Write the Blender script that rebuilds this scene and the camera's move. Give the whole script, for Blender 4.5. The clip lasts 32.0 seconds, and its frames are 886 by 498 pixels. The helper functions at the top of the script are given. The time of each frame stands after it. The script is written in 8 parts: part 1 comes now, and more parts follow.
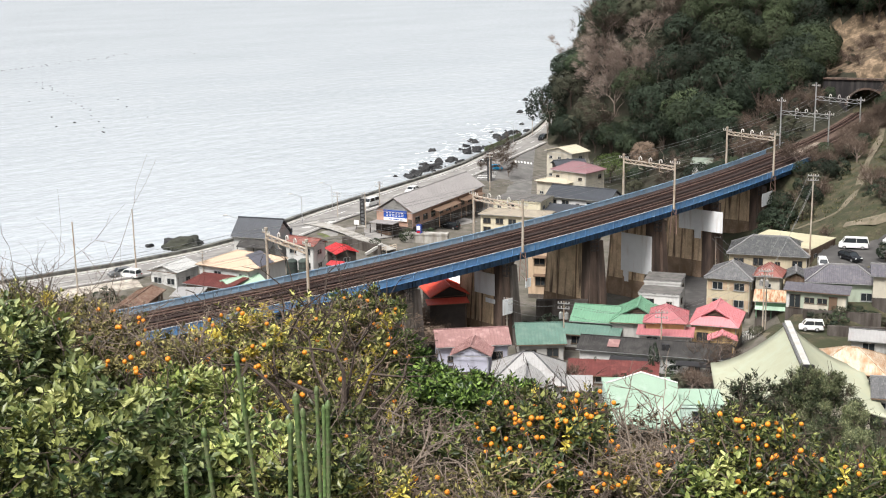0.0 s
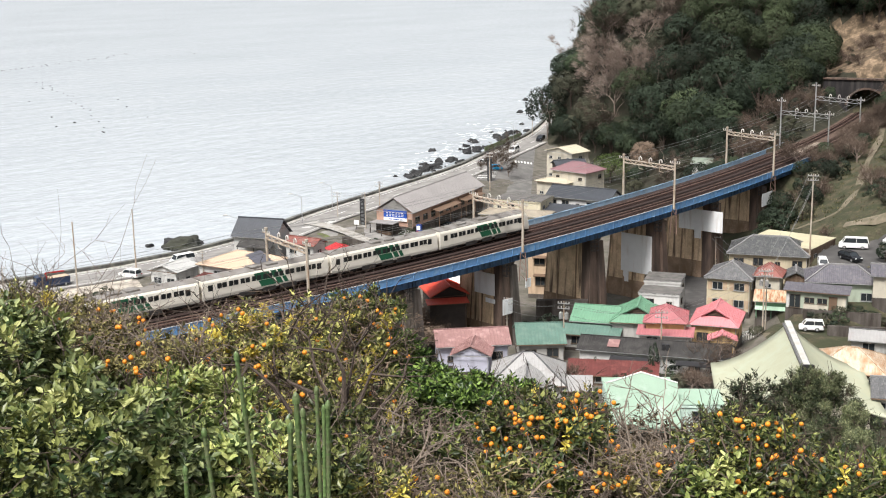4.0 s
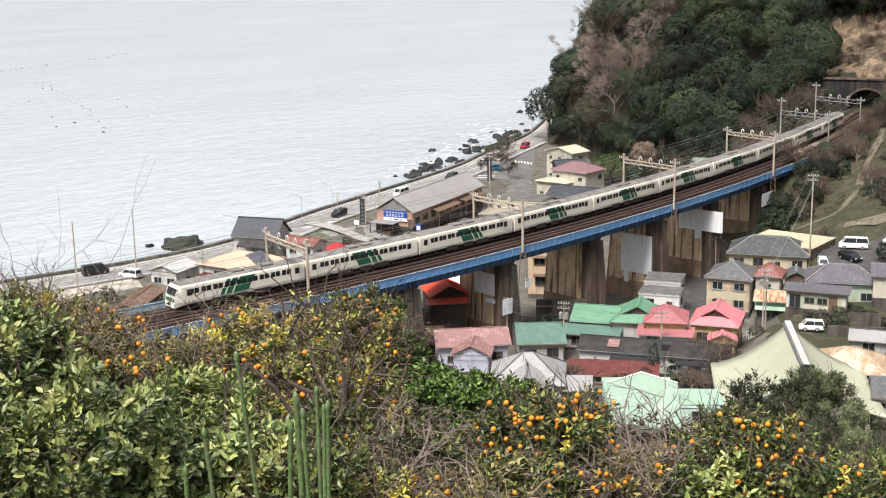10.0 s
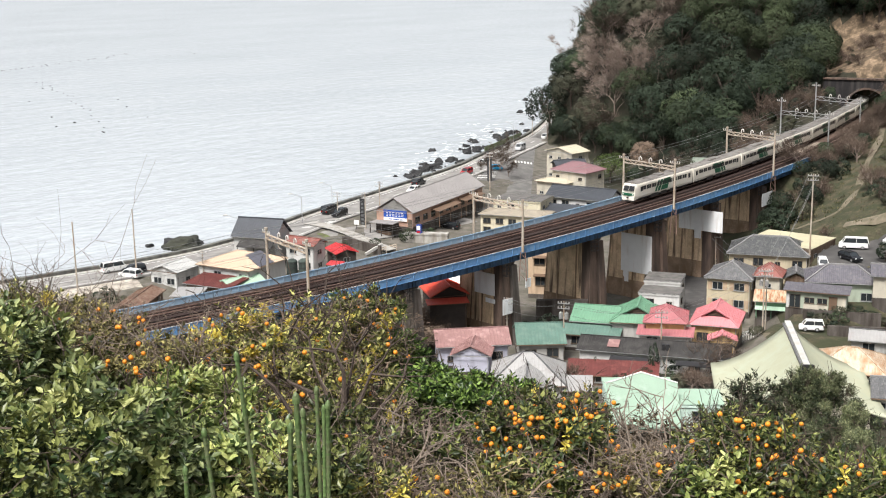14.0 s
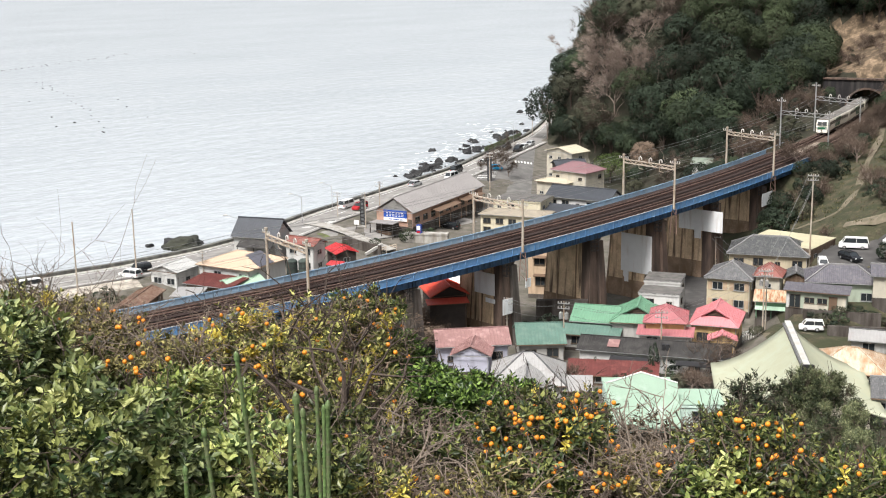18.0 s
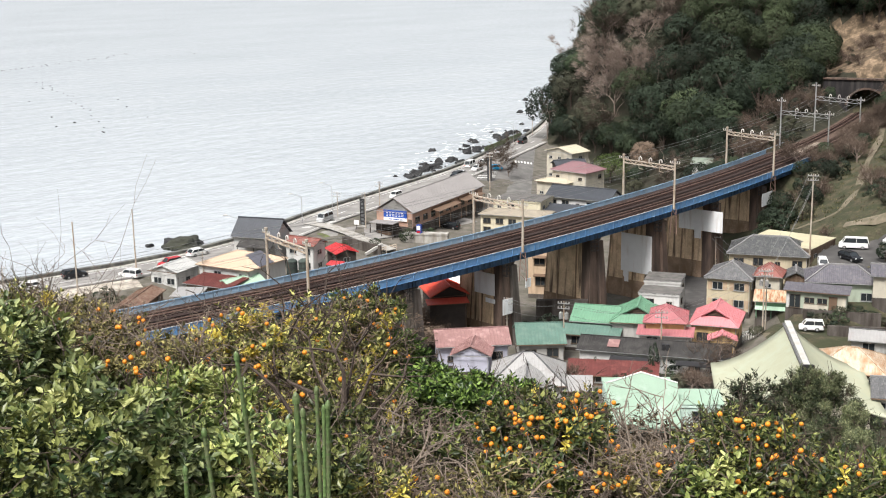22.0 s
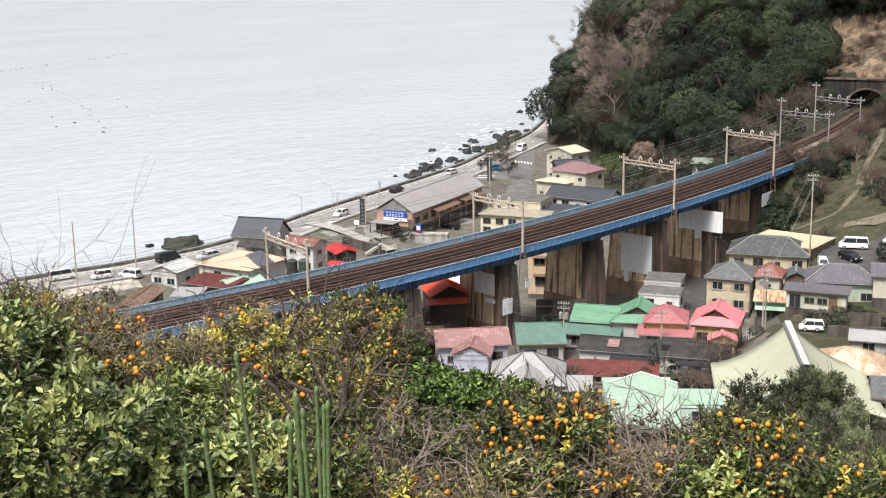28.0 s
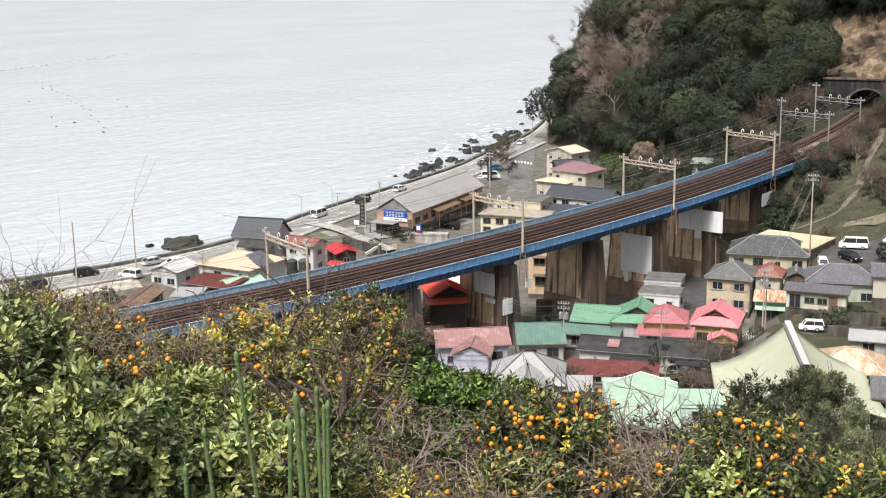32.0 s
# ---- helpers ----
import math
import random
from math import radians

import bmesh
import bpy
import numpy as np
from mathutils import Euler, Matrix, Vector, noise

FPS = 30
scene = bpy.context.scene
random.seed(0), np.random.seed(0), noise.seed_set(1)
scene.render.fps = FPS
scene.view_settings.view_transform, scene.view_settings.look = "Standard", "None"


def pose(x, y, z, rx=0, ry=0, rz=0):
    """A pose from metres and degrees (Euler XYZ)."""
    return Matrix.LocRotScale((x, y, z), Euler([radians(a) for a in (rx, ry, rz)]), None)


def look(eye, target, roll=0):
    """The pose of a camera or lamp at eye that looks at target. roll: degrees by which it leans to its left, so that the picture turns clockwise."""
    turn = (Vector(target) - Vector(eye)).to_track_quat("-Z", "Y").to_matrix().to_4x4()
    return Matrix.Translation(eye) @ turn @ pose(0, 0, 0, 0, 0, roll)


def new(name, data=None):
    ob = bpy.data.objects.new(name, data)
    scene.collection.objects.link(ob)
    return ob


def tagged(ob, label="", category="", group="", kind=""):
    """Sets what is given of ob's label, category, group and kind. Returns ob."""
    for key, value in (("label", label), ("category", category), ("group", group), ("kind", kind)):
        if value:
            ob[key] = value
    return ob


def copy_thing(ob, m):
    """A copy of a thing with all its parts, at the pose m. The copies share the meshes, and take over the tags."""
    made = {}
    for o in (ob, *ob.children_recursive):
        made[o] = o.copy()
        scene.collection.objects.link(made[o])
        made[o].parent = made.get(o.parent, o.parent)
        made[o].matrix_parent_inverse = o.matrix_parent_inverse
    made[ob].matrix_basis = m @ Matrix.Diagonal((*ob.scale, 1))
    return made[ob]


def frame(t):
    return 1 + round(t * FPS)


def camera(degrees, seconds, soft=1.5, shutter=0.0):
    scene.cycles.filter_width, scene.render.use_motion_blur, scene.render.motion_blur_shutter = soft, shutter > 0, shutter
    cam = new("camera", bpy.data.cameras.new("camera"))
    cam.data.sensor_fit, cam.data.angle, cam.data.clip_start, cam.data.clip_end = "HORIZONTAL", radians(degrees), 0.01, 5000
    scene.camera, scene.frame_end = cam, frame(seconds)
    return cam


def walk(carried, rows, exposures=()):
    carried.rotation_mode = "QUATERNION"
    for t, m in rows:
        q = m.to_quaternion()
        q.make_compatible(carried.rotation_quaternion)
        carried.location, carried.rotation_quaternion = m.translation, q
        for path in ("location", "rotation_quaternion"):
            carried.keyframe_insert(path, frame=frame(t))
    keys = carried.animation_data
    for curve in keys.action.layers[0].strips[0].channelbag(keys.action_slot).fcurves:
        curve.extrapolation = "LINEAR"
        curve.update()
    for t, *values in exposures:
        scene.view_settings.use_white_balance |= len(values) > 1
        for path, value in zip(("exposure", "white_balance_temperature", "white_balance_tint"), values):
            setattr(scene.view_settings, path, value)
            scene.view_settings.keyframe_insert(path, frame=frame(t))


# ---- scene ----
# camera: a phone on a stand high on the orchard slope, looking down over the bay
EYE_Z = 67.99
cam = camera(38.42, 32.0, soft=1.1)
CAM = pose(0, 0, EYE_Z, 90 - 13.087) @ pose(0, 0, 0, 0, 0, -1.045)
walk(cam, [(0.0, CAM), (32.0, CAM)], [(0.0, 0.85), (28.0, 0.85), (32.0, 0.85)])

# overcast daylight: pale sky and a wide, weak sun
SUN_AZ, SUN_EL = radians(-150), radians(58)
world = bpy.data.worlds.new("sky")
scene.world = world
world.use_nodes = True
wn = world.node_tree
sky = wn.nodes.new("ShaderNodeTexSky")
sky.sky_type, sky.sun_disc = "NISHITA", False
sky.sun_elevation, sky.sun_rotation = SUN_EL, SUN_AZ
sky.air_density, sky.dust_density, sky.ozone_density = 1.0, 4.0, 1.0
pale = wn.nodes.new("ShaderNodeHueSaturation")
pale.inputs["Saturation"].default_value = 0.25
wn.links.new(sky.outputs[0], pale.inputs["Color"])
wn.links.new(pale.outputs[0], wn.nodes["Background"].inputs[0])
wn.nodes["Background"].inputs[1].default_value = 0.09
sun_data = bpy.data.lights.new("sun", "SUN")
sun_data.energy, sun_data.angle, sun_data.color = 3.1, radians(18), (1.0, 0.97, 0.93)
sun_lamp = new("sun", sun_data)
sun_way = Vector((math.sin(SUN_AZ) * math.cos(SUN_EL), math.cos(SUN_AZ) * math.cos(SUN_EL), math.sin(SUN_EL)))
sun_lamp.matrix_world = look(sun_way * 300, (0, 0, 0))

# ---------------------------------------------------------------- materials
MATS = {}


def mat(name, rgb, rough=0.7, var=0.25, scale=0.8, fine=9.0, bump=0.15, metal=0.0, rib=None, stain=None, amount=0.35,
        rand=0.1, spec=0.4, streak=None):
    """A weathered surface: coarse and fine noise, optional ribs (axis, period in metres), stains, vertical streaks."""
    m = bpy.data.materials.new(name)
    m.use_nodes = True
    nt = m.node_tree
    N, L = nt.nodes.new, nt.links.new
    bsdf = nt.nodes["Principled BSDF"]
    bsdf.inputs["Roughness"].default_value = rough
    bsdf.inputs["Metallic"].default_value = metal
    bsdf.inputs["Specular IOR Level"].default_value = spec
    tc = N("ShaderNodeTexCoord")
    coarse, grain = N("ShaderNodeTexNoise"), N("ShaderNodeTexNoise")
    coarse.inputs["Scale"].default_value, grain.inputs["Scale"].default_value = scale, fine
    coarse.inputs["Detail"].default_value, grain.inputs["Detail"].default_value = 5, 4
    info = N("ShaderNodeObjectInfo")
    shift = N("ShaderNodeVectorMath")
    shift.operation = "ADD"
    seed = N("ShaderNodeMath")
    seed.operation, seed.inputs[1].default_value = "MULTIPLY", 37.0
    L(info.outputs["Random"], seed.inputs[0])
    L(tc.outputs["Object"], shift.inputs[0])
    L(seed.outputs[0], shift.inputs[1])
    for n in (coarse, grain):
        L(shift.outputs[0], n.inputs["Vector"])
    total = N("ShaderNodeMath")
    total.operation = "ADD"
    L(coarse.outputs["Fac"], total.inputs[0])
    L(grain.outputs["Fac"], total.inputs[1])
    rng = N("ShaderNodeMapRange")
    rng.inputs["From Min"].default_value, rng.inputs["From Max"].default_value = 0.7, 1.3
    rng.inputs["To Min"].default_value, rng.inputs["To Max"].default_value = 1 - var, 1 + var
    L(total.outputs[0], rng.inputs["Value"])
    vary = N("ShaderNodeMapRange")
    vary.inputs["To Min"].default_value, vary.inputs["To Max"].default_value = 1 - rand, 1 + rand
    L(info.outputs["Random"], vary.inputs["Value"])
    prod = N("ShaderNodeMath")
    prod.operation = "MULTIPLY"
    L(rng.outputs[0], prod.inputs[0])
    L(vary.outputs[0], prod.inputs[1])
    col = N("ShaderNodeMix")
    col.data_type, col.blend_type = "RGBA", "MULTIPLY"
    col.inputs[0].default_value = 1.0
    col.inputs[6].default_value = (*rgb, 1)
    L(prod.outputs[0], col.inputs[7])
    out = col.outputs[2]
    if stain or streak:
        st = N("ShaderNodeTexNoise")
        st.inputs["Scale"].default_value, st.inputs["Detail"].default_value = (1.0 if streak else scale * 1.7), 6
        src = shift.outputs[0]
        if streak:
            mp = N("ShaderNodeMapping")
            mp.inputs["Scale"].default_value = streak
            L(src, mp.inputs["Vector"])
            src = mp.outputs[0]
        L(src, st.inputs["Vector"])
        ramp = N("ShaderNodeMapRange")
        ramp.inputs["From Min"].default_value, ramp.inputs["From Max"].default_value = 0.62 - amount * 0.5, 0.72 - amount * 0.2
        L(st.outputs["Fac"], ramp.inputs["Value"])
        mix = N("ShaderNodeMix")
        mix.data_type = "RGBA"
        mix.inputs[7].default_value = (*(stain or (0.1, 0.09, 0.08)), 1)
        L(ramp.outputs[0], mix.inputs[0])
        L(out, mix.inputs[6])
        out = mix.outputs[2]
    L(out, bsdf.inputs["Base Color"])
    height = grain.outputs["Fac"]
    if rib:
        wave = N("ShaderNodeTexWave")
        wave.bands_direction = rib[0]
        wave.inputs["Scale"].default_value = 1.0 / rib[1] * 0.314
        wave.inputs["Distortion"].default_value = 0.0
        L(tc.outputs["Object"], wave.inputs["Vector"])
        add = N("ShaderNodeMath")
        add.operation = "MULTIPLY_ADD"
        add.inputs[1].default_value = 2.5
        L(wave.outputs["Fac"], add.inputs[0])
        L(grain.outputs["Fac"], add.inputs[2])
        height = add.outputs[0]
    bp = N("ShaderNodeBump")
    bp.inputs["Strength"].default_value = min(1.0, bump * (1.2 if rib else 1))
    bp.inputs["Distance"].default_value = 0.05
    L(height, bp.inputs["Height"])
    L(bp.outputs[0], bsdf.inputs["Normal"])
    MATS[name] = m
    return m


def leaf_mat(name, a, b, rough=0.5, trans=0.2, gloss=0.28):
    """Leaves that vary from a to b, leaf by leaf, and let some light through."""
    m = bpy.data.materials.new(name)
    m.use_nodes = True
    nt = m.node_tree
    N, L = nt.nodes.new, nt.links.new
    bsdf = nt.nodes["Principled BSDF"]
    bsdf.inputs["Roughness"].default_value = rough
    bsdf.inputs["Specular IOR Level"].default_value = gloss
    geo, info = N("ShaderNodeNewGeometry"), N("ShaderNodeObjectInfo")
    ramp = N("ShaderNodeMix")
    ramp.data_type = "RGBA"
    ramp.inputs[6].default_value, ramp.inputs[7].default_value = (*a, 1), (*b, 1)
    few = N("ShaderNodeMath")
    few.operation, few.inputs[1].default_value = "POWER", 2.1
    L(geo.outputs["Random Per Island"], few.inputs[0])
    L(few.outputs[0], ramp.inputs[0])
    vary = N("ShaderNodeMapRange")
    vary.inputs["To Min"].default_value, vary.inputs["To Max"].default_value = 0.6, 1.4
    L(info.outputs["Random"], vary.inputs["Value"])
    mul = N("ShaderNodeMix")
    mul.data_type, mul.blend_type = "RGBA", "MULTIPLY"
    mul.inputs[0].default_value = 1.0
    L(ramp.outputs[2], mul.inputs[6])
    L(vary.outputs[0], mul.inputs[7])
    L(mul.outputs[2], bsdf.inputs["Base Color"])
    tr = N("ShaderNodeBsdfTranslucent")
    L(mul.outputs[2], tr.inputs["Color"])
    sh = N("ShaderNodeMixShader")
    sh.inputs[0].default_value = trans
    L(bsdf.outputs[0], sh.inputs[1])
    L(tr.outputs[0], sh.inputs[2])
    L(sh.outputs[0], nt.nodes["Material Output"].inputs["Surface"])
    MATS[name] = m
    return m


def glass_mat(name, rgb, rough=0.08):
    m = bpy.data.materials.new(name)
    m.use_nodes = True
    b = m.node_tree.nodes["Principled BSDF"]
    b.inputs["Base Color"].default_value = (*rgb, 1)
    b.inputs["Roughness"].default_value = rough
    b.inputs["Specular IOR Level"].default_value = 0.6
    MATS[name] = m
    return m


# roofs
mat("roof_yellow", (0.43, 0.395, 0.27), 0.55, 0.12, 0.4, rib=("X", 0.6))
mat("tile_dark", (0.062, 0.064, 0.066), 0.55, 0.3, 0.9, 4, 0.2, rib=("X", 0.3), stain=(0.12, 0.12, 0.115), amount=0.25)
mat("tile_grey", (0.105, 0.105, 0.108), 0.5, 0.3, 0.9, 4, 0.2, rib=("X", 0.3), stain=(0.16, 0.157, 0.155), amount=0.25)
mat("tile_slate", (0.105, 0.10, 0.115), 0.5, 0.25, 0.9, 4, 0.2, rib=("X", 0.3), stain=(0.15, 0.142, 0.15), amount=0.25)
mat("tile_charcoal", (0.055, 0.06, 0.07), 0.5, 0.25, 0.7, 4, 0.1, rib=("X", 0.45))
mat("roof_redbrown", (0.235, 0.085, 0.07), 0.6, 0.2, 0.8, rib=("X", 0.4), stain=(0.24, 0.14, 0.12), amount=0.25)
mat("roof_rust", (0.36, 0.14, 0.06), 0.8, 0.35, 0.9, rib=("X", 0.25), stain=(0.50, 0.44, 0.32), streak=(3.0, 0.5, 1.0), amount=0.5)
mat("roof_rustpale", (0.48, 0.40, 0.31), 0.8, 0.2, 0.9, rib=("X", 0.4), stain=(0.36, 0.215, 0.12), streak=(1.1, 0.35, 1.0), amount=0.42)
mat("roof_pink", (0.53, 0.205, 0.22), 0.45, 0.1, 0.6, rib=("X", 0.42), rand=0.04)
mat("roof_crimson", (0.37, 0.14, 0.15), 0.5, 0.15, 0.6, rib=("X", 0.42), rand=0.05)
mat("roof_green", (0.135, 0.265, 0.175), 0.5, 0.12, 0.6, rib=("X", 0.42), rand=0.04, stain=(0.13, 0.28, 0.18), amount=0.2)
mat("roof_dkgreen", (0.095, 0.165, 0.135), 0.5, 0.2, 0.6, rib=("X", 0.5), stain=(0.13, 0.20, 0.165), amount=0.3)
mat("roof_black", (0.036, 0.034, 0.033), 0.7, 0.3, 0.4, stain=(0.06, 0.057, 0.054), spec=0.25)
mat("roof_maroon", (0.115, 0.032, 0.028), 0.55, 0.2, 0.6, rib=("X", 0.45), stain=(0.18, 0.06, 0.05), amount=0.2)
mat("roof_ribgrey", (0.32, 0.315, 0.31), 0.6, 0.1, 0.6, rib=("X", 0.45), stain=(0.27, 0.255, 0.25), amount=0.25)
mat("roof_rose", (0.25, 0.14, 0.132), 0.55, 0.12, 0.6, rib=("X", 0.42), stain=(0.38, 0.24, 0.225), amount=0.25)
mat("roof_dustpink", (0.25, 0.145, 0.155), 0.5, 0.1, 0.6, rib=("X", 0.42))
mat("roof_flatgrey", (0.10, 0.095, 0.09), 0.85, 0.3, 0.5, stain=(0.15, 0.14, 0.13))
mat("tile_ridge", (0.22, 0.215, 0.215), 0.6, 0.2, 1.0)
mat("roof_red", (0.46, 0.045, 0.05), 0.5, 0.1, 0.6, rib=("X", 0.4), rand=0.05)
mat("roof_orange", (0.64, 0.095, 0.06), 0.5, 0.1, 0.6, rib=("X", 0.4), rand=0.05)
mat("roof_white", (0.46, 0.46, 0.45), 0.5, 0.1, 0.6, rib=("X", 0.5))
mat("roof_tan", (0.56, 0.43, 0.32), 0.6, 0.1, 0.6, rib=("X", 0.35))
mat("roof_mint", (0.36, 0.50, 0.38), 0.5, 0.1, 0.6, rib=("X", 0.4))
mat("roof_huts", (0.17, 0.21, 0.165), 0.8, 0.25, 0.6, rib=("X", 0.4), stain=(0.24, 0.25, 0.22))
mat("roof_palemint", (0.27, 0.375, 0.29), 0.7, 0.08, 0.4, stain=(0.335, 0.42, 0.35), amount=0.2)
mat("roof_temple", (0.38, 0.385, 0.28), 0.65, 0.08, 0.35, stain=(0.38, 0.40, 0.30))
mat("roof_brown", (0.15, 0.085, 0.06), 0.8, 0.3, 0.6, rib=("X", 0.3), stain=(0.25, 0.18, 0.14))
mat("roof_greymetal", (0.27, 0.255, 0.25), 0.6, 0.12, 0.3, 9, 0.04, rib=("X", 0.5))
mat("roof_beige", (0.35, 0.305, 0.24), 0.75, 0.15, 0.5, stain=(0.27, 0.24, 0.195))
mat("roof_cream", (0.47, 0.425, 0.33), 0.6, 0.1, 0.5)
# walls
for n, c in (("wall_cream", (0.50, 0.43, 0.305)), ("wall_pale", (0.50, 0.46, 0.38)), ("wall_white", (0.56, 0.555, 0.54)),
             ("wall_grey", (0.40, 0.39, 0.37)), ("wall_green", (0.16, 0.28, 0.18)), ("wall_mint", (0.38, 0.43, 0.345)),
             ("wall_ochre", (0.52, 0.36, 0.17)), ("wall_lavender", (0.46, 0.46, 0.55)), ("wall_beige", (0.46, 0.34, 0.235)),
             ("wall_salmon", (0.52, 0.33, 0.25)), ("wall_beigeyellow", (0.56, 0.51, 0.38)), ("wall_paleMint", (0.55, 0.70, 0.62))):
    mat(n, c, 0.85, 0.1, 0.7, 14, 0.1, stain=tuple(v * 0.78 for v in c), streak=(1.2, 1.2, 0.25), amount=0.25)
mat("wall_brown", (0.13, 0.085, 0.06), 0.85, 0.3, 0.8, 14, 0.2, stain=(0.2, 0.15, 0.11), streak=(2, 2, 0.3))
mat("wall_dark", (0.055, 0.045, 0.04), 0.85, 0.3, 0.8, 14, 0.2)
mat("trim_white", (0.72, 0.71, 0.68), 0.6, 0.06)
mat("trim_brown", (0.14, 0.09, 0.06), 0.6, 0.15)
mat("aluminium", (0.45, 0.45, 0.45), 0.4, 0.1, metal=0.6)
mat("bronze_frame", (0.10, 0.075, 0.055), 0.5, 0.1)
glass_mat("glass", (0.025, 0.03, 0.034))
glass_mat("glass_train", (0.008, 0.009, 0.010), 0.3)
glass_mat("solar", (0.10, 0.10, 0.12), 0.3)
# concrete, steel, ground
mat("concrete", (0.36, 0.345, 0.32), 0.9, 0.18, 0.5, 12, 0.2, stain=(0.24, 0.22, 0.19), streak=(1.1, 1.1, 0.2))
mat("concrete_pale", (0.50, 0.49, 0.47), 0.9, 0.12, 0.5, 12, 0.15, stain=(0.40, 0.38, 0.35))
mat("concrete_pole", (0.42, 0.37, 0.31), 0.85, 0.2, 0.8, 12, 0.1, stain=(0.33, 0.24, 0.17), streak=(3, 3, 0.4), amount=0.35)
mat("pier_pale", (0.24, 0.215, 0.19), 0.95, 0.3, 0.35, 7, 0.3, stain=(0.13, 0.11, 0.09), streak=(0.9, 0.9, 0.2), amount=0.4)
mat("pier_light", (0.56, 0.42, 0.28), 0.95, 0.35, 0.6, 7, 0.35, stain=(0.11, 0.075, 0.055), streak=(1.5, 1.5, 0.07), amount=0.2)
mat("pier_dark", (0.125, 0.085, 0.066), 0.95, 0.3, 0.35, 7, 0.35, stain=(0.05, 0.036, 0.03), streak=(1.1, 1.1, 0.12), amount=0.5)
mat("pier_base", (0.26, 0.185, 0.13), 0.95, 0.4, 0.4, 6, 0.4, stain=(0.18, 0.12, 0.075), streak=(0.7, 0.7, 0.4), amount=0.35)
mat("pier_grey", (0.105, 0.092, 0.082), 0.95, 0.25, 0.35, 7, 0.3, stain=(0.05, 0.04, 0.034), streak=(1.1, 1.1, 0.15), amount=0.5)
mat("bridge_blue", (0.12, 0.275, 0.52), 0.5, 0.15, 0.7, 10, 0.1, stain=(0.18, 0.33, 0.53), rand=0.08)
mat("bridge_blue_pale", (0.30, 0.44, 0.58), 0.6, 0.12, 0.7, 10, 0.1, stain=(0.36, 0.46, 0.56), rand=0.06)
mat("bridge_navy", (0.045, 0.085, 0.16), 0.6, 0.2, 0.7, 10, 0.1)
mat("rail_steel", (0.25, 0.16, 0.13), 0.45, 0.2, metal=0.1)
mat("rail_rust", (0.042, 0.021, 0.017), 0.8, 0.3, 2.0)
mat("sleeper", (0.030, 0.0155, 0.0125), 0.9, 0.35, 2.0, 15, 0.3, rand=0.3)
mat("deck", (0.026, 0.015, 0.013), 0.95, 0.35, 0.8, 10, 0.3, stain=(0.05, 0.028, 0.021))
mat("slab_tan", (0.25, 0.205, 0.165), 0.95, 0.35, 0.5, 12, 0.3, stain=(0.16, 0.125, 0.10))
mat("ballast", (0.095, 0.062, 0.047), 0.95, 0.35, 0.7, 22, 0.6, stain=(0.065, 0.04, 0.03))
mat("panel_grey", (0.74, 0.75, 0.76), 0.6, 0.08, 0.5, 10, 0.05, stain=(0.62, 0.60, 0.59), streak=(1.5, 1.5, 0.2), amount=0.2)
mat("asphalt", (0.225, 0.215, 0.205), 0.9, 0.15, 0.25, 30, 0.1, stain=(0.27, 0.26, 0.245))
mat("asphalt_mid", (0.125, 0.12, 0.115), 0.9, 0.2, 0.25, 30, 0.1, stain=(0.17, 0.165, 0.155))
mat("asphalt_dark", (0.056, 0.053, 0.052), 0.9, 0.2, 0.25, 30, 0.1, stain=(0.08, 0.076, 0.073))
mat("lane_paint", (0.74, 0.74, 0.72), 0.7, 0.12, 3)
mat("gravel", (0.40, 0.365, 0.31), 0.95, 0.25, 0.3, 20, 0.3, stain=(0.24, 0.21, 0.18))
mat("portal_stone", (0.020, 0.018, 0.019), 0.95, 0.3, 0.4, 8, 0.4, stain=(0.05, 0.045, 0.042), streak=(0.9, 0.9, 0.12), amount=0.25)
mat("seawall", (0.085, 0.085, 0.08), 0.95, 0.3, 0.4, 8, 0.3, stain=(0.16, 0.16, 0.14), streak=(0.8, 0.8, 0.25))
mat("rock", (0.022, 0.022, 0.023), 0.75, 0.35, 0.5, 6, 0.6)
mat("bark", (0.07, 0.052, 0.042), 0.95, 0.3, 2, 20, 0.5)
mat("bark_grey", (0.185, 0.148, 0.12), 0.95, 0.3, 2, 20, 0.5)
mat("twig", (0.075, 0.056, 0.042), 0.95, 0.3, 2, 20, 0.3)
mat("twig_pale", (0.13, 0.10, 0.078), 0.95, 0.35, 2, 20, 0.3)
mat("stake_green", (0.109, 0.174, 0.061), 0.45, 0.35, 6, 40, 0.2, stain=(0.13, 0.14, 0.075), amount=0.35)
mat("train_cream", (0.80, 0.755, 0.665), 0.4, 0.05, 0.5, 12, 0.03, rand=0.03)
mat("train_green", (0.02, 0.115, 0.06), 0.4, 0.08, 0.5, rand=0.02)
# Near black: the darkness inside the tunnel bore is put into this colour.
mat("soot", (0.012, 0.011, 0.010), 0.95, 0.2, 0.5)
mat("train_roof", (0.17, 0.155, 0.14), 0.75, 0.2, 0.5, stain=(0.22, 0.21, 0.20))
mat("train_under", (0.045, 0.04, 0.038), 0.8, 0.25, 2)
mat("rubber", (0.02, 0.02, 0.02), 0.8, 0.1, 5)
mat("black_steel", (0.025, 0.025, 0.027), 0.5, 0.1, 2)
mat("wire_mat", (0.20, 0.20, 0.20), 0.6, 0.05)
mat("insulator", (0.50, 0.48, 0.45), 0.3, 0.05)
mat("sign_blue", (0.015, 0.07, 0.36), 0.5, 0.05)
mat("sign_white", (0.78, 0.78, 0.77), 0.5, 0.05)
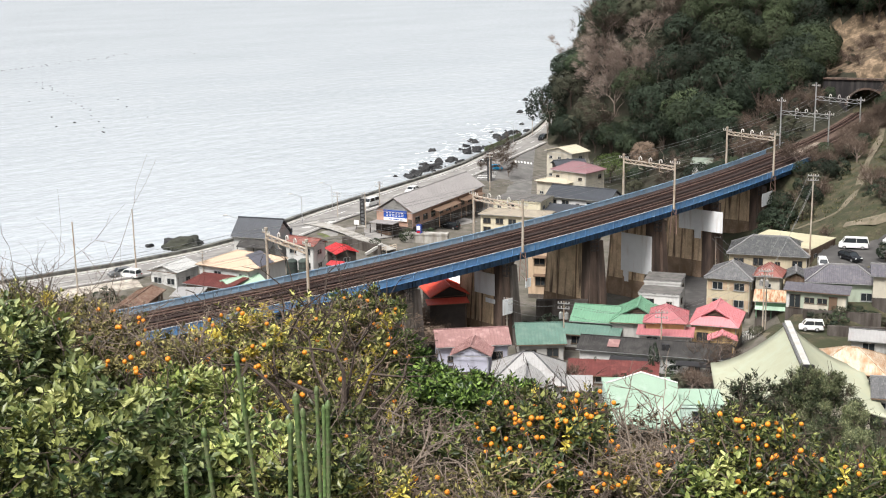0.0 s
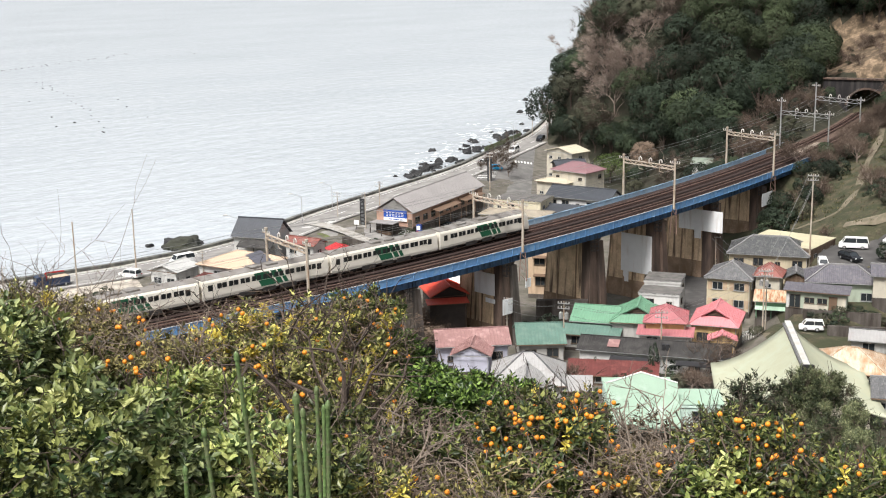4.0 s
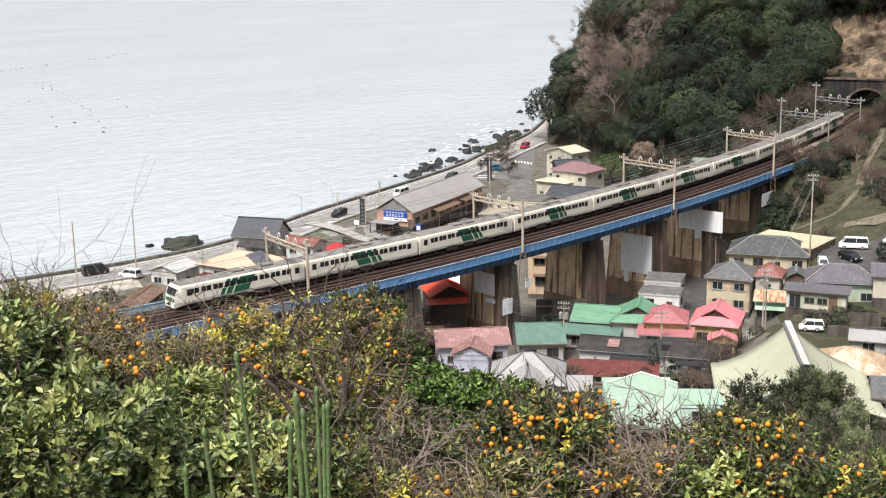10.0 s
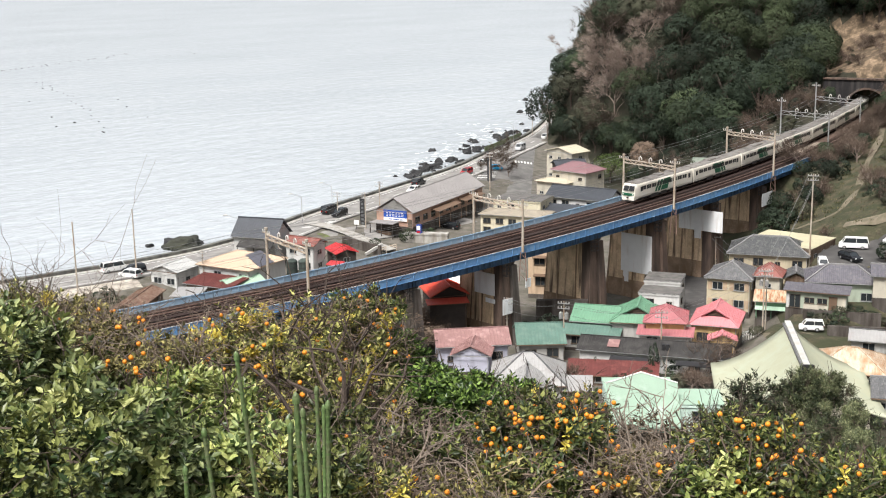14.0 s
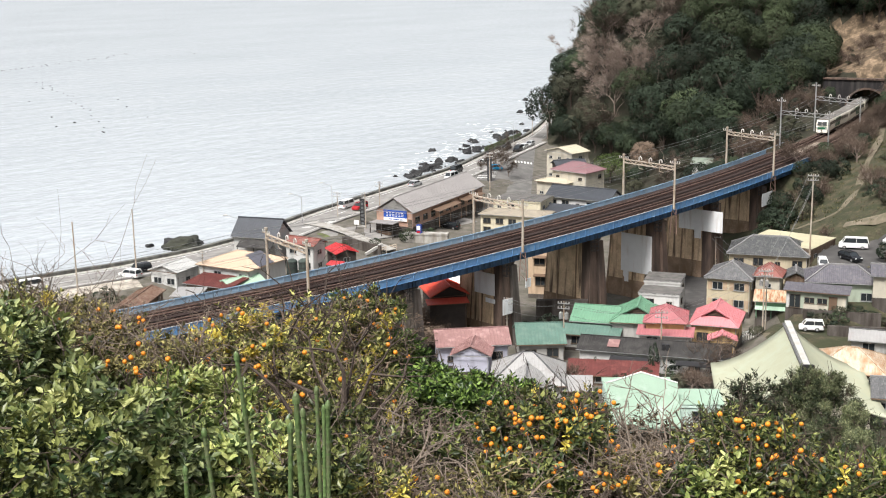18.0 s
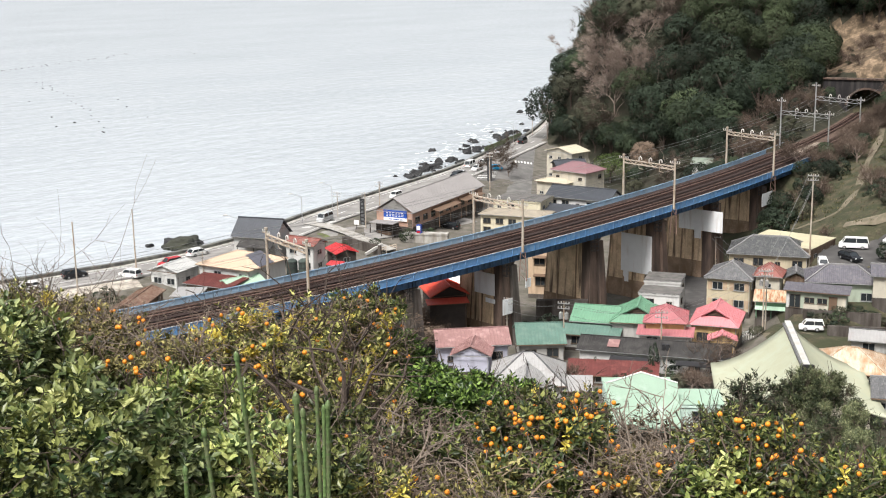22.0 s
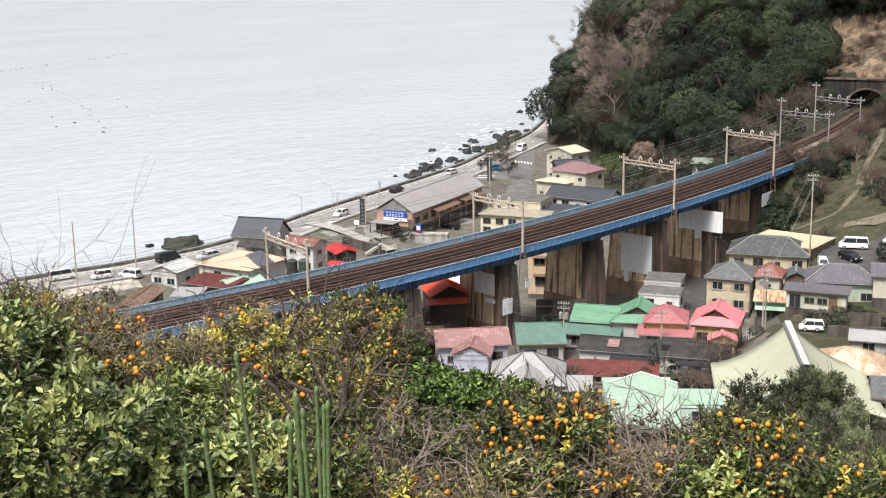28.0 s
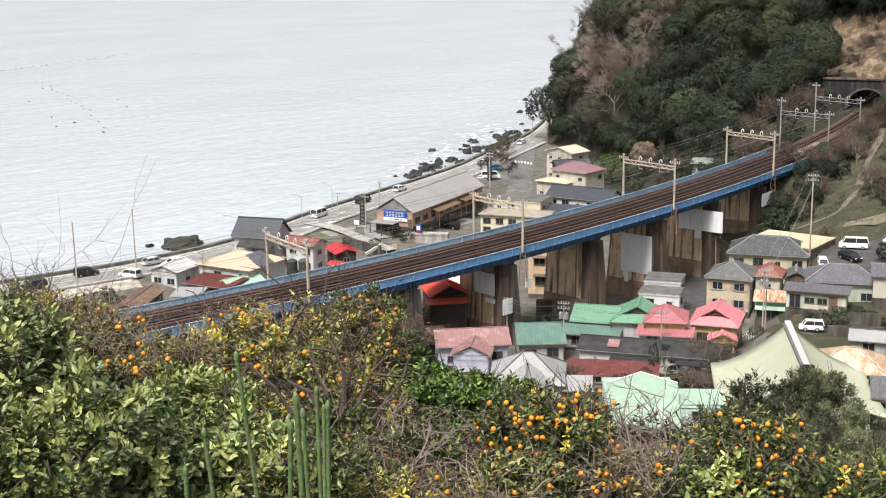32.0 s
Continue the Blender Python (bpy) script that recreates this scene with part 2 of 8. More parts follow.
for n, c in (("car_white", (0.76, 0.76, 0.75)), ("car_silver", (0.50, 0.51, 0.52)), ("car_black", (0.012, 0.013, 0.016)),
             ("car_red", (0.38, 0.015, 0.02)), ("car_blue", (0.02, 0.25, 0.48)), ("car_grey", (0.14, 0.145, 0.15)), ("car_navy", (0.015, 0.03, 0.075))):
    mat(n, c, 0.25, 0.03, 1, spec=0.6, bump=0.0, rand=0.03)
glass_mat("lamp_red", (0.4, 0.01, 0.01))
glass_mat("lamp_clear", (0.7, 0.7, 0.68))
# leaves
leaf_mat("leaf_dark", (0.016, 0.025, 0.015), (0.022, 0.033, 0.018), 0.8, 0.0)
leaf_mat("leaf_mid", (0.029, 0.043, 0.022), (0.042, 0.057, 0.028), 0.8, 0.0)
leaf_mat("leaf_top", (0.037, 0.051, 0.024), (0.054, 0.068, 0.032), 0.8, 0.0)
leaf_mat("leaf_olive", (0.040, 0.042, 0.026), (0.064, 0.064, 0.040), 0.8, 0.0)
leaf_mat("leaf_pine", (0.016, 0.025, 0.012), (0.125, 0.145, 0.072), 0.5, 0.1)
# Pale tone that paints the evergreen's crown top as lit.
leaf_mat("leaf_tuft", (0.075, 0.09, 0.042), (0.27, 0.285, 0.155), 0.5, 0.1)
leaf_mat("leaf_glossy", (0.014, 0.033, 0.007), (0.19, 0.28, 0.065), 0.33, 0.1)
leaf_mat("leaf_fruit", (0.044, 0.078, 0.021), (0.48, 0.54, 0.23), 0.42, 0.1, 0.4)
leaf_mat("leaf_bright", (0.022, 0.042, 0.009), (0.25, 0.30, 0.08), 0.4, 0.1, 0.35)
leaf_mat("leaf_yellow", (0.42, 0.35, 0.06), (0.85, 0.70, 0.17), 0.5)
# Dry leaves, darkened to paint the shaded inside of bare shrubs.
leaf_mat("leaf_dry", (0.03, 0.024, 0.016), (0.18, 0.135, 0.09), 0.8, 0.15)
leaf_mat("leaf_deep", (0.014, 0.028, 0.008), (0.27, 0.29, 0.09), 0.4, 0.1, 0.35)
# Pale green that puts light on the citrus and shrub tops.
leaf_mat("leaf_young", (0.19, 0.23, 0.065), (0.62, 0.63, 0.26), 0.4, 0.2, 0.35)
leaf_mat("leaf_lime", (0.04, 0.05, 0.015), (0.62, 0.60, 0.20), 0.4)
leaf_mat("leaf_tan", (0.06, 0.058, 0.02), (0.45, 0.40, 0.16), 0.6)
mat("twig_brown", (0.105, 0.075, 0.057), 0.95, 0.3, 2, 20, 0.3)
mat("twig_hill", (0.22, 0.172, 0.145), 0.95, 0.3, 2, 20, 0.3)
mat("twig_tan", (0.19, 0.14, 0.105), 0.95, 0.3, 2, 20, 0.3)
leaf_mat("grass_blade", (0.045, 0.05, 0.02), (0.20, 0.175, 0.09), 0.8, 0.1)
leaf_mat("leaf_wintry", (0.16, 0.115, 0.085), (0.30, 0.22, 0.165), 0.9, 0.0)
leaf_mat("leaf_hedge", (0.05, 0.085, 0.02), (0.20, 0.27, 0.075))
mat("orange_peel", (0.70, 0.245, 0.022), 0.45, 0.16, 8, 60, 0.15, rand=0.2)


# ---------------------------------------------------------------- helpers
def box(bm, x0, y0, z0, x1, y1, z1, mi=0):
    v = [bm.verts.new((x, y, z)) for z in (z0, z1) for y in (y0, y1) for x in (x0, x1)]
    for q in ((0, 2, 3, 1), (4, 5, 7, 6), (0, 1, 5, 4), (1, 3, 7, 5), (3, 2, 6, 7), (2, 0, 4, 6)):
        bm.faces.new([v[i] for i in q]).material_index = mi
    return v


def beam(bm, p, q, r, sides=6, r2=None):
    """A tapered round bar from p to q."""
    p, q = Vector(p), Vector(q)
    ax = q - p
    if ax.length < 1e-6:
        return
    a = ax.normalized()
    u = a.orthogonal().normalized()
    w = a.cross(u)
    r2 = r if r2 is None else r2
    ring = []
    for c, rad in ((p, r), (q, r2)):
        ring.append([bm.verts.new(c + (u * math.cos(k * 2 * math.pi / sides) + w * math.sin(k * 2 * math.pi / sides)) * rad) for k in range(sides)])
    for k in range(sides):
        j = (k + 1) % sides
        bm.faces.new((ring[0][k], ring[0][j], ring[1][j], ring[1][k]))
    bm.faces.new(ring[0][::-1])
    bm.faces.new(ring[1])


def bar(bm, p, q, wide, high):
    """A rectangular bar from p to q, its height near the vertical."""
    p, q = Vector(p), Vector(q)
    a = (q - p).normalized()
    up = Vector((0, 0, 1)) if abs(a.z) < 0.95 else Vector((0, 1, 0))
    u = a.cross(up).normalized() * wide / 2
    w = u.cross(a).normalized() * high / 2
    v = [bm.verts.new(c + su * u + sw * w) for c in (p, q) for su, sw in ((-1, -1), (1, -1), (1, 1), (-1, 1))]
    for f in ((3, 2, 1, 0), (4, 5, 6, 7), (0, 1, 5, 4), (1, 2, 6, 5), (2, 3, 7, 6), (3, 0, 4, 7)):
        bm.faces.new([v[i] for i in f])


def prism(bm, pts, thick):
    """A slab: the polygon pts (top side) drawn down by thick."""
    top = [bm.verts.new(p) for p in pts]
    low = [bm.verts.new(Vector(p) - Vector((0, 0, thick))) for p in pts]
    bm.faces.new(top)
    bm.faces.new(low[::-1])
    n = len(pts)
    for i in range(n):
        j = (i + 1) % n
        bm.faces.new((top[j], top[i], low[i], low[j]))


def data(bm, name, *mats):
    me = bpy.data.meshes.new(name)
    bmesh.ops.recalc_face_normals(bm, faces=bm.faces)
    bm.to_mesh(me)
    bm.free()
    for m in mats:
        me.materials.append(MATS[m])
    return me


def part(name, bm, material, parent, label="", m=None):
    me = bm if isinstance(bm, bpy.types.Mesh) else data(bm, name, material)
    ob = new(name, me)
    ob.parent = parent
    if m is not None:
        ob.matrix_basis = m
    if label:
        ob["label"] = label
    return ob


def thing(name, m, label, category, group="", kind=""):
    ob = new(name)
    ob.empty_display_size = 0.3
    ob.matrix_basis = m
    return tagged(ob, label, category, group, kind)


def mesh_thing(name, bm, material, label, category, m=None, group="", kind=""):
    me = bm if isinstance(bm, bpy.types.Mesh) else data(bm, name, material)
    ob = new(name, me)
    if m is not None:
        ob.matrix_basis = m
    return tagged(ob, label, category, group, kind)


def smooth(me):
    for p in me.polygons:
        p.use_smooth = True
    return me


def clamp01(v):
    return np.clip(v, 0, 1)


def ease(v):
    v = clamp01(v)
    return v * v * (3 - 2 * v)


# ---------------------------------------------------------------- railway line
RAIL, GRADE, RAD = 24.0, 0.0086, 506.3
TX, TY, TH = -36.42, 154.49, 0.9269
S_A, S_B = -30.0, 236.0


def bend(s):
    """The line's curvature at s: one long curve, straight beyond."""
    return 0.0 if s < S_A or s > S_B else 1 / RAD


def lay_line():
    """Points and headings of the line at every metre from -420 to 800."""
    rows = {0: (TX, TY, TH)}
    for sign in (1, -1):
        x, y, h = TX, TY, TH
        for k in range(1, 801 if sign > 0 else 421):
            c = bend(sign * (k - 0.5))
            x += sign * math.sin(h - sign * c / 2)
            y += sign * math.cos(h - sign * c / 2)
            h -= sign * c
            rows[sign * k] = (x, y, h)
    return rows


LINE = lay_line()


def heading(s):
    k = math.floor(s)
    return LINE[k][2] + (s - k) * (LINE[k + 1][2] - LINE[k][2])


def trk(s, off=0.0, dz=0.0):
    """A point of the line: s metres along, off metres to its landward side of the far track's carbody edge."""
    k = math.floor(s)
    u = s - k
    (ax, ay, ah), (bx, by, bh) = LINE[k], LINE[k + 1]
    h = ah + u * (bh - ah)
    return Vector((ax + u * (bx - ax) + off * math.cos(h), ay + u * (by - ay) - off * math.sin(h), RAIL + GRADE * s + dz))


FAR_TRACK, NEAR_TRACK = -1.45, 3.15
EDGE_FAR, EDGE_NEAR = -4.4, 6.3

# ---------------------------------------------------------------- ground and sea
COAST = [(-680, -230), (-420, -30), (-160, 165), (-77.8, 222), (-58.6, 235.6), (-42.9, 252.4), (-30, 278.4), (-17.9, 299.7),
         (2.8, 337), (12.9, 362.6), (26.5, 396), (34, 425), (44, 470), (75, 560), (200, 700), (600, 900), (900, 1050)]


def coast_dist(x, y):
    """Metres inland from the sea wall, negative over the sea."""
    best = np.full(np.shape(x), 1e9)
    sign = np.ones(np.shape(x))
    for (ax, ay), (bx, by) in zip(COAST, COAST[1:]):
        dx, dy = bx - ax, by - ay
        t = np.clip(((x - ax) * dx + (y - ay) * dy) / (dx * dx + dy * dy), 0, 1)
        d = np.hypot(x - ax - t * dx, y - ay - t * dy)
        s = np.where((x - ax) * dy - (y - ay) * dx > 0, 1.0, -1.0)
        near = d < best
        best, sign = np.where(near, d, best), np.where(near, s, sign)
    return best * sign


TRK_S = np.arange(-400, 760, 4.0)
TRK_P = np.array([trk(s, 0.85) for s in TRK_S])


def smax(a, b, k):
    h = clamp01(0.5 + 0.5 * (a - b) / k)
    return b + (a - b) * h + k * h * (1 - h)


def ground(x, y):
    """Height of the land at x, y (arrays or numbers)."""
    x, y = np.asarray(x, float), np.asarray(y, float)
    inl = coast_dist(x, y)
    z = 11.2 - 2.6 * ease((inl - 10) / 22)
    z = z + 2.8 * ease((200 - y) / 40) * ease((x + 20) / 20) + 1.4 * ease((225 - y) / 40) * ease((-5 - x) / 25)
    z = z + 0.45 * np.maximum(0, x - 48) * ease((x - 44) / 10) * ease((y - 180) / 22)
    z = smax(z, 66.3 - 0.42 * y + 0.02 * np.abs(x), 9.0)
    # wooded headland
    foot = np.interp(x, [20, 31, 48, 62, 76, 96, 112, 150, 300], [470, 388, 350, 336, 322, 334, 338, 300, 260])
    edge = 23 + 0.10 * (y - 410)
    rise = np.minimum(np.minimum(0.86 * (y - foot), 1.0 * (x - edge)), 4.0 * (inl - 7.5))
    rise = np.where(rise > 75, 75 + 0.25 * (rise - 75), rise)
    z = smax(z, 9.0 + rise, 4.0)
    for px, py, pr, pz in ((61.5, 194, 8.0, 14.0), (55, 181, 7.5, 12.4), (71.0, 208, 9.0, 17.3)):
        k = ease((1.4 - np.hypot(x - px, y - py) / pr) / 0.6)
        z = z * (1 - k) + pz * k
    # the line's own bench outside the bridge, and its tunnel
    d = np.full(x.shape, 1e9)
    zr = np.zeros(x.shape)
    for (px, py, pz), s in zip(TRK_P, TRK_S):
        q = np.hypot(x - px, y - py)
        use = (q < d) & ((s < -8) | ((s > 150) & (s < 228)))
        d, zr = np.where(use, q, d), np.where(use, pz, zr)
    cut = zr - 0.55 + np.maximum(0, d - 6.6) * 1.3
    fill = zr - 0.6 - np.maximum(0, d - 6.0) * 0.75
    z = np.where(d < 200, np.minimum(z, cut), z)
    z = np.where(d < 40, np.maximum(z, fill), z)
    # sea bed
    z = np.where(inl < 3.2, np.minimum(z, -1.5 + 0.25 * inl), z)
    return np.maximum(z, -12)


def gz(x, y):
    return float(ground(np.array([x]), np.array([y]))[0])


def sheet(xs, ys):
    X, Y = np.meshgrid(xs, ys)
    Z = ground(X.ravel(), Y.ravel())
    rough = np.array([noise.fractal((a * 0.06, b * 0.06, 3), 1, 2, 4) for a, b in zip(X.ravel(), Y.ravel())])
    land = (Z > 2) & (coast_dist(X.ravel(), Y.ravel()) > 16)
    dt = np.full(Z.shape, 1e9)
    for px, py, pz in TRK_P[::2]:
        dt = np.minimum(dt, np.hypot(X.ravel() - px, Y.ravel() - py))
    Z = Z + rough * np.where(land, 0.5, 0) * clamp01((dt - 9) / 6)
    n, w = len(ys), len(xs)
    verts = np.stack([X.ravel(), Y.ravel(), Z], 1)
    i = np.arange((n - 1) * w).reshape(n - 1, w)[:, :-1].ravel()
    faces = np.stack([i, i + 1, i + w + 1, i + w], 1)
    return verts, faces


xs = np.concatenate([np.linspace(-2400, -260, 24)[:-1], np.arange(-260, 230, 2.5), np.linspace(230, 2400, 24)])
ys = np.concatenate([np.linspace(-2400, -40, 20)[:-1], np.arange(-40, 560, 2.5), np.linspace(560, 2400, 20)])
gv, gf = sheet(xs, ys)
gm = bpy.data.meshes.new("ground")
gm.from_pydata(gv.tolist(), [], gf.tolist())
smooth(gm)


def ground_mat():
    """Grass, bare soil and leaf litter, mixed by noise and steepness."""
    m = mat("ground_mat", (0.040, 0.033, 0.022), 0.95, 0.5, 0.2, 2.2, 0.9, stain=(0.026, 0.032, 0.013), amount=0.45)
    return m


ground_mat()
gm.materials.append(MATS["ground_mat"])
mat("yard", (0.125, 0.112, 0.096), 0.95, 0.3, 0.3, 8, 0.3, stain=(0.085, 0.08, 0.06), amount=0.4)
mat("dry_slope", (0.17, 0.122, 0.08), 0.95, 0.7, 0.3, 1.8, 1.0, stain=(0.07, 0.05, 0.031), amount=0.5)
mat("scrub", (0.068, 0.057, 0.035), 0.95, 0.6, 0.3, 2.2, 1.0, stain=(0.036, 0.040, 0.019), amount=0.6)
mat("litter", (0.035, 0.03, 0.02), 0.95, 0.5, 0.3, 2.2, 1.0, stain=(0.018, 0.02, 0.01), amount=0.5)
for n in ("yard", "dry_slope", "scrub", "litter"):
    gm.materials.append(MATS[n])
cx, cy = gv[gf].mean(1)[:, 0], gv[gf].mean(1)[:, 1]
cz = gv[gf].mean(1)[:, 2]
zone = np.zeros(len(gf), int)
zone[(cy > 140) & (cy < 400) & (cz < 12.4) & (cx > -110) & (cx < 78)] = 1
zone[(cy > np.interp(cx, [20, 31, 48, 62, 76, 96, 112, 150], [470, 388, 350, 336, 322, 334, 338, 300]) - 3) & (coast_dist(cx, cy) > 10) & (cx > 20)] = 4
zone[(cx > 38) & (cy > 296) & (cy < 345) & (cx < 80)] = 4
BEYOND = (cy > 250) & (cy < 345) & (cx < np.interp(cy, TRK_P[:, 1], TRK_P[:, 0]) - 5) & (cx > 56)
zone[(cx > 45) & (cx < 150) & (cy > 165) & (cy < 338) & (cz > 11) & (zone != 4)] = 3
zone[BEYOND] = 4
zone[(cx > 0.299 * cy) & (cx < 175) & (cy > 334 - (cx - 112)) & (cy < 382 - (cx - 112) * 0.87)] = 2
gm.polygons.foreach_set("material_index", zone.astype(np.int32))
tagged(new("ground", gm), "hillside and valley ground of soil, grass and litter", "ground", kind="structure")

# village lanes and yards lie on the ground as paved sheets


def drape(name, pts, material, label, category, lift=0.06, step=2.0, thick=0.5):
    """A paved patch: a four-cornered outline laid over the ground."""
    (ax, ay), (bx, by), (cx, cy), (dx, dy) = pts
    nu = max(2, int(math.hypot(bx - ax, by - ay) / step))
    nv = max(2, int(math.hypot(dx - ax, dy - ay) / step))
    bm = bmesh.new()
    P = []
    for j in range(nv + 1):
        v = j / nv
        for i in range(nu + 1):
            u = i / nu
            P.append(((1 - v) * ((1 - u) * ax + u * bx) + v * ((1 - u) * dx + u * cx),
                      (1 - v) * ((1 - u) * ay + u * by) + v * ((1 - u) * dy + u * cy)))
    Z = ground(np.array([p[0] for p in P]), np.array([p[1] for p in P]))
    vs = [bm.verts.new((p[0], p[1], z + lift)) for p, z in zip(P, Z)]
    for j in range(nv):
        for i in range(nu):
            a = j * (nu + 1) + i
            bm.faces.new((vs[a], vs[a + 1], vs[a + nu + 2], vs[a + nu + 1]))
    ob = mesh_thing(name, bm, material, label, category, kind="structure")
    return ob


# sea: one sheet to the horizon, finer near the shore
def sea_mat():
    m = bpy.data.materials.new("sea_mat")
    m.use_nodes = True
    nt = m.node_tree
    N, L = nt.nodes.new, nt.links.new
    b = nt.nodes["Principled BSDF"]
    b.inputs["Roughness"].default_value = 0.22
    b.inputs["IOR"].default_value = 1.33
    tc = N("ShaderNodeTexCoord")
    mp = N("ShaderNodeMapping")
    mp.vector_type = "TEXTURE"
    mp.inputs["Rotation"].default_value = (0, 0, radians(50))
    mp.inputs["Scale"].default_value = (1.7, 1.0, 1.0)
    L(tc.outputs["Object"], mp.inputs["Vector"])
    swell, ripple = N("ShaderNodeTexNoise"), N("ShaderNodeTexNoise")
    swell.inputs["Scale"].default_value, ripple.inputs["Scale"].default_value = 0.12, 0.5
    swell.inputs["Detail"].default_value, ripple.inputs["Detail"].default_value = 3, 5
    patch = N("ShaderNodeTexNoise")
    patch.inputs["Scale"].default_value, patch.inputs["Detail"].default_value = 0.012, 3
    for n in (swell, ripple, patch):
        L(mp.outputs[0], n.inputs["Vector"])
    add = N("ShaderNodeMath")
    add.operation, add.inputs[1].default_value = "MULTIPLY_ADD", 3.0
    L(swell.outputs["Fac"], add.inputs[0])
    L(ripple.outputs["Fac"], add.inputs[2])
    bp = N("ShaderNodeBump")
    bp.inputs["Strength"].default_value, bp.inputs["Distance"].default_value = 0.35, 0.7
    L(add.outputs[0], bp.inputs["Height"])
    L(bp.outputs[0], b.inputs["Normal"])
    # Lighter and darker wave slopes are painted into the base colour by noise.
    col = N("ShaderNodeMix")
    col.data_type = "RGBA"
    col.inputs[6].default_value, col.inputs[7].default_value = (0.355, 0.385, 0.41, 1), (0.44, 0.47, 0.495, 1)
    chop = N("ShaderNodeTexNoise")
    chop.inputs["Scale"].default_value, chop.inputs["Detail"].default_value = 0.36, 5
    chop.inputs["Roughness"].default_value = 0.62
    L(mp.outputs[0], chop.inputs["Vector"])
    both = N("ShaderNodeMath")
    both.operation, both.inputs[1].default_value = "MULTIPLY_ADD", 0.45
    L(patch.outputs["Fac"], both.inputs[0])
    L(chop.outputs["Fac"], both.inputs[2])
    cut = N("ShaderNodeMapRange")
    cut.inputs["From Min"].default_value, cut.inputs["From Max"].default_value = 0.5, 0.9
    L(both.outputs[0], cut.inputs["Value"])
    L(cut.outputs[0], col.inputs[0])
    L(col.outputs[2], b.inputs["Base Color"])
    MATS["sea_mat"] = m


sea_mat()
bm = bmesh.new()
v = [bm.verts.new(p) for p in ((-4700, -600, 0), (4700, -600, 0), (4700, 4700, 0), (-4700, 4700, 0))]
bm.faces.new(v)
mesh_thing("water", bm, "sea_mat", "calm pale grey sea under an overcast sky", "sea", kind="structure")

# coast road, laid along the sea wall


def along(line, d):
    """The line moved d metres to its right (inland)."""
    out = []
    for i, (x, y) in enumerate(line):
        a, b = line[max(0, i - 1)], line[min(len(line) - 1, i + 1)]
        t = Vector((b[0] - a[0], b[1] - a[1])).normalized()
        out.append((x + t.y * d, y - t.x * d))
    return out


def dense(line, step=4.0):
    """Points along a smoothed polyline at even steps."""
    pts = [Vector((*p, 0)) for p in line]
    out = []
    for i in range(1, len(pts) - 2):
        p0, p1, p2, p3 = pts[i - 1], pts[i], pts[i + 1], pts[i + 2]
        n = max(2, int((p2 - p1).length / step))
        for k in range(n):
            t = k / n
            q = 0.5 * ((2 * p1) + (p2 - p0) * t + (2 * p0 - 5 * p1 + 4 * p2 - p3) * t * t + (3 * p1 - p0 - 3 * p2 + p3) * t ** 3)
            out.append((q.x, q.y))
    return out


SHORE = dense(COAST)


def ribbon(name, d0, d1, z, material, label, category, i0=0, i1=None, thick=0.3, parent=None):
    a, b = along(SHORE, d0)[i0:i1], along(SHORE, d1)[i0:i1]
    bm = bmesh.new()
    rows = []
    for (ax, ay), (bx, by) in zip(a, b):
        rows.append([bm.verts.new((ax, ay, z)), bm.verts.new((bx, by, z)), bm.verts.new((bx, by, z - thick)), bm.verts.new((ax, ay, z - thick))])
    for r, q in zip(rows, rows[1:]):
        for k in range(4):
            j = (k + 1) % 4
            bm.faces.new((r[k], r[j], q[j], q[k]))
    bm.faces.new(rows[0])
    bm.faces.new(rows[-1][::-1])
    if parent is not None:
        return part(name, bm, material, parent, label)
    return mesh_thing(name, bm, material, label, category, kind="structure")


ROAD_Z = 11.5
ribbon("road", 1.0, 9.6, ROAD_Z, "asphalt", "grey two-lane coast road along the sea wall", "road", thick=0.5)
ribbon("pavement", 0.0, 1.0, ROAD_Z + 0.12, "concrete", "narrow concrete walkway beside the sea wall", "pavement", thick=0.6)
ribbon("kerb", 1.0, 1.2, ROAD_Z + 0.15, "concrete_pale", "concrete kerb of the coast road", "kerb", thick=0.6)
wall = ribbon("sea_wall", -1.0, 0.0, ROAD_Z + 0.7, "seawall", "dark weathered concrete sea wall", "sea wall", thick=14)
ribbon("edge_line", 1.6, 1.75, ROAD_Z + 0.006, "lane_paint", "white painted edge line", "road marking", thick=0.004)
ribbon("edge_line", 8.5, 8.65, ROAD_Z + 0.006, "lane_paint", "white painted edge line", "road marking", thick=0.004)
mid = thing("centre_line", Matrix(), "broken white centre line of the coast road", "road marking", kind="structure")
for i in range(70, 190, 3):
    ribbon("dash", 5.05, 5.2, ROAD_Z + 0.006, "lane_paint", "", "", i, i + 2, 0.004, mid)

# ---------------------------------------------------------------- railway bridge
BR0, BR1 = -22.0, 158.0
bridge = thing("railway_bridge", Matrix.Translation(trk(60, 0.85, -2)), "blue steel girder railway bridge on tall stained concrete piers", "bridge", kind="structure")
BINV = bridge.matrix_basis.inverted()


def bpart(name, bm, material, label="", parent=None):
    """A part of the bridge whose mesh is drawn in the world's own axes."""
    me = bm if isinstance(bm, bpy.types.Mesh) else data(bm, name, material)
    ob = new(name, me)
    ob.parent = bridge if parent is None else parent
    ob.matrix_parent_inverse = BINV
    if label:
        ob["label"] = label
    return ob


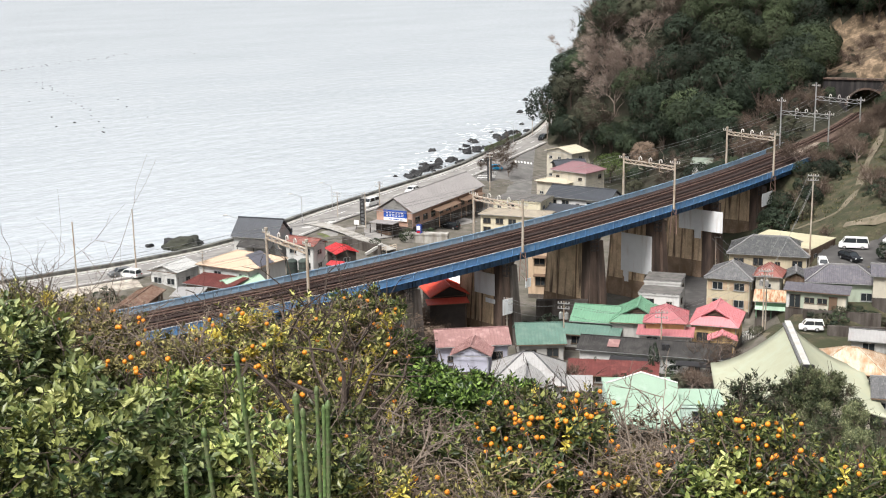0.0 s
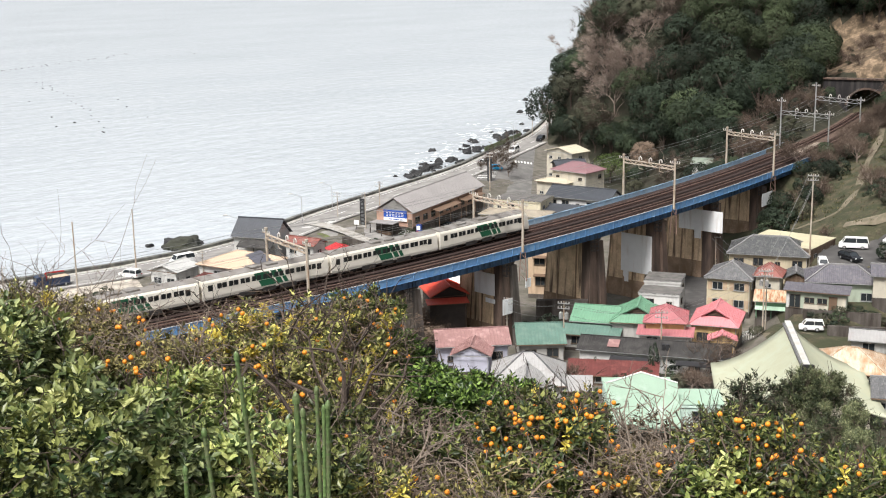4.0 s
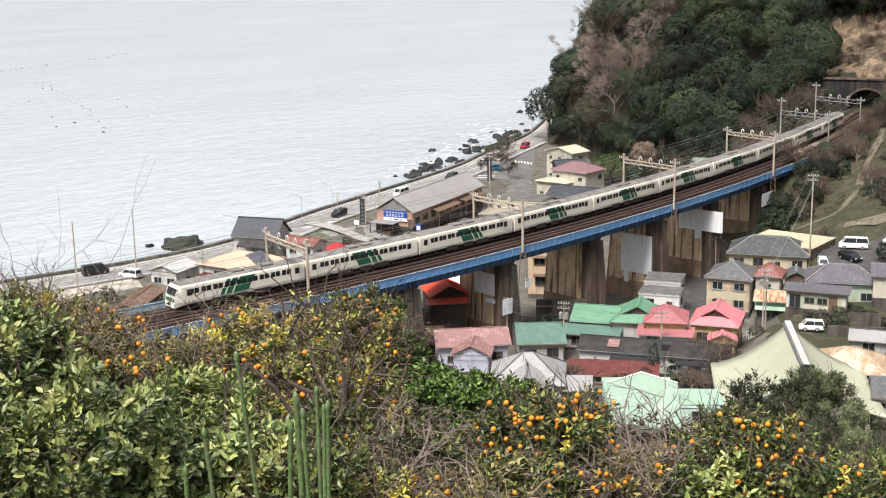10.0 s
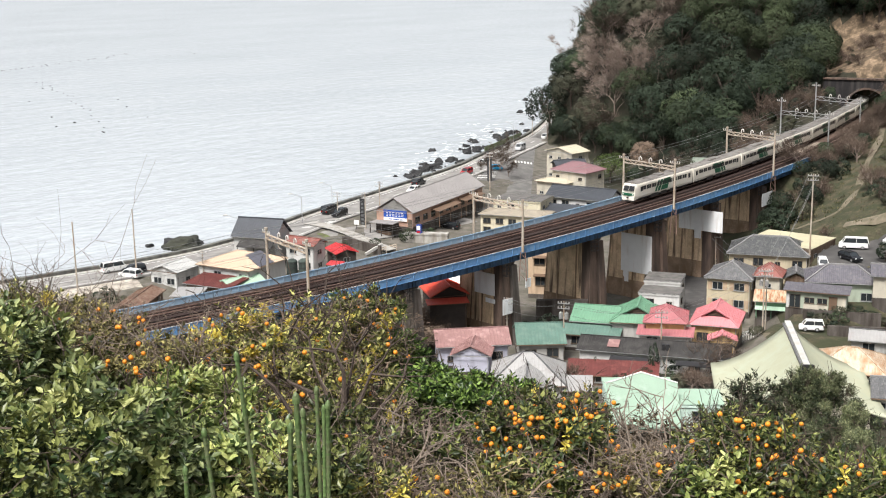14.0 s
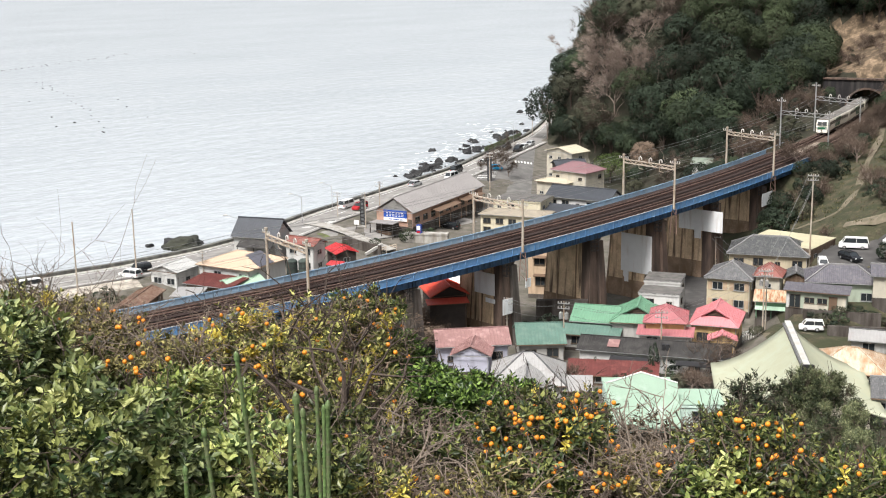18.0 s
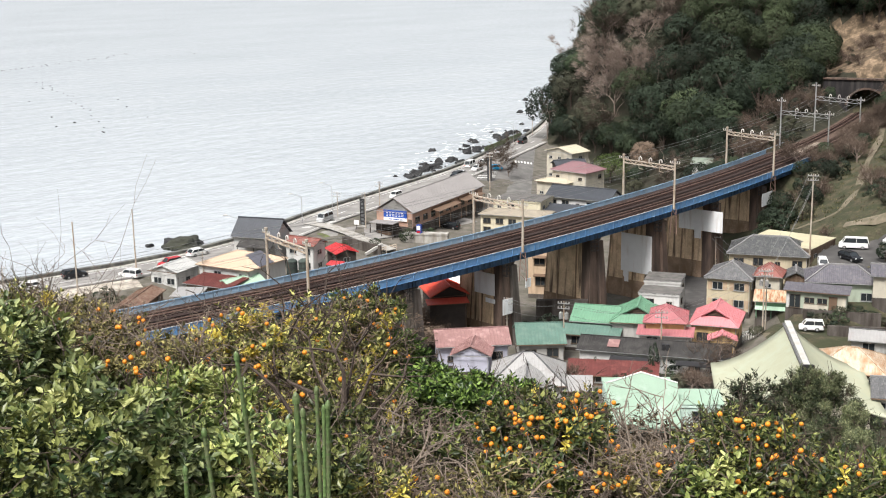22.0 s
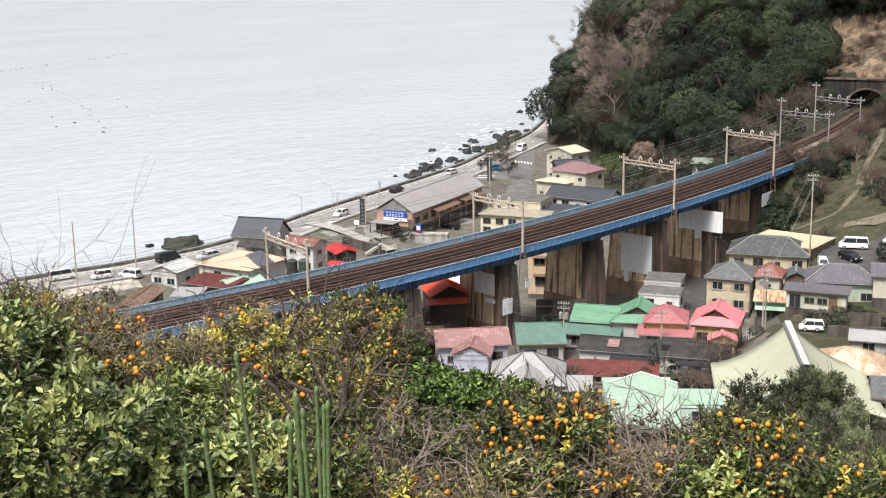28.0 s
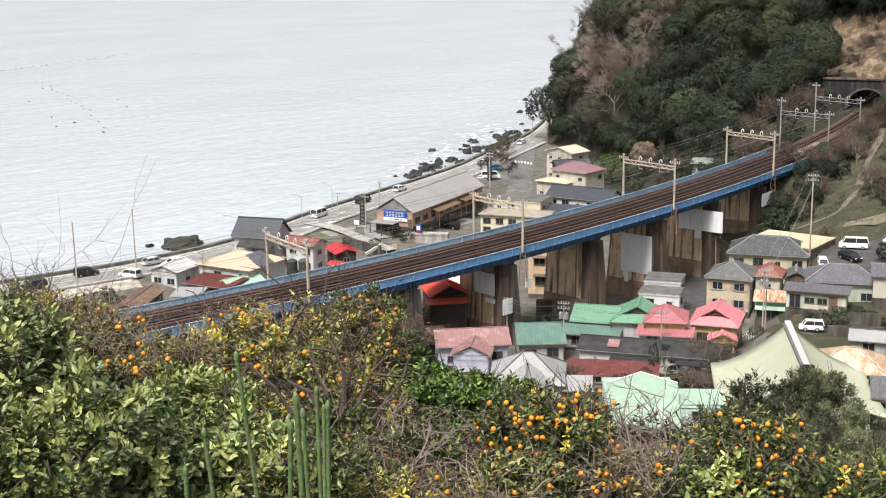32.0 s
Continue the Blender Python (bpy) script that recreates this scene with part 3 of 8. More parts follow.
def sweep(bm, prof, s0, s1, step=3.0):
    """A profile of (off, dz) points swept along the line."""
    n = max(1, int(math.ceil((s1 - s0) / step)))
    rows = [[bm.verts.new(trk(s0 + (s1 - s0) * k / n, o, z)) for o, z in prof] for k in range(n + 1)]
    m = len(prof)
    for a, b in zip(rows, rows[1:]):
        for k in range(m):
            j = (k + 1) % m
            bm.faces.new((a[k], a[j], b[j], b[k]))
    bm.faces.new(rows[0][::-1])
    bm.faces.new(rows[-1])


def rect(o0, z0, o1, z1):
    return [(o0, z0), (o1, z0), (o1, z1), (o0, z1)]


# main girders, two to a track, span by span
SPANS = [-22.0, -2.5, 17.0, 36.3, 55.6, 76.3, 94.2, 113.4, 132.4, 158.0]
for s0, s1 in zip(SPANS, SPANS[1:]):
    for c in (FAR_TRACK, NEAR_TRACK):
        for side in (-1.0, 1.0):
            bm = bmesh.new()
            o = c + side
            sweep(bm, rect(o - 0.015, -2.1, o + 0.015, -0.55), s0 + 0.15, s1 - 0.15)
            sweep(bm, rect(o - 0.2, -0.58, o + 0.2, -0.52), s0 + 0.15, s1 - 0.15)
            sweep(bm, rect(o - 0.2, -2.14, o + 0.2, -2.08), s0 + 0.15, s1 - 0.15)
            k = s0 + 0.9
            while k < s1 - 0.5:
                sweep(bm, rect(o - 0.16, -2.08, o + 0.16, -0.58), k, k + 0.03)
                k += 1.6
            bpart("main_girder", bm, "bridge_navy")
bm = bmesh.new()
sweep(bm, rect(EDGE_FAR + 0.1, -0.62, EDGE_NEAR - 0.1, -0.36), BR0, BR1)
bpart("deck", bm, "deck", "dark brown timber and grating bridge deck")

# side plates with stiffeners, one panel after another
PANEL = 2.42


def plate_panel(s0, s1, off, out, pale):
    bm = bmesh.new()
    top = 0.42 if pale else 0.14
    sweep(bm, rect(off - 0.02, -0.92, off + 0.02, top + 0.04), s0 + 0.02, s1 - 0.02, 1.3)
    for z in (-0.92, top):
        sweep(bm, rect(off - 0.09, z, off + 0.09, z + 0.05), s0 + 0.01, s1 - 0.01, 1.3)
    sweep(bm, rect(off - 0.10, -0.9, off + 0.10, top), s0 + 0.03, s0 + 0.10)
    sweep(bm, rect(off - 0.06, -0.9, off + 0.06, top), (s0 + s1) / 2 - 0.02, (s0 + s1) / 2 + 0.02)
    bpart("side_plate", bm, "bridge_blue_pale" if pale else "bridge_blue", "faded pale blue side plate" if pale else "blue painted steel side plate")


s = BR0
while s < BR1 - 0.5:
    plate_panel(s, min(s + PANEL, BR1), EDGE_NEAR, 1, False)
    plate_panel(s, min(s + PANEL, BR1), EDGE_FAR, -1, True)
    s += PANEL
for off, n in ((EDGE_NEAR, "handrail"), (EDGE_FAR, "handrail")):
    bm = bmesh.new()
    low = 0.2 if off > 0 else 0.48
    sweep(bm, rect(off - 0.05, low, off + 0.05, low + 0.07), BR0, BR1 + (14 if off < 0 else 0))
    bpart(n, bm, "concrete_pale" if off > 0 else "bridge_blue_pale", "weathered pale top rail")
# brackets that carry the side walk
s = BR0 + 1.2
while s < BR1:
    bm = bmesh.new()
    for o0, o1 in ((NEAR_TRACK + 1.0, EDGE_NEAR), (EDGE_FAR, FAR_TRACK - 1.0)):
        bar(bm, trk(s, o0, -0.75), trk(s, o1, -0.75), 0.12, 0.16)
        inner, outer = (o0, o1) if o0 > 0 else (o1, o0)
        bar(bm, trk(s, inner, -1.9), trk(s, outer, -0.85), 0.08, 0.1)
    bpart("bracket", bm, "bridge_navy")
    s += PANEL * 2
# ribbed fascia girder under the near side plate, span by span
mat("bridge_deep", (0.045, 0.105, 0.21), 0.6, 0.2, 0.7, 10, 0.1, stain=(0.03, 0.06, 0.11), streak=(1.5, 1.5, 0.3))
for s0, s1 in zip(SPANS, SPANS[1:]):
    bm = bmesh.new()
    o = EDGE_NEAR - 0.55
    sweep(bm, rect(o - 0.02, -1.95, o + 0.02, -0.95), s0 + 0.1, s1 - 0.1)
    for z in (-1.98, -0.98):
        sweep(bm, rect(o - 0.12, z, o + 0.12, z + 0.05), s0 + 0.1, s1 - 0.1)
    k = s0 + 0.5
    while k < s1 - 0.3:
        sweep(bm, rect(o, -1.95, o + 0.12, -0.95), k, k + 0.07)
        k += PANEL / 2
    bpart("fascia_girder", bm, "bridge_deep", "dark blue ribbed fascia girder below the side plate")

# piers: tall tapered concrete walls across the line, each with a dark end face
for s in SPANS[1:-1]:
    top = -2.3
    base = min(gz(*trk(s, o).xy) for o in (-2, 0, 2, 4, 6)) - 1.5
    zt = trk(s, 0, top).z
    h = zt - base
    f = heading(s)
    along_v = Vector((math.sin(f), math.cos(f), 0))
    right_v = Vector((math.cos(f), -math.sin(f), 0))
    c = trk(s, 0.9, top)
    t0, t1, w0, w1 = 1.25, 1.25 + 0.055 * h, 4.4, 4.4 + 0.045 * h

    def corner(a, b, z):
        k = (zt - z) / h
        return c + along_v * a * (t0 + (t1 - t0) * k) + right_v * b * (w0 + (w1 - w0) * k) + Vector((0, 0, z - zt))

    def block(bm, z0, z1, a0=-1, a1=1, b0=-1, b1=1, grow=0.0):
        vs = [bm.verts.new(corner(a * (1 + grow), b * (1 + grow * 0.5), z)) for z in (z0, z1) for b in (b0, b1) for a in (a0, a1)]
        for q in ((0, 2, 3, 1), (4, 5, 7, 6), (0, 1, 5, 4), (1, 3, 7, 5), (3, 2, 6, 7), (2, 0, 4, 6)):
            bm.faces.new([vs[i] for i in q])

    bm = bmesh.new()
    block(bm, base, zt, -1, 1, -1, 0.62)
    pier = bpart("pier", bm, "pier_light" if s > 45 else "pier_pale", "tall ochre-stained concrete pier wall" if s > 45 else "tall grey concrete pier wall")
    # Past s = 45 the end column takes a darker, streaked brown than the wall.
    bm = bmesh.new()
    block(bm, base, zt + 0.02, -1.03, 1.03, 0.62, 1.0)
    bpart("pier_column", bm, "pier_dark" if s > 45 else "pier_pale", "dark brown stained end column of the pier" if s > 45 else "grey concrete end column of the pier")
    bm = bmesh.new()
    block(bm, base, base + h * (0.36 if s < 80 else 0.3), -1.02, 1.02, -1.01, 0.615)
    bpart("pier_base", bm, "pier_base", "dark damp lower lift of the pier")
    prng = random.Random(int(s * 10))
    for bb in (-0.99, prng.uniform(-0.7, -0.3), prng.uniform(0.0, 0.35)):
        bm = bmesh.new()
        wide = prng.uniform(0.03, 0.07)
        block(bm, base + 0.2, zt - prng.uniform(0.1, 0.6), -1.05, -1.0, bb, bb + wide)
        bpart("pilaster", bm, "pier_base", "rust-streaked formwork rib")
    bm = bmesh.new()
    block(bm, base, zt - 0.25, 0.2, 1.08, 1.0, 1.12)
    bpart("pier_buttress", bm, "pier_grey" if s < 60 else "pier_dark", "grey concrete buttress of the pier" if s < 60 else "dark stained buttress of the pier")
    bm = bmesh.new()
    block(bm, zt - 0.05, zt + 0.35, -1, 1, -1, 1, 0.06)
    bpart("pier_cap", bm, "pier_grey", "grey concrete pier cap")
    for o in (FAR_TRACK - 1, FAR_TRACK + 1, NEAR_TRACK - 1, NEAR_TRACK + 1):
        bm = bmesh.new()
        p = trk(s, o, top + 0.2)
        box(bm, p.x - 0.4, p.y - 0.4, p.z, p.x + 0.4, p.y + 0.4, p.z + 0.25)
        bpart("bearing", bm, "black_steel")
    # inspection ladder cage hung on the pier's near end
    bm = bmesh.new()
    for da in (-0.5, 0.5):
        for db in (0.1, 0.9):
            p = c + right_v * (w0 + db) + along_v * (t0 * -0.6 + da)
            bar(bm, p + Vector((0, 0, -1.6)), p + Vector((0, 0, 0.3)), 0.07, 0.07)
    for z in (-1.6, -0.9, -0.2):
        for da in (-0.5, 0.5):
            p = c + right_v * w0 + along_v * (t0 * -0.6 + da) + Vector((0, 0, z))
            bar(bm, p + right_v * 0.1, p + right_v * 0.9, 0.06, 0.06)
        for db in (0.1, 0.9):
            p = c + right_v * (w0 + db) + along_v * (t0 * -0.6) + Vector((0, 0, z))
            bar(bm, p - along_v * 0.5, p + along_v * 0.5, 0.06, 0.06)
    bpart("ladder_cage", bm, "black_steel", "dark steel inspection cage")
# landward abutment
bm = bmesh.new()
sweep(bm, rect(-5.2, -14, 7.2, -2.25), BR1 - 1.0, BR1 + 6)
sweep(bm, rect(-5.2, -2.3, 7.2, -0.7), BR1 + 0.3, BR1 + 6)
bpart("abutment", bm, "pier_grey", "grey concrete abutment")

# ballast beyond the bridge, rails and sleepers all along
bm = bmesh.new()
sweep(bm, [(-4.6, -0.9), (6.9, -0.9), (6.0, -0.3), (-3.6, -0.3)], BR1 + 0.3, 330, 4)
sweep(bm, [(-4.6, -0.9), (6.9, -0.9), (6.0, -0.3), (-3.6, -0.3)], -330, BR0 - 0.1, 6)
line = thing("railway_track", Matrix.Translation(trk(60, 0.85)), "double railway track with rusty rails on timber sleepers", "railway track", kind="structure")
LINV = line.matrix_basis.inverted()


def lpart(name, bm, material, label=""):
    ob = part(name, bm, material, line, label)
    ob.matrix_parent_inverse = LINV
    return ob


lpart("ballast", bm, "ballast", "rusty brown ballast bed")
for c in (FAR_TRACK, NEAR_TRACK):
    for g in (-0.57, 0.57):
        bm = bmesh.new()
        foot = bmesh.new()
        sweep(foot, rect(c + g - 0.06, -0.17, c + g + 0.06, -0.142), -300, 330, 5)
        lpart("rail_foot", foot, "rail_rust", "rusty rail foot")
        sweep(bm, rect(c + g - 0.035, -0.14, c + g + 0.035, 0.0), -300, 330, 5)
        lpart("rail", bm, "rail_steel", "rusty steel rail")
    for g in (-0.36, 0.36):
        bm = bmesh.new()
        sweep(bm, rect(c + g - 0.03, -0.16, c + g + 0.03, -0.06), BR0, BR1, 5)
        lpart("guard_rail", bm, "rail_rust", "rusty brown guard rail")
# grey walkway boards between the tracks and pale crossing slab beyond the bridge
bm = bmesh.new()
sweep(bm, rect(0.35, -0.24, 1.25, -0.16), BR0, BR1, 4)
lpart("walkway", bm, "sleeper", "brown boarded walkway between the tracks")
bm = bmesh.new()
sweep(bm, rect(0.5, -0.3, 2.0, -0.12), 158, 176, 3)
lpart("crossing_slab", bm, "slab_tan", "pale weathered slab between the tracks")

bm = bmesh.new()
box(bm, -1.2, -0.11, -0.2, 1.2, 0.11, 0.0)
SLEEPER = data(bm, "sleeper", "sleeper")
rest = bmesh.new()
k = 0
s = -120.0
while s < 260:
    for c in (FAR_TRACK, NEAR_TRACK):
        if 0 < s < 86 and c == NEAR_TRACK or 34 < s < 86:
            ob = part("sleeper", SLEEPER, None, line)
            ob.matrix_parent_inverse = LINV
            ob.matrix_basis = Matrix.Translation(trk(s, c, -0.17)) @ Matrix.Rotation(-heading(s), 4, "Z")
        else:
            a = trk(s, c, -0.27)
            u = Vector((math.cos(heading(s)), -math.sin(heading(s)), 0))
            bar(rest, a - u * 1.2, a + u * 1.2, 0.22, 0.2)
    s += 0.62 if -10 < s < 170 else 0.9
ob = lpart("sleepers_beyond", rest, "sleeper", "timber sleepers along the line")
ob["kind"] = "stuff"

# pale grey sheet panels fixed on the piers


def panel_on_pier(s, along_m, across, z_top, wide, high, tab=None, face="end"):
    f = heading(s)
    a = Vector((math.sin(f), math.cos(f), 0))
    r = Vector((math.cos(f), -math.sin(f), 0))
    p = trk(s, 0.9) + a * along_m + r * across
    p.z = z_top
    u = r if face == "side" else a
    n = -a if face == "side" else r
    bm = bmesh.new()
    m = Matrix((u.to_4d(), n.to_4d(), Vector((0, 0, 1, 0)), Vector((0, 0, 0, 1)))).transposed()
    m.translation = p
    box(bm, 0, 0, -high, wide, 0.06, 0)
    if tab:
        box(bm, tab[0], 0, -high - tab[2], tab[1], 0.06, -high)
    for x in (0.15, wide - 0.15):
        for z in (-0.2, -high + 0.2):
            box(bm, x - 0.06, 0.06, z - 0.06, x + 0.06, 0.09, z + 0.06)
    return mesh_thing("pier_panel", bm, "panel_grey", "plain light grey sheet panel fixed to a bridge pier", "panel", m)

# ---------------------------------------------------------------- houses
def roof_faces(w, d, rise, kind):
    """Roof planes with the eaves at z = 0, and the ridge lines."""
    x, y = w / 2, d / 2
    A, B, C, D = (-x, -y, 0), (x, -y, 0), (x, y, 0), (-x, y, 0)
    if kind == "hip":
        if w >= d:
            p, q = (-x + y * 0.9, 0, rise), (x - y * 0.9, 0, rise)
            return [(A, B, q, p), (B, C, q), (C, D, p, q), (D, A, p)], [(p, q), (A, p), (D, p), (B, q), (C, q)]
        p, q = (0, -y + x * 0.9, rise), (0, y - x * 0.9, rise)
        return [(A, B, p), (B, C, q, p), (C, D, q), (D, A, p, q)], [(p, q), (A, p), (B, p), (C, q), (D, q)]
    if kind == "gable_x":
        p, q = (-x, 0, rise), (x, 0, rise)
        return [(A, B, q, p), (C, D, p, q)], [(p, q)]
    if kind == "gable_y":
        p, q = (0, -y, rise), (0, y, rise)
        return [(A, p, q, D), (B, C, q, p)], [(p, q)]
    if kind == "shed":
        C, D = (x, y, rise), (-x, y, rise)
        return [(A, B, C, D)], []
    if kind == "irimoya":
        mx, m0, m1, mz = x * 0.55, -y * 0.62, y * 0.72, rise * 0.45
        E, F, G, H = (-mx, m0, mz), (mx, m0, mz), (mx, m1, mz), (-mx, m1, mz)
        p, q = (0, m0 - 0.35, rise), (0, m1 + 0.2, rise)
        E2, F2 = (-mx, m0 - 0.35, mz), (mx, m0 - 0.35, mz)
        return [(A, B, F, E), (B, C, G, F), (C, D, H, G), (D, A, E, H), (E2, p, q, H), (F2, G, q, p)], \
            [(p, q), (A, E), (B, F), (C, G), (D, H), (E2, p), (F2, p)]
    return [((-x, -y, 0.12), (x, -y, 0.12), (x, y, 0.12), (-x, y, 0.12))], []


WIN = {}


def window(parent, w, h, m, frame_mat="aluminium"):
    """A sash window: frame with a mullion and sill, and its panes."""
    key = (round(w, 1), round(h, 1), frame_mat)
    if key not in WIN:
        bm = bmesh.new()
        t = 0.07
        loops = []
        for y in (-0.07, 0.05):
            for q in (0, t):
                loops.append([bm.verts.new((x, y, z)) for x, z in ((-w / 2 + q, q), (w / 2 - q, q), (w / 2 - q, h - q), (-w / 2 + q, h - q))])
        for a, b in ((0, 1), (3, 2), (2, 0), (1, 3)):
            for i in range(4):
                j = (i + 1) % 4
                bm.faces.new((loops[a][i], loops[a][j], loops[b][j], loops[b][i]))
        fr = data(bm, "window", frame_mat)
        bm = bmesh.new()
        box(bm, -t / 2, -0.06, t, t / 2, 0.04, h - t)
        mullion = data(bm, "mullion", frame_mat)
        bm = bmesh.new()
        box(bm, -w / 2 - 0.06, -0.13, -0.06, w / 2 + 0.06, 0.05, -0.002)
        sill = data(bm, "sill", frame_mat)
        bm = bmesh.new()
        box(bm, 0.02 - w / 2 + t, -0.02, t, -t / 2, 0.02, h - t)
        WIN[key] = (fr, data(bm, "pane", "glass"), mullion, sill)
    fr, pane, mullion, sill = WIN[key]
    ob = part("window", fr, None, parent, "", m)
    part("pane", pane, None, ob)
    part("mullion", mullion, None, ob)
    part("sill", sill, None, ob)
    part("pane", pane, None, ob, "", Matrix.Translation((w / 2 - 0.02, 0.0, 0)))
    return ob


def roof_seams(f, z, step, wide, high):
    """Raised rows that run up a roof slope from its eave, cut off at its edges."""
    pts = [Vector(p) + Vector((0, 0, z)) for p in f]
    n = len(pts)
    i = min(range(n), key=lambda k: pts[k].z + pts[(k + 1) % n].z + abs(pts[k].z - pts[(k + 1) % n].z))
    a, e = pts[i], (pts[(i + 1) % n] - pts[i]).normalized()
    up = (pts[1] - pts[0]).cross(pts[2] - pts[0]).normalized()
    up = up if up.z > 0 else -up
    g = up.cross(e)
    g = g if g.z > 0 else -g
    flat = [((p - a).dot(e), (p - a).dot(g)) for p in pts]
    bm = bmesh.new()
    u = min(q[0] for q in flat) + step * 0.5
    while u < max(q[0] for q in flat):
        cuts = []
        for (s0, t0), (s1, t1) in zip(flat, flat[1:] + flat[:1]):
            if (s0 - u) * (s1 - u) < 0:
                cuts.append(t0 + (t1 - t0) * (u - s0) / (s1 - s0))
        if len(cuts) >= 2 and max(cuts) - min(cuts) > 0.3:
            p, q = (a + e * u + g * t + up * high * 0.4 for t in (min(cuts) + 0.02, max(cuts) - 0.06))
            bar(bm, p, q, wide, high)
        u += step
    if not bm.verts:
        bar(bm, pts[0], pts[1], wide, high)
    return bm


def house(name, x, y, zg, yaw, w, d, he, rise, kind, roof_m, wall_m, label, wins=True, over=0.45, group="", shutters=False):
    """A house on its footing, its front eave towards -y of its own axes; w and d are the roof's size."""
    rng = random.Random(int(x * 13 + y * 7))
    root = thing(name, pose(x, y, zg, 0, 0, yaw), label, "house" if name not in ("shed", "lean_to", "kiosk") else name.replace("_", " "), group)
    ov = 0.12 if kind == "flat" else over
    wx, wy = w / 2 - ov, d / 2 - ov
    bm = bmesh.new()
    box(bm, -wx, -wy, -3.0, wx, wy, he - 0.02)
    k = 1 - ov / (d / 2)
    if kind == "gable_x":
        for sx in (-wx, wx):
            vs = [(sx - 0.05, -wy, he - 0.03), (sx - 0.05, wy, he - 0.03), (sx - 0.05, 0, he + rise * k - 0.16)]
            t = [bm.verts.new(p) for p in vs]
            u = [bm.verts.new((p[0] + 0.1, p[1], p[2])) for p in vs]
            bm.faces.new(t), bm.faces.new(u[::-1])
            for i in range(3):
                j = (i + 1) % 3
                bm.faces.new((t[i], u[i], u[j], t[j]))
    k = 1 - ov / (w / 2)
    if kind == "gable_y":
        for sy in (-wy, wy):
            vs = [(-wx, sy - 0.05, he - 0.03), (wx, sy - 0.05, he - 0.03), (0, sy - 0.05, he + rise * k - 0.16)]
            t = [bm.verts.new(p) for p in vs]
            u = [bm.verts.new((p[0], p[1] + 0.1, p[2])) for p in vs]
            bm.faces.new(t), bm.faces.new(u[::-1])
            for i in range(3):
                j = (i + 1) % 3
                bm.faces.new((t[i], u[i], u[j], t[j]))
    if kind == "shed":
        for sx in (-wx, wx):
            vs = [(sx - 0.03, -wy, he - 0.03), (sx - 0.03, wy, he - 0.03), (sx - 0.03, wy, he + rise * 0.93 - 0.15)]
            t = [bm.verts.new(p) for p in vs]
            u = [bm.verts.new((p[0] + 0.06, p[1], p[2])) for p in vs]
            bm.faces.new(t), bm.faces.new(u[::-1])
            for i in range(3):
                j = (i + 1) % 3
                bm.faces.new((t[i], u[i], u[j], t[j]))
    part("wall", bm, wall_m, root)
    bm = bmesh.new()
    box(bm, -wx - 0.05, -wy - 0.05, -3.0, wx + 0.05, wy + 0.05, 0.3)
    part("footing", bm, "pier_grey", root)
    faces, ridges = roof_faces(w, d, rise, kind)
    for f in faces:
        bm = bmesh.new()
        prism(bm, [(p[0], p[1], p[2] + he + 0.04) for p in f], 0.16)
        part("roof_slope" if len(faces) > 1 else "roof", bm, roof_m, root)
        if kind != "flat":
            tile = roof_m.startswith("tile") and roof_m != "tile_charcoal"
            seam = part("seams", roof_seams(f, he + 0.04, 0.62 if tile else 0.5, 0.13 if tile else 0.05, 0.07 if tile else 0.06), roof_m, root, "raised tile rows" if tile else "raised sheet seams")
            seam["kind"] = "stuff"
    if kind == "flat":
        for x0, y0, x1, y1 in ((-w / 2, -d / 2, w / 2, -d / 2 + 0.15), (-w / 2, d / 2 - 0.15, w / 2, d / 2), (-w / 2, -d / 2 + 0.15, -w / 2 + 0.15, d / 2 - 0.15), (w / 2 - 0.15, -d / 2 + 0.15, w / 2, d / 2 - 0.15)):
            bm = bmesh.new()
            box(bm, x0, y0, he - 0.25, x1, y1, he + 0.15)
            part("parapet", bm, wall_m, root)
    if kind == "irimoya":
        mx, m0, mz = w / 2 * 0.55, -d / 2 * 0.62, rise * 0.45
        bm = bmesh.new()
        t = [bm.verts.new(p) for p in ((-mx * 0.9, m0 - 0.02, he + mz), (mx * 0.9, m0 - 0.02, he + mz), (0, m0 - 0.02, he + rise - 0.2))]
        u = [bm.verts.new(v.co + Vector((0, 0.1, 0))) for v in t]
        bm.faces.new(t), bm.faces.new(u[::-1])
        for i in range(3):
            j = (i + 1) % 3
            bm.faces.new((t[i], u[i], u[j], t[j]))
        part("gable", bm, "wall_dark", root, "dark slatted gable")
        for z in (0.25, 0.5, 0.75):
            bm = bmesh.new()
            hw = mx * 0.85 * (1 - z)
            box(bm, -hw, m0 - 0.08, he + mz + (rise - mz) * z * 0.8, hw, m0 - 0.02, he + mz + (rise - mz) * z * 0.8 + 0.07)
            part("slat", bm, "trim_brown", root)
    for p, q in ridges:
        bm = bmesh.new()
        tile = roof_m.startswith("tile")
        bar(bm, Vector(p) + Vector((0, 0, he + 0.09)), Vector(q) + Vector((0, 0, he + 0.09)), 0.28 if tile else 0.2, 0.22 if tile else 0.09)
        part("ridge_cap", bm, "tile_ridge" if tile and roof_m != "tile_charcoal" else "tile_grey" if roof_m == "roof_ribgrey" else roof_m, root)
    if kind != "flat":
        bm = bmesh.new()
        bar(bm, (-w / 2, -d / 2 - 0.06, he - 0.06), (w / 2, -d / 2 - 0.06, he - 0.06), 0.1, 0.09)
        part("gutter", bm, "trim_brown" if wall_m == "wall_dark" or rng.random() < 0.5 else "aluminium", root)
        bm = bmesh.new()
        beam(bm, (wx - 0.1, -wy - 0.06, 0), (wx - 0.1, -wy - 0.06, he - 0.05), 0.05)
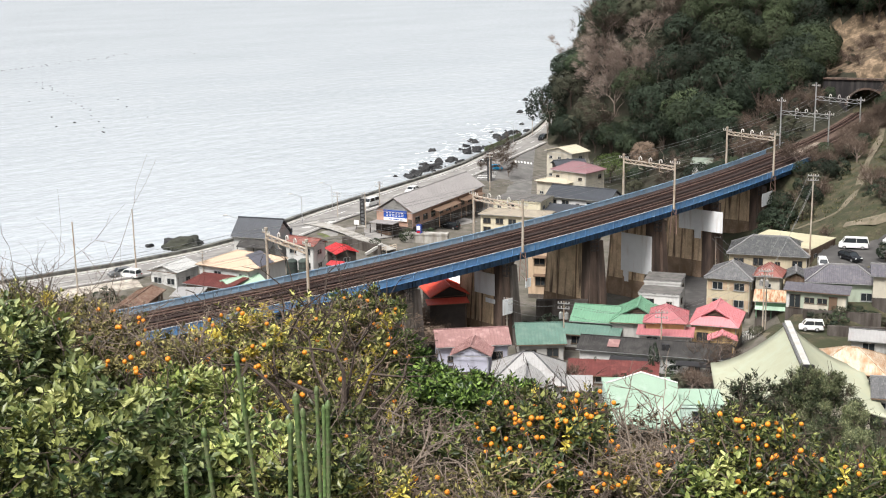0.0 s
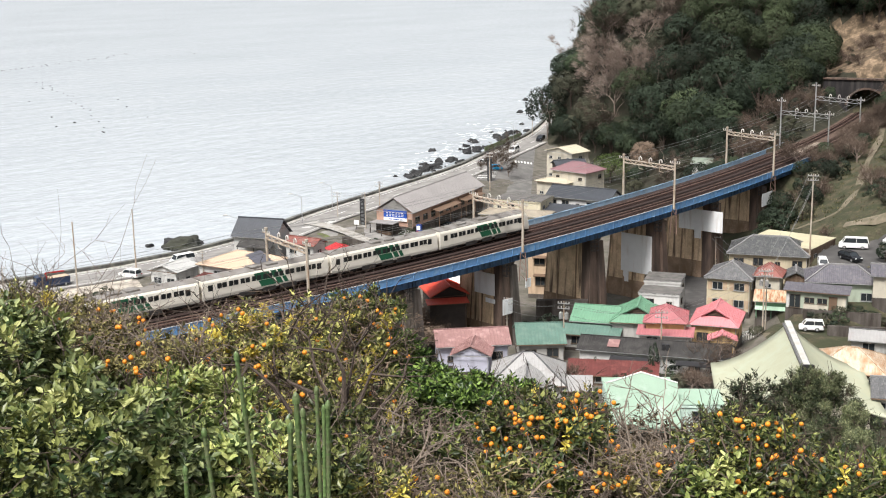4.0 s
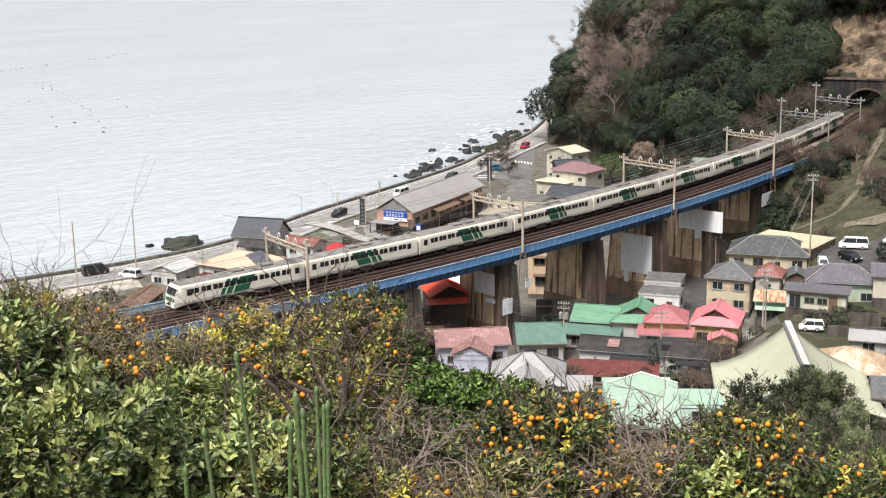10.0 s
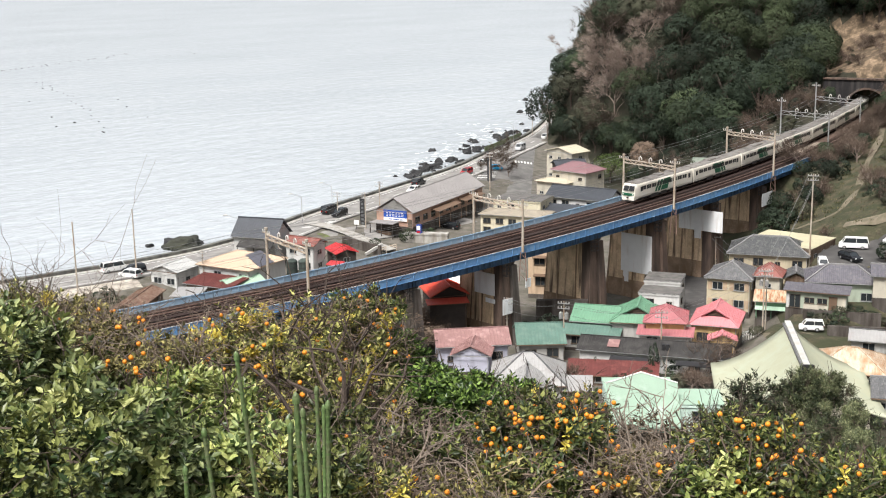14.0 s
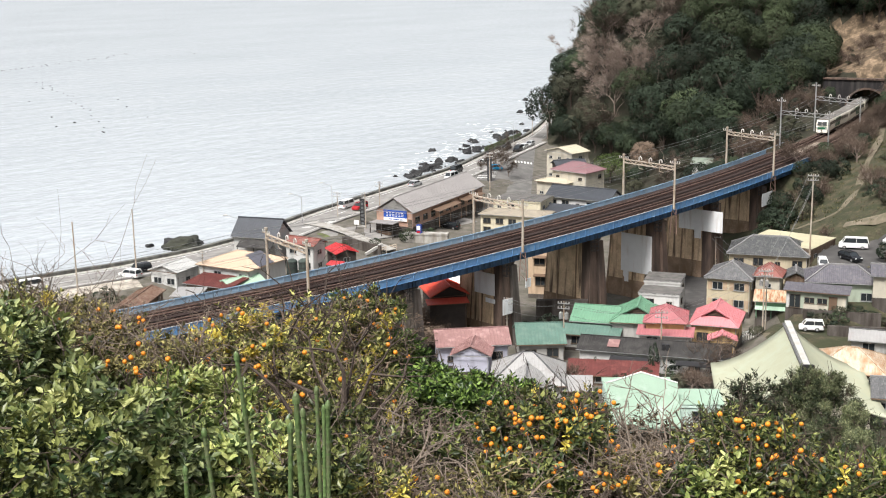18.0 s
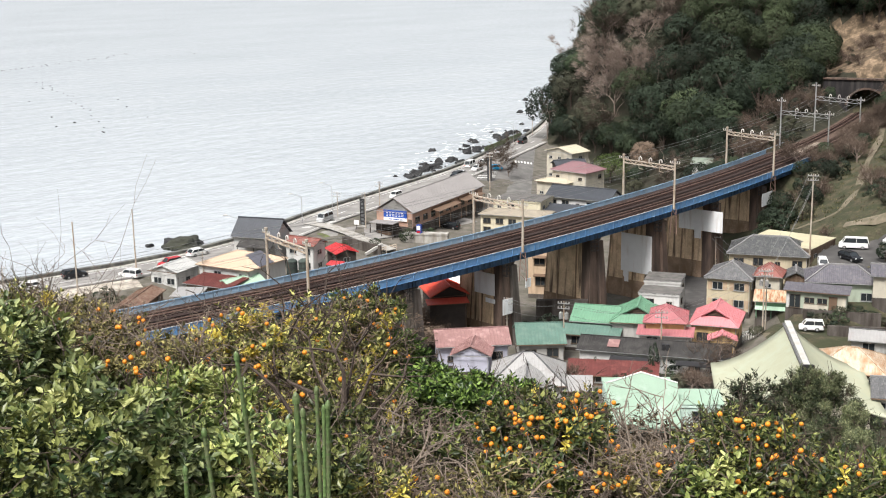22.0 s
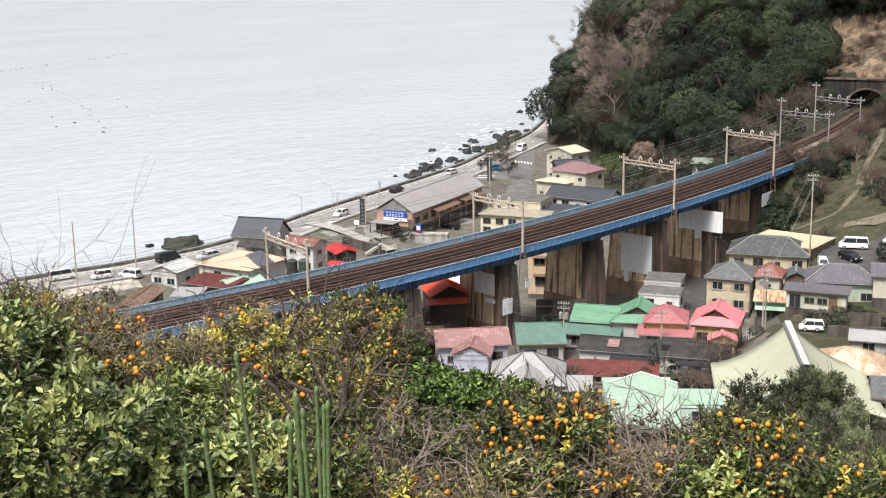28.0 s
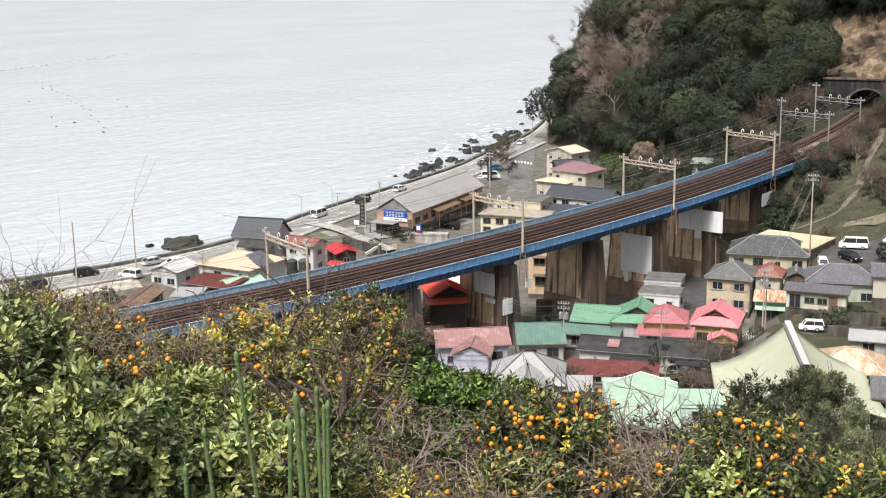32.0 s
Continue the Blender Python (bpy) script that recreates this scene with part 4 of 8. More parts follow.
        part("downpipe", bm, "trim_brown" if wall_m == "wall_dark" else "aluminium", root)
    if wins:
        fm = "bronze_frame" if rng.random() < 0.5 else "aluminium"
        floors = [0.9] if he < 4.6 else [0.9, he - 1.95]
        for z in floors:
            n = max(1, int(2 * wx / 2.7))
            for i in range(n):
                if n > 1 and rng.random() < 0.15:
                    continue
                ww, hh = (1.7, 1.3) if shutters else (1.1, 0.7) if wall_m == "wall_pale" else rng.choice(((1.7, 1.15), (1.7, 1.15), (0.9, 0.8), (1.7, 1.3)))
                if shutters:
                    for sx in (-1, 1):
                        bm = bmesh.new()
                        xc = -wx + (i + 0.5) * 2 * wx / n + sx * 1.22
                        box(bm, xc - 0.34, -wy - 0.07, z - 0.05, xc + 0.34, -wy + 0.02, z + 1.32)
                        part("shutter", bm, "wall_beige", root, "tan wooden shutter")
                window(root, ww, min(hh, he - z - 0.2), Matrix.Translation((-wx + (i + 0.5) * 2 * wx / n, -wy, z)), fm)
            n = max(1, int(2 * wy / 3.2))
            for sx, a in ((-1, -90), (1, 90)):
                for i in range(n):
                    if rng.random() < 0.35:
                        continue
                    window(root, 1.3, min(1.0, he - z - 0.2), pose(sx * wx, -wy + (i + 0.5) * 2 * wy / n, z, 0, 0, a), fm)
    return root


house("shed_house", 60.2, 215.1, 12.5, -38.2, 12.4, 10.7, 6.0, 0.3, "flat", "roof_yellow", "wall_brown",
      "cream metal flat roof shed with brown side wall")
house("house", 56.0, 212.0, 11.5, -18.4, 13.7, 9.0, 6.1, 2.3, "hip", "tile_dark", "wall_cream",
      "two-storey cream house with dark tiled hip roof")
house("house", 47.9, 204.0, 9.8, -23.3, 7.9, 8.0, 5.7, 2.1, "hip", "tile_grey", "wall_cream",
      "two-storey cream house with grey tiled hip roof", shutters=True)
house("house", 53.5, 201.9, 10.6, -22.0, 4.8, 5.0, 5.4, 1.7, "hip", "roof_redbrown", "wall_pale",
      "narrow cream house with faded red metal roof")
house("house", 58.2, 203.3, 11.8, -14.3, 4.2, 5.0, 3.4, 1.1, "gable_y", "tile_grey", "wall_brown",
      "small outhouse with grey tiled gable roof")
green_shed = house("shed", 52.4, 195.4, 10.6, -17.0, 5.9, 4.5, 2.9, 0.8, "shed", "roof_rust", "wall_green",
                   "green shed with rusted corrugated roof and a dark open front", wins=False)
# Dark sheet on the solid wall paints the shade of an open front.
bm = bmesh.new()
box(bm, -2.3, -1.83, 0.05, 2.1, -1.78, 1.75)
part("opening", bm, "wall_dark", green_shed, "dark open front")
for x in (-2.35, -0.1, 2.15):
    bm = bmesh.new()
    box(bm, x - 0.06, -1.9, 0.0, x + 0.06, -1.78, 1.9)
    part("post", bm, "wall_green", green_shed)
bm = bmesh.new()
prism(bm, [(-2.6, -2.9, 1.75), (2.5, -2.9, 1.75), (2.5, -1.8, 2.1), (-2.6, -1.8, 2.1)], 0.08)
part("awning", bm, "roof_mint", green_shed, "faded green sheet awning")
house("house", 62.9, 194.2, 13.4, -14.5, 11.5, 8.0, 3.7, 2.0, "hip", "tile_slate", "wall_mint",
      "large single-storey house with grey tiled hip roof")
front = house("pent_roof", 57.5, 188.9, 13.4, -23.7, 9.9, 3.0, 3.1, 0.6, "shed", "tile_slate", "wall_mint",
              "low front wing with grey tiled pent roof, sliding windows and brown doors", wins=False)
for x, z, w, h in ((-3.2, 0.35, 1.7, 2.1), (-1.0, 1.2, 1.5, 0.9), (0.9, 1.2, 1.5, 0.9)):
    window(front, w, h, Matrix.Translation((x, -1.05, z)), "bronze_frame")
for x, w, m, n in ((-4.2, 0.5, "wall_white", "wall_panel"), (2.5, 1.3, "trim_brown", "sliding_door"), (3.85, 1.2, "wall_pale", "wall_panel"), (-0.05, 3.6, "wall_pale", "wall_panel")):
    bm = bmesh.new()
    box(bm, x - w / 2, -1.10, 0.3, x + w / 2, -1.02, 1.05 if w > 3 else 2.5)
    part(n, bm, m, front, "brown wooden sliding door" if m == "trim_brown" else "pale wall panel")
house("house", 40.7, 182.1, 10.9, -19.5, 7.4, 8.5, 3.4, 2.2, "irimoya", "roof_pink", "wall_ochre",
      "house with bright pink hip-and-gable metal roof")
house("porch", 40.1, 175.7, 10.9, -10.8, 4.3, 2.5, 2.3, 0.9, "gable_y", "roof_pink", "wall_ochre",
      "small porch with a pink metal gable roof", wins=False)
house("house", 33.0, 181.6, 11.0, -12.0, 6.6, 7.0, 3.8, 1.8, "hip", "roof_crimson", "wall_ochre",
      "house with rose red metal hip roof and ochre wall")
house("lean_to", 32.3, 178.1, 11.0, -15.1, 8.3, 3.2, 2.4, 0.6, "shed", "roof_crimson", "wall_white",
      "low crimson metal lean-to roof beside the pink house")
house("house", 23.6, 187.6, 9.8, -17.9, 7.3, 8.0, 3.7, 1.6, "gable_x", "roof_green", "wall_grey",
      "house with long bright green metal roof")
house("house", 29.5, 185.3, 9.8, -14.3, 8.0, 8.5, 4.2, 2.2, "irimoya", "roof_green", "wall_grey",
      "house with bright green hip-and-gable roof")
house("house", 13.8, 178.0, 10.5, 0.8, 7.2, 9.0, 2.9, 1.9, "gable_x", "roof_dkgreen", "wall_grey",
      "house with ribbed dark green metal roof")
house("lean_to", 22.0, 182.4, 9.9, -17.9, 9.0, 3.2, 2.4, 0.8, "shed", "roof_dkgreen", "wall_grey",
      "low lean-to with weathered teal ribbed metal roof")
house("warehouse", 29.2, 168.6, 11.2, -17.9, 21.0, 6.8, 3.0, 1.1, "gable_x", "roof_black", "wall_white",
      "long white warehouse with black sheet roof")
house("row_house", 22.5, 162.4, 11.0, -10.7, 12.3, 4.5, 2.0, 0.8, "shed", "roof_maroon", "wall_brown",
      "low building with long maroon metal roof")
house("house", 10.7, 156.1, 12.3, -5.6, 9.8, 9.5, 2.7, 2.9, "hip", "roof_ribgrey", "wall_grey",
      "house with ribbed light grey metal roof", wins=False)
house("shed", 16.6, 152.8, 12.0, -6.1, 4.1, 4.0, 2.3, 0.8, "shed", "roof_ribgrey", "wall_grey",
      "grey ribbed roof annex shed")
house("house", 3.7, 170.5, 12.3, 5.0, 10.5, 7.0, 3.1, 1.5, "gable_x", "roof_rose", "wall_lavender",
      "house with faded rose metal roof and lavender wall")
house("wing", 3.8, 166.1, 12.3, -8.4, 5.7, 5.0, 2.8, 1.4, "gable_y", "roof_rose", "wall_lavender",
      "front wing with faded rose metal gable roof", wins=False)
house("house", 35.5, 200.3, 8.5, -18.8, 6.8, 5.0, 5.3, 0.3, "flat", "roof_flatgrey", "wall_white",
      "white two-tier house with grey flat roof")
house("house", 37.0, 205.7, 8.5, -17.9, 6.2, 6.0, 6.1, 0.3, "flat", "roof_flatgrey", "wall_white",
      "upper block of white house with grey flat roof")
# Solid dark walls of these two stand for the shade inside an open front.
house("pent_roof", 0.5, 186.3, 12.0, 10.2, 6.5, 2.4, 4.4, 0.3, "shed", "roof_orange", "wall_dark",
      "narrow red metal pent roof over a dark open front", wins=False)
house("house", 0.1, 191.0, 12.0, 14.4, 6.3, 7.0, 5.0, 1.6, "gable_y", "roof_orange", "wall_dark",
      "dark timber house with orange-red metal gable roof", wins=False)
house("shed", 2.5, 198.8, 12.0, 22.2, 3.1, 6.0, 3.5, 1.6, "shed", "trim_white", "wall_white",
      "white metal roof behind the red-roofed house", wins=False)
under = house("house", 18.1, 218.7, 9.0, -13.9, 5.4, 6.0, 8.5, 0.3, "flat", "roof_flatgrey", "wall_beige",
      "beige two-storey house under the railway bridge", wins=False)
for x, z, w, h in ((-0.6, 5.6, 1.9, 1.3), (-0.4, 1.9, 1.9, 1.7), (1.3, 5.8, 0.9, 0.9)):
    window(under, w, h, Matrix.Translation((x, -2.88, z)), "bronze_frame")
    bm = bmesh.new()
    prism(bm, [(x - w * 0.65, -3.6, z + h + 0.1), (x + w * 0.65, -3.6, z + h + 0.1), (x + w * 0.65, -2.86, z + h + 0.4), (x - w * 0.65, -2.86, z + h + 0.4)], 0.09)
    part("window_hood", bm, "trim_brown", under, "dark brown sheet hood over the window")
house("house", -48.9, 224.6, 10.0, -26.2, 6.7, 7.0, 3.3, 1.1, "gable_y", "roof_white", "wall_white",
      "small white house with pale gable roof")
house("house", -36.3, 223.4, 9.6, -30.5, 12.2, 11.3, 4.9, 1.9, "hip", "roof_tan", "wall_white",
      "white house with tan hip roof and solar panels")
house("shed", -39.7, 215.1, 9.8, -28.9, 10.0, 5.9, 3.0, 0.6, "shed", "roof_maroon", "wall_brown",
      "low shed with maroon metal roof")
house("shed", -35.5, 215.9, 9.8, 39.5, 7.3, 5.0, 2.8, 0.9, "gable_x", "roof_mint", "wall_white",
      "small house with light green metal roof")
house("shed", -43.6, 210.3, 9.6, -8.0, 5.2, 4.9, 2.6, 0.4, "shed", "roof_ribgrey", "wall_grey",
      "low shed with grey metal roof")
house("shed", -51.5, 207.4, 9.6, -7.8, 4.9, 12.8, 2.4, 0.8, "gable_y", "roof_brown", "wall_brown",
      "weathered shed with brown corrugated roof")
black_house = house("house", -34.8, 238.9, 10.6, -19.3, 9.7, 7.1, 5.5, 3.05, "gable_x", "tile_charcoal", "wall_white",
      "white seaside house with charcoal gable roof", wins=False)
bm = bmesh.new()
prism(bm, [(-2.6, -5.7, 4.1), (4.6, -5.7, 4.1), (4.6, -3.6, 5.1), (-2.6, -3.6, 5.1)], 0.12)
part("lean_to_roof", bm, "roof_black", black_house, "dark sheet lean-to roof")
for x in (-2.4, 1.0, 4.4):
    bm = bmesh.new()
    box(bm, x - 0.06, -5.6, -0.5, x + 0.06, -5.48, 4.1)
    part("post", bm, "wall_dark", black_house)
house("stall", -20.4, 233.2, 9.2, -25, 3.0, 2.0, 2.0, 0.4, "shed", "roof_red", "wall_dark", "small dark stall with a red sheet roof", wins=False)
house("house", -26.1, 235.6, 9.6, -31.6, 7.4, 4.5, 5.4, 1.0, "gable_x", "roof_redbrown", "wall_white",
      "narrow white house with brick-red gable roof")
house("kiosk", -19.6, 239.1, 9.8, -65.8, 6.5, 4.8, 2.8, 0.8, "gable_x", "roof_red", "wall_dark",
      "small kiosk with orange-red roof")
house("house", 15.7, 263.6, 9.4, -21.2, 14.9, 7.0, 4.9, 0.7, "hip", "roof_beige", "wall_beigeyellow",
      "beige flat-roofed house beside the bridge")
house("house", 18.0, 276.6, 9.8, -25.6, 11.3, 8.0, 5.2, 0.4, "flat", "roof_flatgrey", "wall_beigeyellow",
      "pale yellow house with flat grey roof")
house("house", 33.1, 304.2, 10.0, -42.4, 10.9, 8.4, 6.5, 1.8, "hip", "roof_dustpink", "wall_pale",
      "cream two-storey house with dusty pink hip roof")
house("house", 27.9, 303.3, 10.0, -35.8, 9.3, 6.0, 4.0, 0.6, "hip", "roof_cream", "wall_pale",
      "cream single-storey wing with cream roof")
house("house", 32.8, 327.6, 10.0, -48.7, 10.0, 6.9, 7.5, 1.2, "gable_y", "roof_cream", "wall_pale",
      "tall cream house with pale curved roof")
house("house", 32.3, 318.9, 10.0, 11.9, 8.3, 5.0, 5.5, 1.0, "gable_x", "tile_charcoal", "wall_dark",
      "house with charcoal roof behind the pink roof", wins=False)
house("house", 31.6, 278.2, 9.2, -32.4, 16.0, 7.3, 5.6, 2.0, "gable_x", "tile_charcoal", "wall_white",
      "white house with long charcoal gable roof")
house("house", 28.4, 271.8, 9.2, -23.2, 13.9, 5.0, 3.6, 0.9, "shed", "tile_charcoal", "wall_dark",
      "low wing with charcoal roof")
house("house", 31.9, 224.5, 9.0, -15.0, 2.4, 5.0, 6.2, 0.9, "gable_x", "roof_green", "wall_ochre",
      "ochre hut with teal green roof behind the pier")
house("house", 63.6, 305.3, 14.5, -25.2, 5.2, 5.0, 3.0, 1.0, "gable_x", "roof_huts", "wall_grey",
      "hut with pale green roof at the foot of the wooded hill")
house("house", 53.7, 160.3, 11.5, -20.8, 9.8, 9.0, 2.7, 2.2, "hip", "roof_rustpale", "wall_brown",
      "house with rust-streaked pale orange metal roof")
house("shed", 60.0, 171.9, 11.8, -19.9, 5.6, 5.0, 2.4, 1.0, "gable_x", "roof_ribgrey", "wall_grey",
      "shed with grey-green metal roof")
house("house", 70.0, 189.8, 15.0, -16.6, 8.0, 6.0, 3.8, 1.2, "gable_x", "tile_slate", "wall_pale",
      "pale house with grey tiled roof beside the car park")
house("house", 55.5, 148.2, 11.8, -15.7, 6.4, 7.0, 2.8, 1.6, "gable_x", "tile_grey", "wall_grey",
      "house with light grey tiled roof")

# ---------------------------------------------------------------- express train
CAR_L = 19.5
PROF = [(-1.36, 0.66), (-1.45, 1.1), (-1.45, 2.5), (-1.42, 3.0), (-1.3, 3.28)]
ROOFP = [(-1.3, 3.28), (-1.1, 3.42), (-0.6, 3.54), (0.0, 3.58)]


def loft(bm, ring, y0, y1, cap=True):
    a = [bm.verts.new((x, y0, z)) for x, z in ring]
    b = [bm.verts.new((x, y1, z)) for x, z in ring]
    n = len(ring)
    for k in range(n):
        j = (k + 1) % n
        bm.faces.new((a[k], a[j], b[j], b[k]))
    if cap:
        bm.faces.new(a[::-1])
        bm.faces.new(b)


def bogie(parent, y):
    bm = bmesh.new()
    for x in (-1.05, 1.05):
        box(bm, x - 0.12, y - 1.6, 0.35, x + 0.12, y + 1.6, 0.75)
    box(bm, -1.0, y - 0.3, 0.4, 1.0, y + 0.3, 0.8)
    b = part("bogie", bm, "train_under", parent)
    for dy in (-1.05, 1.05):
        for x in (-0.6, 0.6):
            bm = bmesh.new()
            beam(bm, (x - 0.06, y + dy, 0.43), (x + 0.06, y + dy, 0.43), 0.43, 14)
            part("wheel", bm, "rail_steel", b)


bm = bmesh.new()
box(bm, -0.012, -0.32, -0.33, 0.012, 0.32, 0.33)
T_PANE = data(bm, "window", "glass_train")
bm = bmesh.new()
box(bm, -0.012, -0.35, -0.4, 0.012, 0.35, 0.4)
T_DOORPANE = data(bm, "door_window", "glass_train")


def stripe(parent, side, y0, wide, slant, z0, z1):
    bm = bmesh.new()
    x = side * 1.447
    n = 3
    zs = [z0 + (z1 - z0) * k / n for k in range(n + 1)]
    ax, bx = (min(x, x + side * 0.012), max(x, x + side * 0.012))
    v = [[bm.verts.new((xx, yy, z)) for xx in (ax, bx) for yy in (y0 - slant * (z - 0.95), y0 + wide - slant * (z - 0.95))] for z in zs]
    for a, b in zip(v, v[1:]):
        for i, j in ((0, 1), (1, 3), (3, 2), (2, 0)):
            bm.faces.new((a[i], a[j], b[j], b[i]))
    bm.faces.new((v[0][0], v[0][1], v[0][3], v[0][2]))
    bm.faces.new((v[-1][0], v[-1][1], v[-1][3], v[-1][2]))
    part("stripe", bm, "train_green", parent, "slanted dark green stripe")


def coach(kind):
    """One coach, its nose towards +y. kind: mid, lead or tail."""
    root = thing("train_coach" if kind == "mid" else "train_cab_coach", Matrix(), "cream express train coach with slanted dark green stripes and dark windows", "train coach", "coaches of the express train")
    ring = [(x, z) for x, z in PROF] + [(-x, z) for x, z in reversed(PROF)]
    y0, y1 = -CAR_L / 2, CAR_L / 2
    bm = bmesh.new()
    if kind == "mid":
        loft(bm, ring, y0, y1)
    else:
        loft(bm, ring, y0, y1 - 1.1)
        a = [(x, y1 - 1.1, z) for x, z in ring]
        b = [(x * 0.9, y1 - (0.0 if z < 1.9 else 0.28 if z < 2.6 else 0.75), z if z > 1.0 else 0.45) for x, z in ring]
        va, vb = [bm.verts.new(p) for p in a], [bm.verts.new(p) for p in b]
        n = len(a)
        for k in range(n):
            j = (k + 1) % n
            bm.faces.new((va[k], va[j], vb[j], vb[k]))
        bm.faces.new(vb)
    part("body", bm, "train_cream", root)
    bm = bmesh.new()
    rr = ROOFP + [(-x, z) for x, z in reversed(ROOFP[:-1])]
    loft(bm, rr, y0 + 0.02, y1 - (0.0 if kind == "mid" else 0.9))
    part("roof", bm, "train_roof", root, "grey ribbed roof")
    for y in ((-1.2, 1.2) if kind == "mid" else (-4.5, 0.0)):
        bm = bmesh.new()
        box(bm, -0.8, y - 0.95, 3.5, 0.8, y + 0.95, 3.72)
        bmesh.ops.bevel(bm, geom=bm.edges[:], offset=0.08, segments=2, affect="EDGES")
        part("air_conditioner", bm, "train_roof", root, "grey roof air-conditioning unit")
    for k in range(6):
        bm = bmesh.new()
        y = -8.0 + k * 3.2
        box(bm, -0.25, y - 0.2, 3.56, 0.25, y + 0.2, 3.66)
        part("roof_vent", bm, "train_roof", root)
    # windows in pairs, a door near each end
    for side in (-1, 1):
        ys = []
        y = -6.9
        while y < 7.1:
            ys.append(y)
            y += 1.73
        for y in ys:
            for dy in (-0.375, 0.375):
                part("window", T_PANE, None, root, "", Matrix.Translation((side * 1.46, y + dy, 2.36)))
        for y in (-8.6, 8.2 if kind == "mid" else 7.6):
            bm = bmesh.new()
            box(bm, side * 1.45 - 0.01, y - 0.55, 0.98, side * 1.45 + 0.01, y + 0.55, 2.95)
            d = part("door", bm, "train_cream", root)
            part("door_window", T_DOORPANE, None, d, "", Matrix.Translation((side * 1.458, y, 2.25)))
        for y, wd in ((-1.2, 2.3), (1.35, 0.85), (2.45, 0.6)):
            stripe(root, side, y + 0.1, wd, 0.5, 1.98, 3.0)
            stripe(root, side, y + 0.25, wd, 0.5, 1.08, 1.93)
        bm = bmesh.new()
        box(bm, side * 1.40 - 0.02, y0 + 0.3, 0.66, side * 1.40 + 0.02, y1 - 1.4, 0.72)
        part("sill_band", bm, "train_under", root)
        for y, w in ((-3.2, 2.4), (0.2, 2.0), (3.2, 2.6)):
            bm = bmesh.new()
            box(bm, side * 1.25 - 0.15, y - w / 2, 0.3, side * 1.25 + 0.15, y + w / 2, 0.92)
            part("equipment_box", bm, "train_under", root, "dark underfloor equipment box")
    bm = bmesh.new()
    box(bm, -1.1, y0 + 0.4, 0.72, 1.1, y1 - 1.2, 0.97)
    part("underframe", bm, "train_under", root)
    for y in (-6.9, 6.9):
        bogie(root, y)
    ends = [(y0 - 0.25, y0)] if kind != "mid" else [(y0 - 0.25, y0), (y1, y1 + 0.25)]
    for a, b in ends:
        bm = bmesh.new()
        box(bm, -0.55, a, 1.05, 0.55, b, 3.2)
        part("gangway", bm, "black_steel", root, "dark gangway bellows")
    if kind != "mid":
        f = y1
        for x0, x1 in ((-1.08, -0.06), (0.06, 1.08)):
            bm = bmesh.new()
            v = [bm.verts.new(p) for p in ((x0, f - 0.21, 2.08), (x1, f - 0.21, 2.08), (x1 * 0.97, f - 0.56, 2.92), (x0 * 0.97, f - 0.56, 2.92))]
            u = [bm.verts.new(p.co + Vector((0, 0.09, 0.03))) for p in v]
            bm.faces.new(v[::-1]), bm.faces.new(u)
            for i in range(4):
                j = (i + 1) % 4
                bm.faces.new((v[i], v[j], u[j], u[i]))
            part("windscreen", bm, "glass_train", root, "dark windscreen")
        bm = bmesh.new()
        box(bm, -1.15, f - 0.08, 1.28, 1.15, f + 0.015, 1.72)
        part("nose_band", bm, "train_green", root, "dark green band across the nose")
        for x in (-0.95, 0.95):
            bm = bmesh.new()
            beam(bm, (x, f - 0.02, 1.5), (x, f + 0.05, 1.5), 0.13, 12)
            part("headlight", bm, "lamp_clear", root, "round headlight")
        bm = bmesh.new()
        box(bm, -1.2, f - 0.5, 0.25, 1.2, f - 0.05, 0.75)
        part("skirt", bm, "train_under", root)
        bm = bmesh.new()
        box(bm, -0.15, f - 0.2, 0.8, 0.15, f + 0.3, 1.05)
        part("coupler", bm, "train_under", root)
    else:
        for y in (-4.0, 4.0):
            bm = bmesh.new()
            for x in (-0.7, 0.7):
                bar(bm, (x, y, 3.8), (0, y + 0.9, 4.35), 0.05, 0.05)
                bar(bm, (x, y, 3.8), (x, y + 0.1, 3.5), 0.05, 0.05)
            bar(bm, (-0.8, y + 0.9, 4.35), (0.8, y + 0.9, 4.35), 0.06, 0.05)
            if y > 0:
                part("pantograph", bm, "wire_mat", root)
            else:
                bm.free()
    return root


LEAD = coach("lead")
MIDDLE = coach("mid")
COACHES = [LEAD, MIDDLE] + [copy_thing(MIDDLE, Matrix()) for _ in range(7)] + [copy_thing(LEAD, Matrix())]

